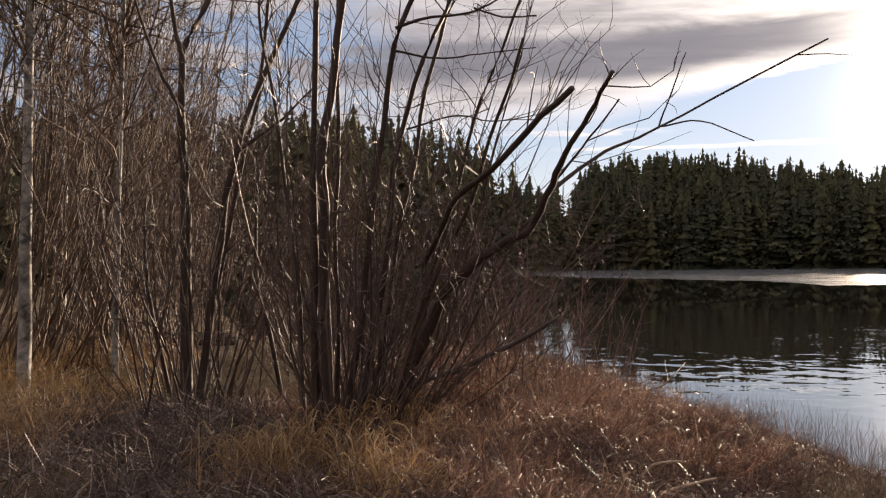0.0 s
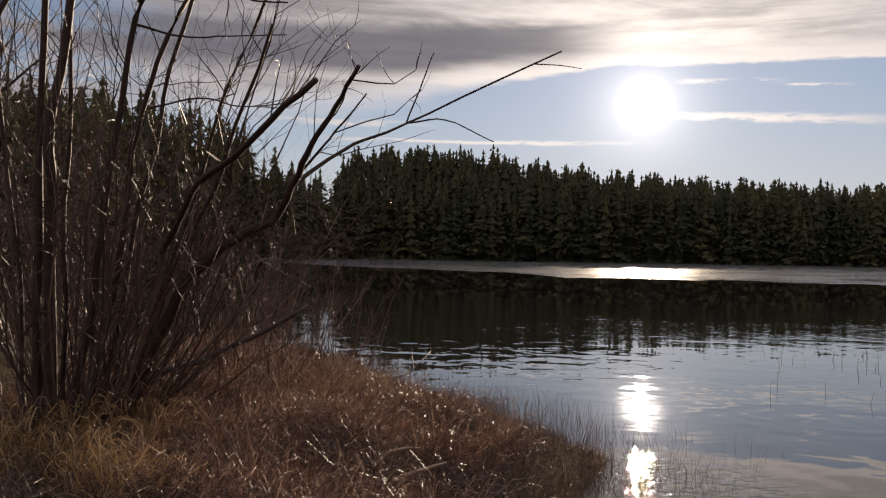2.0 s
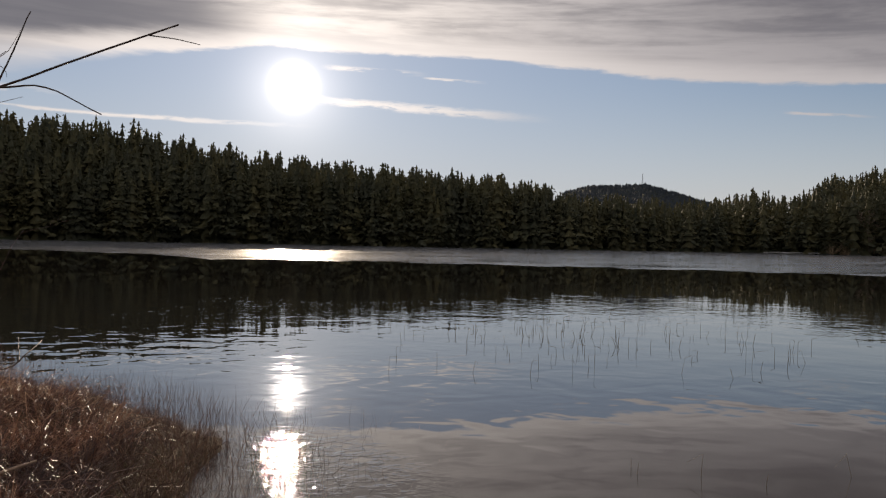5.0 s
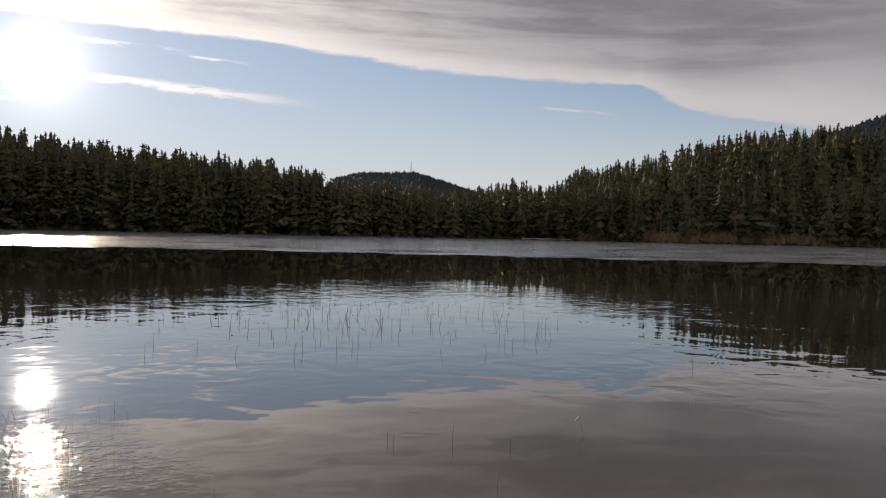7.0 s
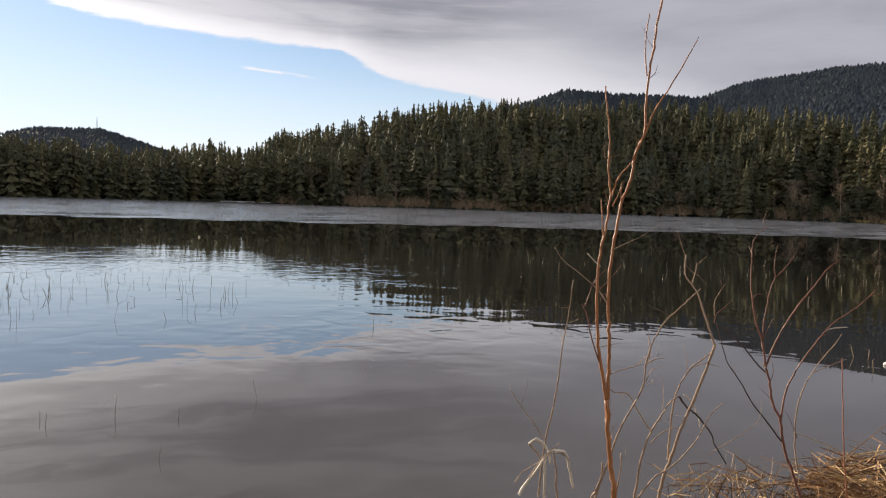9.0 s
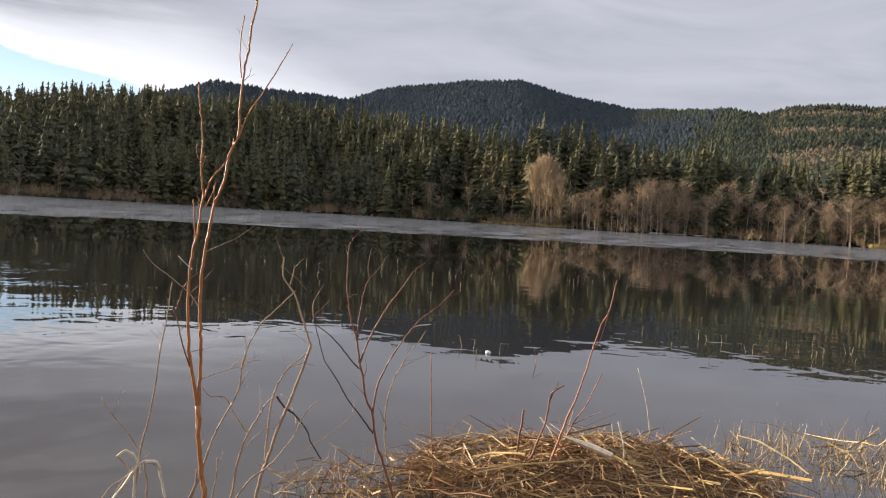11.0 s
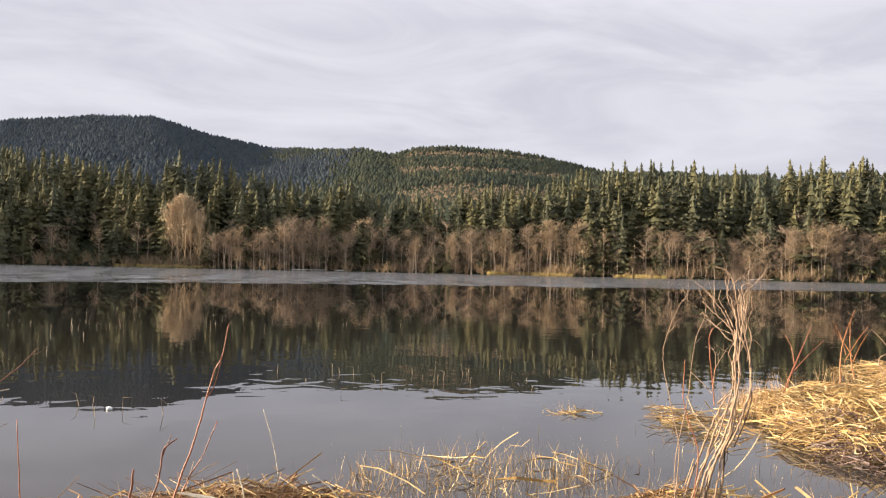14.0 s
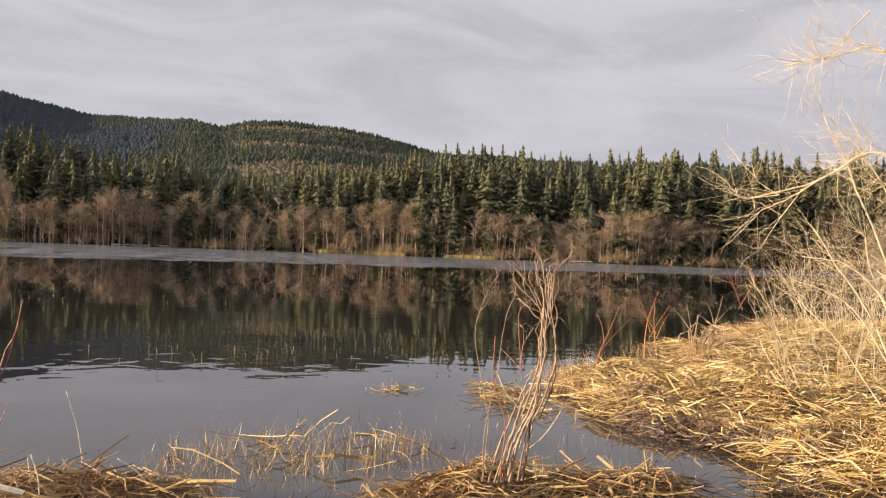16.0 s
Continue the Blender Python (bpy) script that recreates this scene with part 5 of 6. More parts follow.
# ---- reed straw piles and the straw bank ----
MOUNDS = ((5.75, 0.15, 1.10, 0.72, 0.10), (5.0, 1.35, 0.5, 0.5, 0.10), (7.1, -1.75, 1.0, 0.55, 0.05), (5.15, -2.75, 1.15, 0.55, 0.19), (7.9, -6.35, 1.2, 1.2, 0.11), (9.1, -4.55, 0.25, 0.8, 0.02),
          (9.7, -8.1, 2.2, 1.5, 0.05), (7.3, -8.3, 2.2, 2.0, 0.09), (12.6, -13.0, 3.6, 2.4, 0.06), (15.6, -17.0, 3.6, 2.6, 0.08), (5.35, -6.35, 1.25, 1.05, 0.13))


def mound(X, Y, only=None):
    z = np.zeros(np.shape(X))
    for i, (x, y, ry, rx, h) in enumerate(MOUNDS):
        if only is None or i in only:
            q = ((X - x) / rx) ** 2 + ((Y - y) / ry) ** 2
            z = np.maximum(z, h * np.clip(1 - q, 0, 1) ** 0.55)
    return z


def top(X, Y):
    """Upper face of the straw over ground or water."""
    m = mound(X, Y)
    return np.maximum(height(X, Y), 0.0) + m * (1 + 0.3 * waves(X, Y, 0.13) + 0.45 * waves(X, Y, 0.29))


def mat_base(ob, i):
    """The matted underside of a pile, as a rounded slab."""
    x, y, ry, rx, h = MOUNDS[i]
    rings, seg = 10, 40
    a = np.arange(seg) * 2 * np.pi / seg
    V = []
    for k in range(rings + 1):
        q = math.sqrt(k / rings)
        wob = 1 + 0.08 * np.sin(3 * a + i) * q + 0.05 * np.sin(7 * a + 2 * i) * q
        X, Y = x + rx * q * np.cos(a) * wob, y + ry * q * np.sin(a) * wob
        Z = np.maximum(height(X, Y), -0.05) + mound(X, Y, (i,)) * 0.85 - (0.12 if k == rings else 0.02)
        V.append(np.stack([X, Y, Z], 1))
    V = np.concatenate(V)
    F = [(k * seg + s, (k + 1) * seg + s, (k + 1) * seg + (s + 1) % seg, k * seg + (s + 1) % seg) for k in range(rings) for s in range(seg)]
    part("matted_base", (V - np.array(ob.location), F), M_THATCH, ob, smooth=True)


def lying(count, where, ln, r, heading, fan, lift, rng, sides=3):
    """Stalks that lie over the straw: where(n) gives places."""
    X, Y = where(count)
    thick_here = waves(X, Y, 0.19) + 0.7 * waves(X + 3, Y, 0.43) > rng.normal(-0.35, 0.35, len(X))
    if len(X) > 20:
        X, Y = X[thick_here], Y[thick_here]
    a = heading + rng.normal(0, fan, len(X)) + 1.1 * waves(X, Y, 0.42)
    l = rng.uniform(ln[0], ln[1], len(X)) * 0.5
    t = np.array([-1, -0.35, 0.35, 1.0])
    PX, PY = X[:, None] + (np.cos(a) * l)[:, None] * t, Y[:, None] + (np.sin(a) * l)[:, None] * t
    Z = top(PX, PY)
    Z = Z * 0.5 + Z.mean(1, keepdims=True) * 0.5 + rng.uniform(0.0, lift, len(X))[:, None] + (rng.normal(0, 0.23, len(X)) * l)[:, None] * t
    Z = np.maximum(Z, 0.004)
    P = np.stack([PX, PY, Z], -1)
    P[:, 1:3] += rng.normal(0, 0.022, (len(X), 2, 3))
    return tubes(P, (r * np.exp(rng.normal(-0.1, 0.45, len(X))))[:, None] * np.array([0.9, 1, 1, 0.6])[None], sides)


def in_mound(i, grow=1.05):
    x, y, ry, rx, _ = MOUNDS[i]

    def where(c):
        a, q = srng.uniform(0, 6.283, c), np.sqrt(srng.random(c)) * grow
        return x + rx * q * np.cos(a), y + ry * q * np.sin(a)
    return where


def stubble(count, where, tall, r, rng, mat_lean=0.2):
    X, Y = where(count)
    A = np.stack([X, Y, np.maximum(top(X, Y), -0.02) - 0.05], 1)
    h = rng.uniform(tall[0], tall[1], len(X))
    B = A + np.stack([rng.normal(0, mat_lean, len(X)) * h, rng.normal(0, mat_lean, len(X)) * h, h], 1)
    return blades(A, B, r * rng.uniform(0.6, 1.3, len(X)), rng, 0.05)


def pile(i, label, count, r, mat, heading, fan, spikes, base=True, lift=0.12):
    x, y, ry, rx, h = MOUNDS[i]
    ob = thing("straw_pile", (x, y, 0.0), label, "straw pile")
    if base:
        mat_base(ob, i)
    tagged(part("straw_layer", local(lying(count, in_mound(i), (0.1, 0.65), r, heading, fan, lift, srng), ob), MATS2[mat], ob), kind="stuff")
    if spikes:
        tagged(part("stubble", local(stubble(spikes, in_mound(i, 1.15), (0.08, 0.24), 0.0022, srng, 0.35), ob), MATS2[mat], ob), kind="stuff")
    return ob


def single_stalks(ob, i, count, r, heading):
    """The larger loose stalks on top of a pile, each a part."""
    for _ in range(count):
        V, F = local(lying(1, in_mound(i, 0.95), (0.3, 0.8), r, heading, 1.0, 0.16, srng, 5), ob)
        part("stalk", (V, F), M_STRAW, ob)


def sheaves(ob, i, count, r):
    """Mats of stalks lying side by side, one over the other, with drooping ends."""
    where = in_mound(i, 0.97)
    for _ in range(count):
        X, Y = where(1)
        m = int(srng.integers(26, 60))
        a = srng.normal(1.25, 0.75)
        l = srng.uniform(0.22, 0.5)
        off = srng.normal(0, 0.11, m)
        slide = srng.normal(0, 0.12, m)
        h = a + srng.normal(0, 0.11, m)
        t = np.array([-1, -0.45, 0.1, 0.6, 1.0])
        PX = X - math.sin(a) * off[:, None] + np.cos(h)[:, None] * (slide[:, None] + l * t)
        PY = Y + math.cos(a) * off[:, None] + np.sin(h)[:, None] * (slide[:, None] + l * t)
        crest = float(top(X, Y)[0]) + srng.uniform(0.02, 0.09)
        low = np.maximum(top(PX, PY), 0.005) + 0.01
        Z = np.maximum(low, crest + srng.normal(0, 0.018, m)[:, None] - np.abs(t) ** 2.2 * srng.uniform(0.03, 0.14) - 0.12 * np.abs(off)[:, None])
        P = np.stack([PX, PY, Z], -1) + srng.normal(0, 0.006, (m, 5, 3))
        R = (r * np.exp(srng.normal(0, 0.3, m)))[:, None] * np.array([0.8, 1, 1, 0.95, 0.6])[None]
        tagged(part("sheaf", local(tubes(P, R, 4), ob), M_STRAW, ob), kind="stuff")


MATS2 = {"straw": M_STRAW, "dark": M_STRAW_DARK}
single_stalks(pile(0, "heap of weathered reed straw in shallow water", 3000, 0.0025, "dark", 1.57, 1.2, 160), 0, 70, 0.0042, 1.57)
pile(1, "low dead grass tuft at the waterline", 120, 0.003, "dark", 1.57, 1.4, 260)
pile(2, "scattered reed straw floating among stubble", 65, 0.0038, "straw", 1.75, 0.8, 560, base=False)
single_stalks(pile(3, "matted reed straw heap below a dead shrub", 1700, 0.0036, "dark", 1.7, 0.9, 320), 3, 110, 0.0046, 1.7)
pile(5, "thin tongue of reed straw on the water", 110, 0.0045, "straw", 1.4, 0.4, 120, base=False)
for i, count, sp in ((4, 3000, 900), (6, 3600, 1600), (7, 3600, 300), (8, 2400, 1500), (9, 1700, 1200), (10, 2400, 200)):
    ob = pile(i, "thick bank of golden flattened reed straw", count, 0.0042 if i != 9 else 0.0065, "straw", 1.17 if i in (7, 10) else 1.35, 0.8, sp, lift=0.12 if i == 4 else 0.06)
    sheaves(ob, i, {4: 26, 6: 26, 7: 30, 8: 12, 9: 10, 10: 22}[i], 0.0046)
    if i in (4, 7, 10):
        single_stalks(ob, i, 130, 0.0052, 1.3)


def over_bank(c):
    X, Y = srng.uniform(5.2, 19, c * 4), srng.uniform(-20, -4.3, c * 4)
    d = bank_depth(X, Y)
    ok = (d > -0.1) & (d < 5.0)
    return X[ok][:c], Y[ok][:c]


tagged(mesh_object("straw_litter", *lying(3600, over_bank, (0.2, 0.8), 0.0045, 1.3, 0.6, 0.05, srng), M_STRAW), "golden reed stalks strewn over the bank", "straw", kind="stuff")
tagged(mesh_object("bank_stubble", *stubble(9000, over_bank, (0.05, 0.2), 0.0022, srng, 0.35), M_STRAW), "short standing golden reed stubble on the bank", "grass", kind="stuff")


tagged(mesh_object("straw_chaff", *lying(6500, over_bank, (0.12, 0.5), 0.0024, 1.3, 0.8, 0.05, srng), M_STRAW), "fine golden straw chaff over the bank", "straw", kind="stuff")


def at_edge(c):
    X, Y = srng.uniform(6.5, 19, c * 30), srng.uniform(-19, -4.6, c * 30)
    d = bank_depth(X, Y) + 0.2 * waves(X, Y, 0.3)
    ok = (d > -0.12) & (d < 0.35) & ((X > 8.0) | (waves(X, Y, 0.2) > 0.2))
    return X[ok][:c], Y[ok][:c]


tagged(mesh_object("edge_stubble", *stubble(3200, at_edge, (0.1, 0.42), 0.0021, srng, 0.3), M_TAN), "thin tan dead grass fringe along the straw bank", "grass", kind="stuff")


def near_face(c):
    X, Y = srng.uniform(4.6, 8.5, c * 6), srng.uniform(-8.2, -4.6, c * 6)
    d = bank_depth(X, Y)
    ok = (d > 0.0) & (d < 2.6)
    return X[ok][:c], Y[ok][:c]


tagged(mesh_object("straw_litter", *lying(2600, near_face, (0.15, 0.7), 0.0045, 1.2, 0.9, 0.10, srng), M_STRAW), "thick golden reed stalks tangled at the inlet", "straw", kind="stuff")
tagged(mesh_object("straw_chaff", *lying(3500, near_face, (0.08, 0.3), 0.0022, 1.2, 1.2, 0.08, srng), M_STRAW_DARK), "fine brown straw chaff at the inlet", "straw", kind="stuff")


def undercut(c):
    X, Y = srng.uniform(4.8, 8.6, c * 12), srng.uniform(-7.2, -4.6, c * 12)
    d = bank_depth(X, Y) + 0.15 * waves(X, Y, 0.35)
    ok = (d > -0.1) & (d < 0.4)
    return X[ok][:c], Y[ok][:c]


# dark stalks laid in to stand for the shade of the undercut edge
tagged(mesh_object("shade_litter", *lying(1500, undercut, (0.06, 0.3), 0.0034, 1.2, 1.3, 0.12, srng), M_LITTER), "dark reed litter standing for shade under the inlet's edge", "straw", kind="stuff")


def shallows(c):
    X, Y = srng.normal(6.6, 0.8, c * 2), srng.normal(-2.6, 1.3, c * 2)
    ok = bank_depth(X, Y) < 0
    return X[ok][:c], Y[ok][:c]


tagged(mesh_object("shallow_stubble", *stubble(700, shallows, (0.05, 0.2), 0.002, srng, 0.25), M_STRAW), "thin pale stubble poking out of shallow water", "grass", kind="stuff")

tuft = thing("straw_tuft", (9.98, -3.5, 0.0), "small straw tuft standing in the water", "straw tuft")
near_tuft = lambda c: (srng.normal(9.98, 0.07, c), srng.normal(-3.5, 0.13, c))
tagged(part("stubble", local(stubble(46, near_tuft, (0.05, 0.2), 0.0022, srng, 0.5), tuft), M_STRAW, tuft), kind="stuff")
part("straw_layer", local(lying(16, near_tuft, (0.12, 0.36), 0.0038, 1.4, 0.6, 0.03, srng), tuft), M_STRAW, tuft)

# bent dead stalks and a stump on the edge of the straw bank
broken = shrub("dead_brush", (12.6, -10.0, 0.1), "broken bent stalks tangled in the straw", "dead", slim=0.9)
for k in range(9):
    x, y = 12.6 + srng.normal(0, 0.12), -10.0 + srng.normal(0, 0.3)
    h = srng.uniform(0.25, 0.7)
    stem(broken, 0.014, 0.007, (x, y, 0.05), (x + 0.02, y + srng.normal(0, 0.06), h * 0.8), (x, y - 0.25 * srng.random(), h), (x, y - 0.3 - 0.3 * srng.random(), h * 0.6))
for k in range(4):
    stem(broken, 0.016, 0.006, (12.5, -10.2 + 0.1 * k, 0.0), (12.45, -10.3 + 0.16 * k, 0.2), (12.42, -10.55 + 0.25 * k, 0.26 + 0.05 * k), mat="willow")

# split piece of pale wood on the heap
wood_z = float(top(np.array(5.62), np.array(0.2))) + 0.15
A, B = np.array([5.5, 0.37, wood_z + 0.07]), np.array([5.48, 0.08, wood_z - 0.03])
P = curves(A[None], B[None], np.array([[0, 0, 0.006]]), 6, srng, 0.008)
V, F = tubes(P, np.array([[0.006, 0.014, 0.019, 0.023, 0.024, 0.021]]), 6)
V[:, 2] = wood_z + (V[:, 2] - wood_z) * 0.8
tagged(mesh_object("split_wood", V, F.tolist() + [list(range(6)), list(range(len(V) - 6, len(V)))], M_WOOD), "split piece of pale wood on the straw heap", "wood")

# ---- plants between the lake and the viewer ----
shoots = shrub("willow_sapling", (3.60, 1.62, 0.15), "tall orange-barked willow sapling with bare forked twigs", "orange", slim=0.85)
stem(shoots, 0.0136, 0.0102, (3.60, 1.62, 0.12), (3.59, 1.63, 0.43), (3.59, 1.65, 0.53), (3.58, 1.66, 0.66), (3.57, 1.67, 0.80))
stem(shoots, 0.0091, 0.0034, (3.58, 1.67, 0.74), (3.57, 1.68, 0.84), (3.56, 1.70, 0.95), (3.55, 1.71, 1.06), (3.55, 1.72, 1.19), (3.55, 1.72, 1.32), (3.55, 1.71, 1.41), (3.56, 1.70, 1.48), (3.56, 1.69, 1.58), (3.57, 1.69, 1.62), (3.56, 1.70, 1.72), (3.56, 1.70, 1.85), (3.55, 1.71, 1.95), (3.55, 1.72, 2.04))
stem(shoots, 0.0091, 0.0045, (3.58, 1.67, 0.71), (3.58, 1.67, 0.84), (3.58, 1.67, 0.95), (3.57, 1.67, 1.06), (3.57, 1.68, 1.17), (3.57, 1.68, 1.30), (3.57, 1.67, 1.41), (3.58, 1.66, 1.50), (3.59, 1.65, 1.59), (3.60, 1.62, 1.68), (3.61, 1.61, 1.78), (3.62, 1.58, 1.86), (3.62, 1.58, 1.97), (3.62, 1.57, 2.10), (3.63, 1.56, 2.21), (3.63, 1.55, 2.30), (3.64, 1.54, 2.38), (3.64, 1.54, 2.48))
stem(shoots, 0.0045, 0.0023, (3.62, 1.58, 1.85), (3.63, 1.55, 1.94), (3.66, 1.50, 2.04), (3.68, 1.45, 2.14), (3.70, 1.41, 2.23))
stem(shoots, 0.0034, 0.0023, (3.62, 1.58, 2.08), (3.62, 1.59, 2.15), (3.62, 1.59, 2.24), (3.62, 1.58, 2.32))
stem(shoots, 0.0045, 0.0034, (3.56, 1.68, 1.61), (3.57, 1.66, 1.68), (3.59, 1.62, 1.74), (3.60, 1.59, 1.82))
stem(shoots, 0.0034, 0.0017, (3.57, 1.68, 1.57), (3.58, 1.66, 1.62), (3.59, 1.65, 1.67))
stem(shoots, 0.0034, 0.0023, (3.59, 1.65, 1.57), (3.58, 1.65, 1.62), (3.58, 1.65, 1.66))
stem(shoots, 0.0040, 0.0023, (3.56, 1.71, 1.44), (3.55, 1.71, 1.51), (3.55, 1.72, 1.60))
stem(shoots, 0.0040, 0.0023, (3.56, 1.70, 0.94), (3.54, 1.73, 1.04), (3.53, 1.75, 1.13), (3.52, 1.77, 1.18), mat="darkred")
stem(shoots, 0.0034, 0.0017, (3.53, 1.76, 1.17), (3.53, 1.75, 1.20), (3.54, 1.73, 1.27), (3.56, 1.69, 1.32), mat="darkred")
stem(shoots, 0.0034, 0.0017, (3.55, 1.71, 1.33), (3.54, 1.73, 1.35), (3.53, 1.76, 1.38), mat="pale")
stem(shoots, 0.0028, 0.0014, (3.57, 1.68, 1.18), (3.55, 1.72, 1.24), (3.51, 1.78, 1.30), (3.48, 1.84, 1.35), (3.46, 1.87, 1.40), mat="dead")
stem(shoots, 0.0028, 0.0014, (3.55, 1.71, 1.24), (3.57, 1.68, 1.28), (3.58, 1.65, 1.32), (3.59, 1.64, 1.34), mat="darkred")
stem(shoots, 0.0028, 0.0014, (3.58, 1.67, 0.90), (3.60, 1.63, 0.92), (3.62, 1.58, 0.94), (3.65, 1.52, 0.96), mat="dead")
stem(shoots, 0.0023, 0.0011, (3.56, 1.70, 1.01), (3.57, 1.67, 1.02), (3.59, 1.63, 1.03), mat="dead")
stem(shoots, 0.0023, 0.0011, (3.57, 1.67, 1.40), (3.60, 1.62, 1.43), (3.63, 1.57, 1.46), (3.65, 1.51, 1.51), mat="dead")
stem(shoots, 0.0023, 0.0011, (3.57, 1.68, 1.22), (3.56, 1.70, 1.22), (3.56, 1.71, 1.19), mat="darkred")
dead_stems = shrub("dead_shrub", (4.04, 1.62, 0.0), "crooked grey dead shrub leaning at the waterline", "dead", slim=0.8)
stem(dead_stems, 0.0067, 0.0027, (4.02, 2.20, 0.17), (4.03, 2.18, 0.44), (4.05, 2.16, 0.57), (4.06, 2.14, 0.72), (4.07, 2.13, 0.88), (4.08, 2.11, 1.04), (4.08, 2.09, 1.22))
stem(dead_stems, 0.0040, 0.0020, (4.03, 2.19, 0.45), (4.00, 2.23, 0.53), (3.97, 2.29, 0.61), (3.94, 2.33, 0.69))
stem(dead_stems, 0.0101, 0.0076, (4.04, 1.62, 0.22), (4.05, 1.60, 0.38), (4.06, 1.58, 0.45), (4.07, 1.54, 0.60), (4.09, 1.50, 0.72), (4.11, 1.46, 0.85), (4.12, 1.42, 0.99))
stem(dead_stems, 0.0063, 0.0038, (4.12, 1.42, 0.98), (4.11, 1.44, 1.04), (4.10, 1.48, 1.15), (4.09, 1.50, 1.21), (4.07, 1.55, 1.29), (4.07, 1.55, 1.37))
stem(dead_stems, 0.0038, 0.0019, (4.08, 1.52, 1.25), (4.09, 1.51, 1.31), (4.09, 1.51, 1.34))
stem(dead_stems, 0.0061, 0.0030, (3.79, 1.81, 0.29), (3.81, 1.75, 0.50), (3.83, 1.72, 0.62), (3.85, 1.68, 0.71), (3.87, 1.64, 0.81), (3.87, 1.63, 0.91), (3.88, 1.61, 1.00), (3.90, 1.57, 1.09), (3.92, 1.51, 1.16), (3.95, 1.44, 1.24))
stem(dead_stems, 0.0030, 0.0015, (3.88, 1.62, 0.92), (3.88, 1.62, 0.99), (3.87, 1.63, 1.05))
stem(dead_stems, 0.0030, 0.0015, (3.87, 1.63, 0.83), (3.88, 1.61, 0.88), (3.90, 1.58, 0.90))
stem(dead_stems, 0.0030, 0.0015, (3.87, 1.63, 0.91), (3.89, 1.60, 0.93), (3.90, 1.56, 0.94))
stem(dead_stems, 0.0075, 0.0037, (3.95, 1.70, 0.23), (3.96, 1.69, 0.32), (3.96, 1.67, 0.47), (3.98, 1.64, 0.59), (3.99, 1.60, 0.67), (4.01, 1.57, 0.73), (4.02, 1.54, 0.76))
stem(dead_stems, 0.0044, 0.0025, (3.98, 1.64, 0.60), (3.96, 1.67, 0.65), (3.95, 1.70, 0.70), (3.94, 1.73, 0.75), (3.92, 1.76, 0.76), (3.91, 1.79, 0.76), (3.89, 1.82, 0.80))
stem(dead_stems, 0.0037, 0.0015, (3.98, 1.64, 0.54), (4.00, 1.60, 0.59), (4.02, 1.55, 0.62), (4.04, 1.51, 0.61))
stem(dead_stems, 0.0064, 0.0032, (4.07, 1.59, 0.46), (4.08, 1.59, 0.56), (4.08, 1.58, 0.70), (4.09, 1.56, 0.79), (4.10, 1.52, 0.87), (4.12, 1.47, 0.92), (4.14, 1.43, 0.96))
stem(dead_stems, 0.0032, 0.0015, (4.11, 1.51, 0.88), (4.13, 1.46, 0.90), (4.15, 1.41, 0.89))
stem(dead_stems, 0.0062, 0.0025, (3.93, 1.69, 0.26), (3.95, 1.66, 0.32), (3.97, 1.61, 0.40), (4.00, 1.54, 0.46), (4.02, 1.48, 0.54), (4.04, 1.44, 0.61), (4.05, 1.41, 0.69), (4.07, 1.36, 0.75))
stem(dead_stems, 0.0064, 0.0038, (4.12, 1.57, 0.74), (4.13, 1.53, 0.69), (4.15, 1.49, 0.66), (4.17, 1.44, 0.59), (4.17, 1.42, 0.54), (4.19, 1.37, 0.46), mat="willow")
stem(dead_stems, 0.0038, 0.0026, (4.12, 1.55, 0.75), (4.14, 1.52, 0.72), (4.15, 1.49, 0.66), (4.15, 1.48, 0.61), mat="pale")
stem(dead_stems, 0.0026, 0.0013, (4.17, 1.44, 0.49), (4.18, 1.41, 0.52), (4.19, 1.37, 0.55), (4.22, 1.30, 0.61), (4.24, 1.24, 0.67))
stem(dead_stems, 0.0050, 0.0037, (3.92, 1.76, 0.24), (3.92, 1.76, 0.31), (3.93, 1.75, 0.42), (3.93, 1.75, 0.49))
stem(dead_stems, 0.0073, 0.0049, (3.78, 1.82, 0.30), (3.79, 1.80, 0.35), (3.80, 1.78, 0.41), (3.80, 1.78, 0.47), mat="dead")
young_willow = shrub("willow_sapling", (4.44, 1.07, 0.03), "young branching willow with dark red twigs", "darkred", slim=0.75)
stem(young_willow, 0.0106, 0.0066, (4.44, 1.06, 0.15), (4.44, 1.09, 0.25), (4.42, 1.13, 0.38), (4.41, 1.18, 0.51), (4.40, 1.20, 0.63), (4.39, 1.24, 0.73), (4.39, 1.26, 0.83), (4.38, 1.28, 0.89))
stem(young_willow, 0.0066, 0.0020, (4.38, 1.27, 0.87), (4.38, 1.29, 0.98), (4.37, 1.32, 1.07), (4.36, 1.34, 1.18), (4.36, 1.35, 1.26), (4.36, 1.35, 1.36), (4.36, 1.35, 1.42), (4.37, 1.33, 1.47), (4.38, 1.29, 1.51))
stem(young_willow, 0.0053, 0.0027, (4.38, 1.29, 0.96), (4.38, 1.29, 1.06), (4.38, 1.28, 1.15), (4.38, 1.27, 1.22), (4.39, 1.25, 1.29))
stem(young_willow, 0.0033, 0.0016, (4.39, 1.25, 1.28), (4.39, 1.26, 1.33), (4.39, 1.25, 1.42))
stem(young_willow, 0.0033, 0.0016, (4.39, 1.25, 1.28), (4.40, 1.21, 1.33), (4.41, 1.17, 1.40))
stem(young_willow, 0.0066, 0.0027, (4.38, 1.27, 0.88), (4.39, 1.24, 0.98), (4.41, 1.20, 1.08), (4.42, 1.15, 1.17), (4.43, 1.09, 1.26), (4.45, 1.05, 1.33), (4.46, 1.00, 1.37))
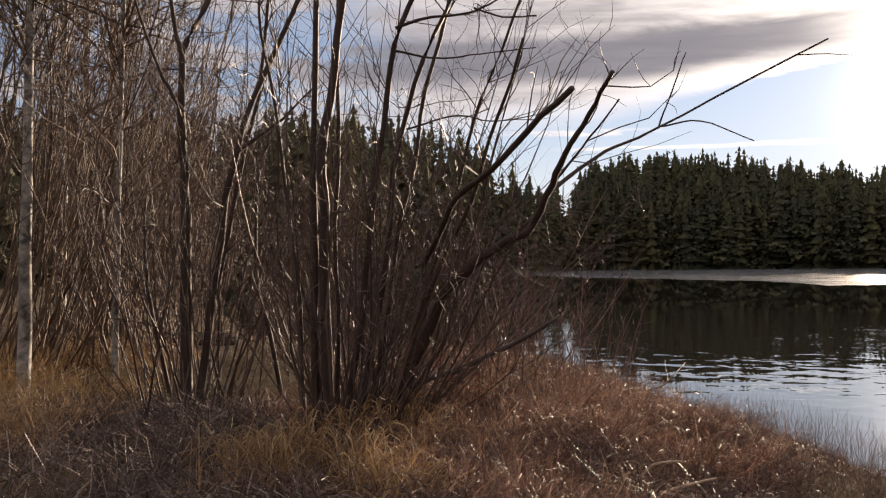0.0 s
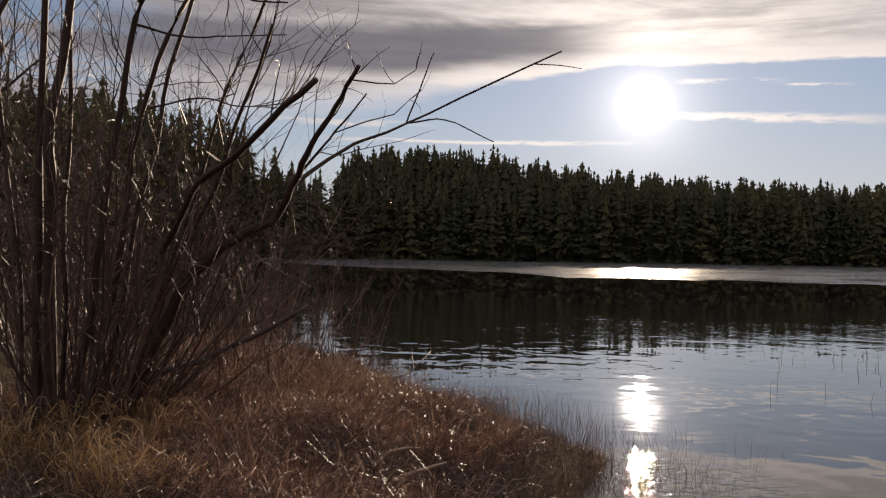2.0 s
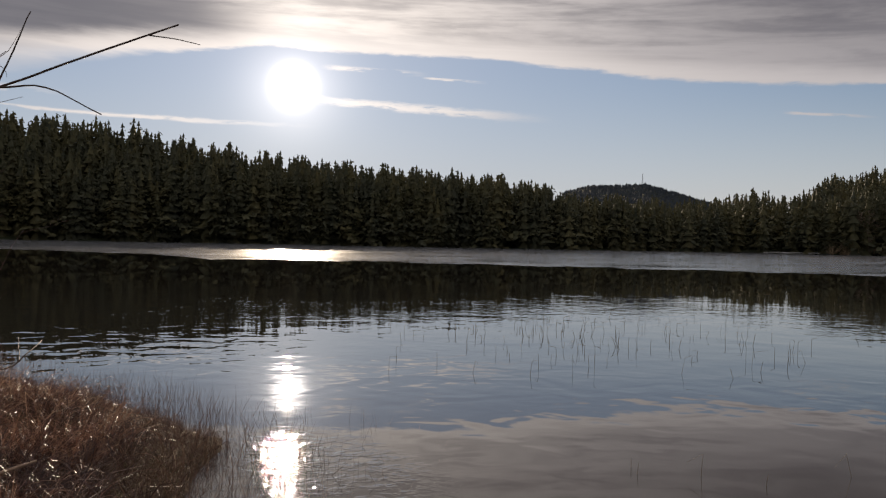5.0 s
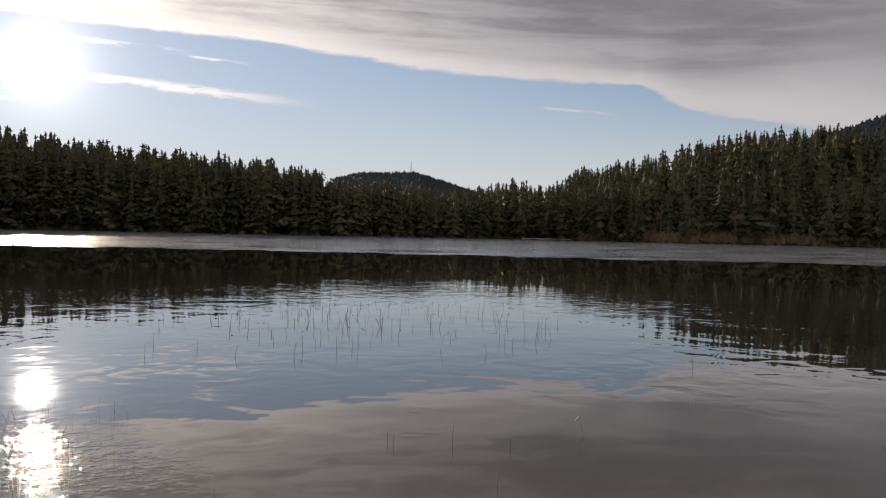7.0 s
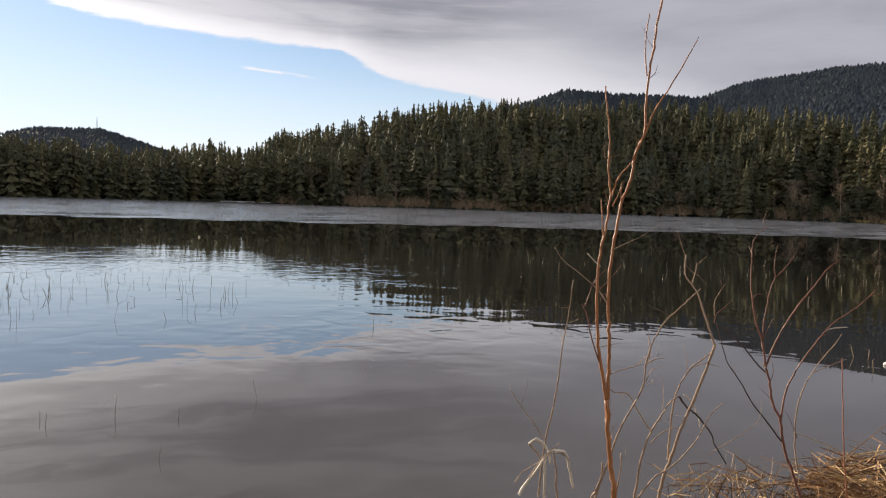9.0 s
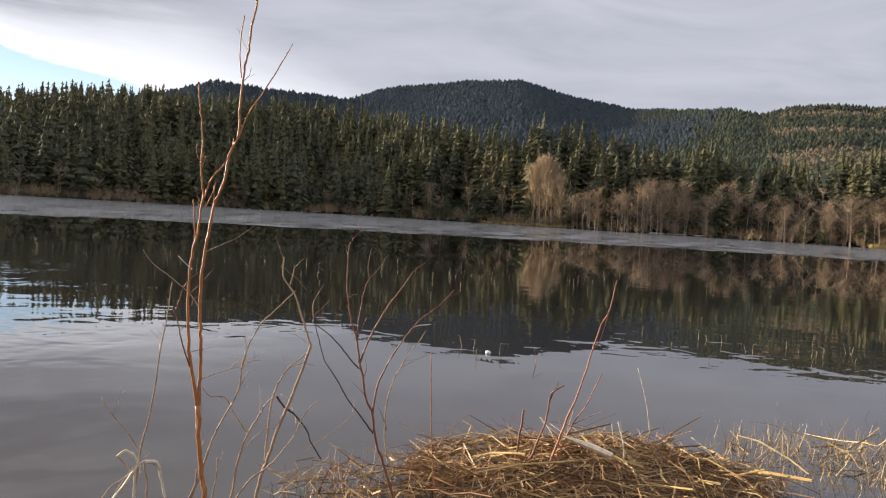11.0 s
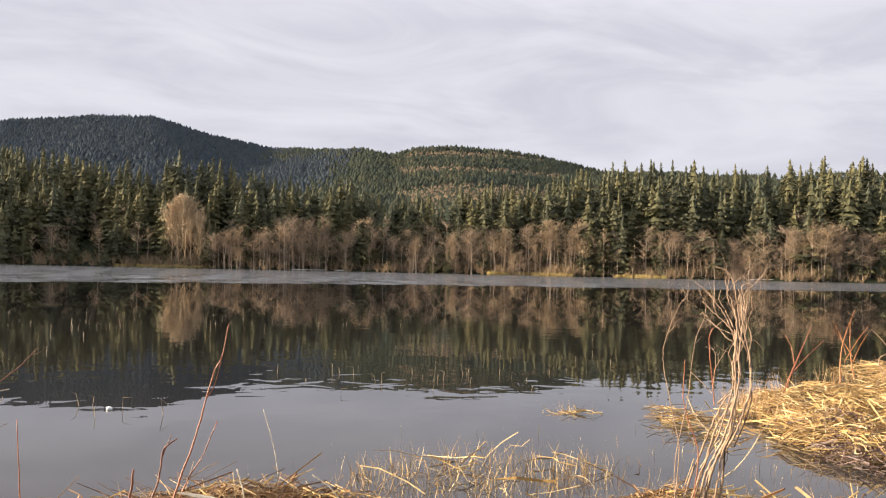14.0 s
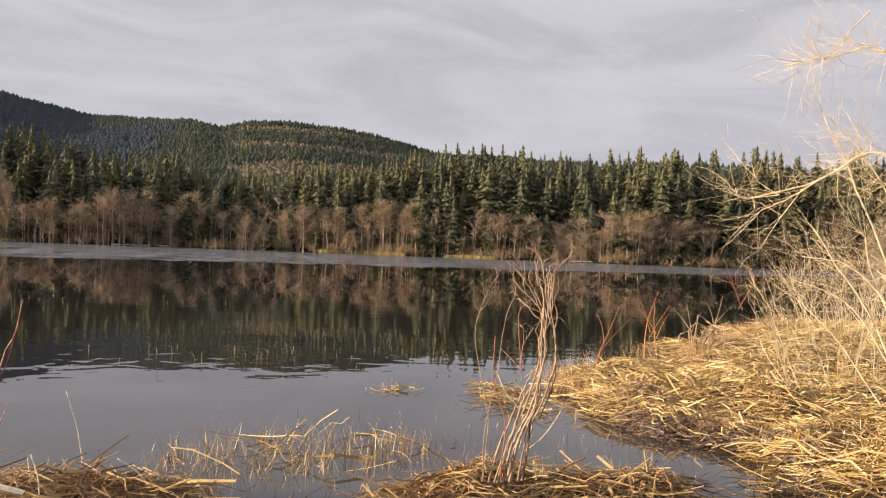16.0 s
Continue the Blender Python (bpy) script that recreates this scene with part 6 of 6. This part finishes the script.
stem(young_willow, 0.0066, 0.0024, (4.40, 1.20, 0.63), (4.41, 1.19, 0.76), (4.42, 1.16, 0.85), (4.43, 1.11, 0.95), (4.44, 1.06, 1.03), (4.46, 1.01, 1.10), (4.47, 0.93, 1.17), (4.49, 0.86, 1.25))
stem(young_willow, 0.0033, 0.0027, (4.45, 1.05, 1.05), (4.45, 1.02, 1.07), (4.47, 0.96, 1.08), mat="pale")
stem(young_willow, 0.0053, 0.0020, (4.43, 1.12, 0.41), (4.42, 1.14, 0.54), (4.42, 1.14, 0.68), (4.43, 1.12, 0.79), (4.44, 1.08, 0.88), (4.45, 1.04, 0.95), (4.46, 1.00, 1.01), (4.46, 0.98, 1.05), mat="dead")
stem(young_willow, 0.0027, 0.0013, (4.44, 1.08, 0.87), (4.45, 1.03, 0.90), (4.46, 0.96, 0.94), mat="dead")
stem(young_willow, 0.0053, 0.0027, (4.38, 1.27, 0.85), (4.37, 1.32, 0.90), (4.35, 1.37, 0.96), (4.33, 1.43, 1.02), (4.31, 1.49, 1.06), mat="willow")
stem(young_willow, 0.0053, 0.0027, (4.41, 1.19, 0.54), (4.39, 1.25, 0.62), (4.37, 1.32, 0.71), (4.35, 1.37, 0.80), (4.33, 1.43, 0.89), (4.32, 1.46, 0.98), (4.31, 1.48, 1.06), mat="willow")
stem(young_willow, 0.0033, 0.0016, (4.31, 1.49, 1.06), (4.31, 1.48, 1.10), (4.32, 1.45, 1.13), (4.33, 1.42, 1.17))
stem(young_willow, 0.0033, 0.0016, (4.31, 1.49, 1.09), (4.31, 1.49, 1.16), (4.32, 1.45, 1.24), mat="dead")
stem(young_willow, 0.0027, 0.0013, (4.38, 1.29, 0.99), (4.38, 1.27, 1.05), (4.39, 1.25, 1.10))
stem(young_willow, 0.0027, 0.0013, (4.36, 1.34, 1.18), (4.37, 1.32, 1.20), (4.37, 1.30, 1.20))
stem(young_willow, 0.0027, 0.0013, (4.39, 1.26, 0.79), (4.39, 1.24, 0.85), (4.39, 1.25, 0.91))
stem(young_willow, 0.0033, 0.0020, (4.42, 1.13, 0.57), (4.42, 1.15, 0.61), (4.42, 1.16, 0.64))
osier = shrub("osier_shrub", (5.48, 0.65, 0.05), "red osier shoots rising out of the straw heap", "red", slim=0.8)
stem(osier, 0.0115, 0.0033, (5.49, 0.55, -0.10), (5.50, 0.47, 0.10), (5.50, 0.40, 0.30), (5.51, 0.35, 0.47), (5.51, 0.29, 0.64), (5.51, 0.24, 0.84), (5.51, 0.20, 1.00), (5.51, 0.15, 1.13), (5.51, 0.12, 1.29))
stem(osier, 0.0049, 0.0025, (5.51, 0.23, 0.88), (5.51, 0.19, 0.95), (5.51, 0.15, 1.12))
stem(osier, 0.0098, 0.0033, (5.49, 0.50, -0.09), (5.50, 0.45, 0.10), (5.50, 0.39, 0.24), (5.51, 0.33, 0.41), (5.51, 0.24, 0.57), (5.51, 0.17, 0.75))
stem(osier, 0.0049, 0.0020, (5.51, 0.31, 0.44), (5.51, 0.23, 0.49), (5.51, 0.15, 0.53), mat="dead")
stem(osier, 0.0115, 0.0049, (5.48, 0.63, -0.10), (5.49, 0.58, 0.05), (5.49, 0.53, 0.26), (5.50, 0.47, 0.44), (5.50, 0.45, 0.60), (5.50, 0.38, 0.66), mat="darkred")
stem(osier, 0.0049, 0.0025, (5.50, 0.46, 0.55), (5.50, 0.43, 0.63), (5.50, 0.41, 0.68), mat="darkred")
stem(osier, 0.0115, 0.0082, (5.48, 0.65, -0.11), (5.48, 0.64, 0.01), (5.48, 0.63, 0.18), (5.48, 0.62, 0.33), (5.48, 0.60, 0.50), mat="darkred")
stem(osier, 0.0053, 0.0030, (5.02, 0.99, -0.00), (5.01, 1.03, 0.32), (5.01, 1.05, 0.57), (5.01, 1.07, 0.86))
bent = shrub("bent_reed", (3.69, 1.98, 0.0), "dry pale reeds with folded tops", "pale", "reed")
stem(bent, 0.0073, 0.0049, (3.62, 2.08, 0.31), (3.64, 2.06, 0.36), (3.66, 2.02, 0.42), (3.68, 1.99, 0.48), (3.70, 1.97, 0.51), (3.72, 1.93, 0.50), (3.73, 1.91, 0.48))
stem(bent, 0.0085, 0.0073, (3.69, 1.95, 0.51), (3.71, 1.92, 0.51), (3.72, 1.90, 0.48))
stem(bent, 0.0061, 0.0049, (3.73, 1.91, 0.48), (3.74, 1.90, 0.42), (3.74, 1.88, 0.35))
stem(bent, 0.0061, 0.0049, (3.68, 1.99, 0.30), (3.68, 1.99, 0.36), (3.68, 1.99, 0.43), (3.68, 1.99, 0.49))
stem(bent, 0.0073, 0.0061, (3.70, 2.01, 0.53), (3.68, 2.03, 0.55), (3.67, 2.04, 0.55), (3.66, 2.06, 0.53))
stem(bent, 0.0049, 0.0037, (3.66, 2.06, 0.53), (3.68, 2.03, 0.49), (3.69, 2.01, 0.45), mat="dead")
stem(bent, 0.0049, 0.0037, (3.70, 2.01, 0.53), (3.71, 1.99, 0.49), (3.71, 1.98, 0.45))
stem(bent, 0.0049, 0.0036, (3.71, 1.94, 0.30), (3.71, 1.95, 0.36), (3.71, 1.95, 0.42), (3.70, 1.96, 0.48), (3.70, 1.96, 0.50), mat="dead")
stem(bent, 0.0036, 0.0018, (3.61, 2.03, 0.40), (3.64, 1.98, 0.49), (3.67, 1.92, 0.56), mat="dead")
stem(bent, 0.0031, 0.0019, (3.70, 2.15, 0.33), (3.72, 2.12, 0.38), (3.76, 2.06, 0.43), mat="dead")
sprays(dead_stems, 26, 0.14, 0.0016, "dead", 0.3, 0.3, fine=1)
sprays(young_willow, 20, 0.09, 0.0014, "darkred", 0.5, 0.35, fine=0)
sprays(shoots, 18, 0.10, 0.0014, "orange", 0.5, 0.3, fine=1)
lone = shrub("lone_reed", (7.41, -0.2, -0.05), "single thin pale reed leaning over the water", "pale", "reed")
stem(lone, 0.005, 0.002, (7.41, -0.21, -0.1), (7.41, -0.16, 0.2), (7.41, -0.07, 0.5))
stem(osier, 0.006, 0.005, (5.61, 0.01, 0.16), (5.61, 0.02, 0.32), (5.61, 0.06, 0.46), mat="pale")
stem(osier, 0.006, 0.004, (5.87, -0.61, 0.10), (5.88, -0.50, 0.26), (5.89, -0.38, 0.35), mat="pale")

dead_shrub = shrub("dead_shrub", (4.69, -2.37, 0.12), "twisted bundle of pale dead shrub stems", "dead", slim=0.6)
stem(dead_shrub, 0.0137, 0.0061, (4.71, -2.33, 0.39), (4.65, -2.33, 0.57), (4.63, -2.36, 0.69), (4.60, -2.41, 0.81), (4.59, -2.42, 0.95), (4.57, -2.43, 1.04), (4.58, -2.41, 1.15), (4.57, -2.42, 1.24), (4.56, -2.42, 1.35), (4.57, -2.41, 1.44), (4.57, -2.39, 1.50))
stem(dead_shrub, 0.0123, 0.0046, (4.68, -2.39, 0.40), (4.65, -2.40, 0.56), (4.64, -2.41, 0.70), (4.61, -2.46, 0.83), (4.59, -2.48, 0.92), (4.57, -2.50, 1.01), (4.57, -2.51, 1.12), (4.57, -2.49, 1.24), (4.58, -2.47, 1.35), (4.57, -2.48, 1.47), (4.56, -2.48, 1.53))
stem(dead_shrub, 0.0121, 0.0045, (4.73, -2.30, 0.39), (4.64, -2.29, 0.57), (4.62, -2.32, 0.67), (4.59, -2.37, 0.79), (4.57, -2.40, 0.91), (4.56, -2.42, 1.01), (4.55, -2.43, 1.11), (4.55, -2.43, 1.24), (4.54, -2.44, 1.38), (4.55, -2.43, 1.50), (4.55, -2.42, 1.55))
stem(dead_shrub, 0.0110, 0.0047, (4.72, -2.32, 0.39), (4.78, -2.38, 0.50), (4.77, -2.41, 0.60), (4.74, -2.47, 0.72), (4.71, -2.52, 0.84), (4.69, -2.55, 0.95), (4.68, -2.57, 1.02), (4.69, -2.57, 1.17), (4.71, -2.54, 1.28), (4.72, -2.53, 1.40), (4.71, -2.55, 1.52), (4.69, -2.59, 1.57), (4.67, -2.63, 1.62))
stem(dead_shrub, 0.0109, 0.0047, (4.76, -2.23, 0.38), (4.79, -2.29, 0.53), (4.76, -2.34, 0.69), (4.74, -2.38, 0.81), (4.71, -2.42, 0.93), (4.68, -2.47, 1.02), (4.66, -2.50, 1.08), (4.67, -2.47, 1.17), (4.67, -2.47, 1.26), (4.69, -2.43, 1.30), (4.71, -2.40, 1.34), (4.73, -2.36, 1.38))
stem(dead_shrub, 0.0108, 0.0046, (4.74, -2.27, 0.38), (4.73, -2.31, 0.53), (4.71, -2.34, 0.65), (4.69, -2.37, 0.79), (4.67, -2.41, 0.89), (4.64, -2.46, 1.00), (4.62, -2.48, 1.12), (4.63, -2.46, 1.23), (4.64, -2.45, 1.32), (4.66, -2.40, 1.38), (4.68, -2.36, 1.42), (4.71, -2.31, 1.48))
stem(dead_shrub, 0.0091, 0.0046, (4.69, -2.37, 0.40), (4.62, -2.36, 0.57), (4.61, -2.38, 0.72), (4.58, -2.42, 0.85), (4.57, -2.42, 1.01), (4.57, -2.42, 1.15), (4.57, -2.42, 1.30), (4.56, -2.43, 1.41), (4.56, -2.41, 1.52), (4.56, -2.40, 1.58), (4.58, -2.37, 1.64), (4.60, -2.32, 1.66))
stem(dead_shrub, 0.0091, 0.0038, (4.75, -2.26, 0.38), (4.68, -2.27, 0.53), (4.66, -2.32, 0.68), (4.64, -2.37, 0.80), (4.62, -2.41, 0.95), (4.61, -2.43, 1.06), (4.61, -2.44, 1.18), (4.60, -2.48, 1.26), (4.59, -2.49, 1.38), (4.60, -2.48, 1.50), (4.62, -2.47, 1.58))
stem(dead_shrub, 0.0078, 0.0031, (4.68, -2.51, 1.11), (4.70, -2.50, 1.29), (4.72, -2.48, 1.37), (4.74, -2.45, 1.44), (4.76, -2.43, 1.49), (4.76, -2.44, 1.54))
stem(dead_shrub, 0.0078, 0.0031, (4.69, -2.50, 1.17), (4.69, -2.48, 1.29), (4.71, -2.44, 1.40), (4.72, -2.40, 1.46), (4.74, -2.36, 1.52), (4.76, -2.29, 1.58))
stem(dead_shrub, 0.0061, 0.0031, (4.60, -2.46, 1.29), (4.61, -2.44, 1.41), (4.63, -2.41, 1.49), (4.64, -2.41, 1.55), (4.64, -2.42, 1.61))
stem(dead_shrub, 0.0062, 0.0031, (4.66, -2.51, 1.32), (4.67, -2.52, 1.44), (4.68, -2.51, 1.52), (4.69, -2.53, 1.57), (4.67, -2.58, 1.57))
stem(dead_shrub, 0.0063, 0.0031, (4.68, -2.55, 1.17), (4.66, -2.56, 1.29), (4.66, -2.54, 1.38), (4.64, -2.55, 1.44), (4.63, -2.54, 1.51))
stem(dead_shrub, 0.0062, 0.0023, (4.66, -2.46, 1.58), (4.65, -2.50, 1.61), (4.65, -2.53, 1.62))
stem(dead_shrub, 0.0062, 0.0023, (4.66, -2.43, 1.54), (4.66, -2.41, 1.58), (4.64, -2.41, 1.62), (4.63, -2.42, 1.62))
stem(dead_shrub, 0.0062, 0.0031, (4.64, -2.45, 1.03), (4.63, -2.44, 1.12), (4.63, -2.43, 1.18), (4.62, -2.41, 1.22), (4.60, -2.43, 1.28))
stem(dead_shrub, 0.0047, 0.0024, (4.69, -2.55, 1.27), (4.68, -2.59, 1.28), (4.67, -2.62, 1.25), (4.67, -2.64, 1.22))
stem(dead_shrub, 0.0077, 0.0039, (4.69, -2.39, 0.95), (4.65, -2.43, 1.01), (4.62, -2.46, 1.06))
stem(dead_shrub, 0.0063, 0.0031, (4.83, -2.29, 0.97), (4.81, -2.33, 0.87), (4.78, -2.38, 0.80), (4.77, -2.41, 0.76), mat="gold")
stem(dead_shrub, 0.0063, 0.0031, (4.78, -2.37, 0.95), (4.76, -2.42, 0.86), (4.77, -2.43, 0.74), (4.78, -2.43, 0.65), mat="gold")
stem(dead_shrub, 0.0054, 0.0023, (4.78, -2.21, 0.38), (4.78, -2.20, 0.54), (4.77, -2.21, 0.72), (4.76, -2.24, 0.87), (4.75, -2.26, 1.01), (4.74, -2.27, 1.16), (4.73, -2.29, 1.30), (4.71, -2.32, 1.39), (4.71, -2.33, 1.45))
stem(dead_shrub, 0.0054, 0.0023, (4.78, -2.20, 0.38), (4.79, -2.22, 0.54), (4.79, -2.23, 0.71), (4.80, -2.20, 0.86), (4.81, -2.17, 1.01), (4.82, -2.15, 1.12), (4.82, -2.15, 1.24), (4.80, -2.18, 1.36), (4.78, -2.22, 1.46), (4.77, -2.25, 1.49))
stem(dead_shrub, 0.0061, 0.0038, (4.73, -2.29, 0.39), (4.67, -2.26, 0.53), (4.66, -2.27, 0.71), (4.68, -2.23, 0.85), (4.69, -2.20, 0.97), (4.69, -2.20, 1.08), (4.68, -2.20, 1.18), mat="red")
stem(dead_shrub, 0.0055, 0.0039, (4.74, -2.40, 0.93), (4.74, -2.39, 1.04), (4.73, -2.37, 1.16), (4.73, -2.36, 1.28), (4.71, -2.37, 1.34), mat="red")
stem(dead_shrub, 0.0045, 0.0030, (4.61, -2.32, 1.03), (4.62, -2.33, 1.10), (4.62, -2.34, 1.15), mat="orange")
stem(dead_shrub, 0.0046, 0.0023, (4.66, -2.34, 1.01), (4.69, -2.29, 1.07), (4.71, -2.25, 1.11), mat="dead")
stem(dead_shrub, 0.0063, 0.0039, (4.77, -2.42, 0.52), (4.72, -2.51, 0.60), (4.67, -2.58, 0.72), (4.64, -2.62, 0.82), (4.60, -2.68, 0.89), mat="gold")
stem(dead_shrub, 0.0047, 0.0024, (4.81, -2.36, 0.59), (4.76, -2.41, 0.71), (4.71, -2.47, 0.81), mat="gold")
stem(dead_shrub, 0.0077, 0.0046, (4.68, -2.40, 0.40), (4.66, -2.40, 0.51), (4.64, -2.40, 0.63), (4.62, -2.40, 0.74), mat="willow")
stem(dead_shrub, 0.0078, 0.0047, (4.66, -2.47, 0.73), (4.64, -2.51, 0.85), (4.61, -2.53, 0.96), (4.60, -2.53, 1.03), mat="willow")
stem(dead_shrub, 0.0046, 0.0023, (4.67, -2.35, 1.45), (4.68, -2.36, 1.52), (4.69, -2.36, 1.59))
stem(dead_shrub, 0.0046, 0.0023, (4.68, -2.32, 1.40), (4.69, -2.30, 1.42), (4.70, -2.29, 1.41))
sprays(dead_shrub, 60, 0.16, 0.0022, "dead", 0.6, 0.6, fine=1)
for A, B, c in (((11.4, -8.0, 0.1), (11.5, -8.3, 1.15), "orange"), ((10.6, -6.6, 0.1), (10.9, -7.2, 0.95), "red"), ((11.9, -8.6, 0.1), (12.0, -8.6, 0.95), "orange"), ((21.0, -18.4, 0.2), (21.4, -18.0, 1.7), "red"), ((21.4, -18.6, 0.2), (21.2, -19.3, 1.5), "orange"), ((13.0, -10.5, 0.2), (13.1, -10.9, 1.0), "dead"), ((12.4, -9.7, 0.15), (12.6, -9.7, 0.9), "dead")):
    t = shrub("bank_shoot", A, "thin bare shoot standing in the straw bank", c, "shrub", "shoots on the straw bank")
    A, B = np.array(A), np.array(B)
    stem(t, 0.012, 0.004, A, A * 0.5 + B * 0.5 + srng.normal(0, 0.03, 3), B)
    stem(t, 0.007, 0.003, A * 0.6 + B * 0.4, A * 0.35 + B * 0.65 + np.array([0.05, 0.12, 0.02]), A * 0.2 + B * 0.8 + np.array([0.08, 0.25, 0.05]))
    stem(t, 0.006, 0.003, A * 0.7 + B * 0.3, A * 0.45 + B * 0.55 - np.array([0.05, 0.08, 0.0]), A * 0.2 + B * 0.8 - np.array([0.1, 0.2, 0.0]))

right_willow = shrub("willow_shrub", (5.67, -6.72, 0.3), "sunlit pale leafless willow leaning over the straw bank", "gold", slim=0.42)
stem(right_willow, 0.0391, 0.0112, (5.79, -6.88, 0.45), (5.94, -6.76, 1.21), (6.09, -6.63, 1.79), (6.35, -6.40, 2.64), (6.49, -6.27, 3.06))
stem(right_willow, 0.0525, 0.0131, (5.42, -6.53, 0.61), (5.52, -6.46, 1.98), (5.78, -6.24, 2.58), (6.13, -5.92, 2.35), (6.50, -5.53, 2.19))
stem(right_willow, 0.0184, 0.0053, (6.13, -5.92, 2.35), (6.28, -5.77, 2.20), (6.44, -5.61, 2.09), (6.48, -5.56, 2.02))
stem(right_willow, 0.0105, 0.0053, (6.22, -5.83, 2.27), (6.37, -5.68, 1.95), (6.44, -5.60, 1.75))
stem(right_willow, 0.0105, 0.0053, (6.35, -5.70, 2.22), (6.47, -5.57, 2.34), (6.51, -5.53, 2.49))
stem(right_willow, 0.0105, 0.0053, (6.35, -5.70, 2.22), (6.56, -5.46, 2.19), (6.58, -5.44, 2.29))
stem(right_willow, 0.0436, 0.0082, (5.61, -6.77, 0.67), (5.69, -6.70, 2.94), (6.00, -6.45, 3.49), (6.26, -6.21, 3.47), (6.54, -5.93, 3.41))
stem(right_willow, 0.0163, 0.0054, (6.07, -6.38, 3.85), (6.20, -6.27, 3.66), (6.30, -6.18, 3.47), (6.53, -5.95, 3.46))
stem(right_willow, 0.0254, 0.0085, (5.85, -6.96, 0.58), (6.11, -6.75, 1.29), (6.36, -6.53, 1.63), (6.63, -6.27, 1.70))
stem(right_willow, 0.0260, 0.0116, (6.11, -7.00, 0.48), (6.34, -6.81, 1.18), (6.56, -6.61, 1.63), (6.71, -6.47, 1.97))
stem(right_willow, 0.0177, 0.0089, (6.32, -7.10, 0.66), (6.54, -6.90, 1.16), (6.73, -6.73, 1.36), (6.98, -6.49, 1.48))
stem(right_willow, 0.0207, 0.0118, (6.25, -7.15, 0.87), (6.48, -6.96, 1.59), (6.52, -6.92, 1.90), (6.58, -6.87, 1.96))
stem(right_willow, 0.0181, 0.0091, (6.51, -7.20, 0.30), (6.82, -6.92, 0.92), (7.04, -6.71, 1.23), (7.14, -6.61, 1.50))
stem(right_willow, 0.0592, 0.0323, (5.48, -6.74, 0.64), (5.55, -6.69, 3.39), (5.69, -6.57, 4.16))
stem(right_willow, 0.0276, 0.0083, (5.67, -6.85, 0.66), (5.89, -6.67, 1.89), (6.09, -6.50, 2.48), (6.25, -6.36, 2.78))
sprays(right_willow, 540, 0.6, 0.0020, "gold", 0.1, 0.2, fine=3)
for at, count in (((13.3, -14.2, 0.3), 34), ((15.5, -17.5, 0.3), 34), ((10.8, -11.6, 0.35), 18), ((7.2, -7.9, 0.3), 30), ((8.6, -9.2, 0.3), 26)):
    t = shrub("osier_shrub", at, "golden leafless osier thicket on the straw bank", "gold", "shrub", "osiers on the straw bank")
    wands(t, count, 1.0, (0.4, 1.5), 0.35, 0.006, "gold")
    sprays(t, count * 3, 0.6, 0.004, "gold", 0.4)
# pale broken sticks on the left bank
for A, B in (((-0.87, 6.0, 0.32), (-0.72, 5.75, 0.2)), ((-0.75, 5.9, 0.26), (-0.45, 6.1, 0.34)), ((-2.4, 5.6, 0.3), (-2.25, 5.75, 0.36)), ((-0.6, 5.7, 0.24), (-0.3, 5.95, 0.3))):
    A, B = np.array(A), np.array(B)
    V, F = tubes(curves(A[None], B[None], srng.normal(0, 0.03, (1, 3)), 6, srng, 0.02), np.array([[0.012, 0.011, 0.011, 0.01, 0.009, 0.006]]), 6)
    tagged(mesh_object("dead_stick", V, F, M_DEAD), "pale broken stick lying in dark grass", "stick", "pale sticks")
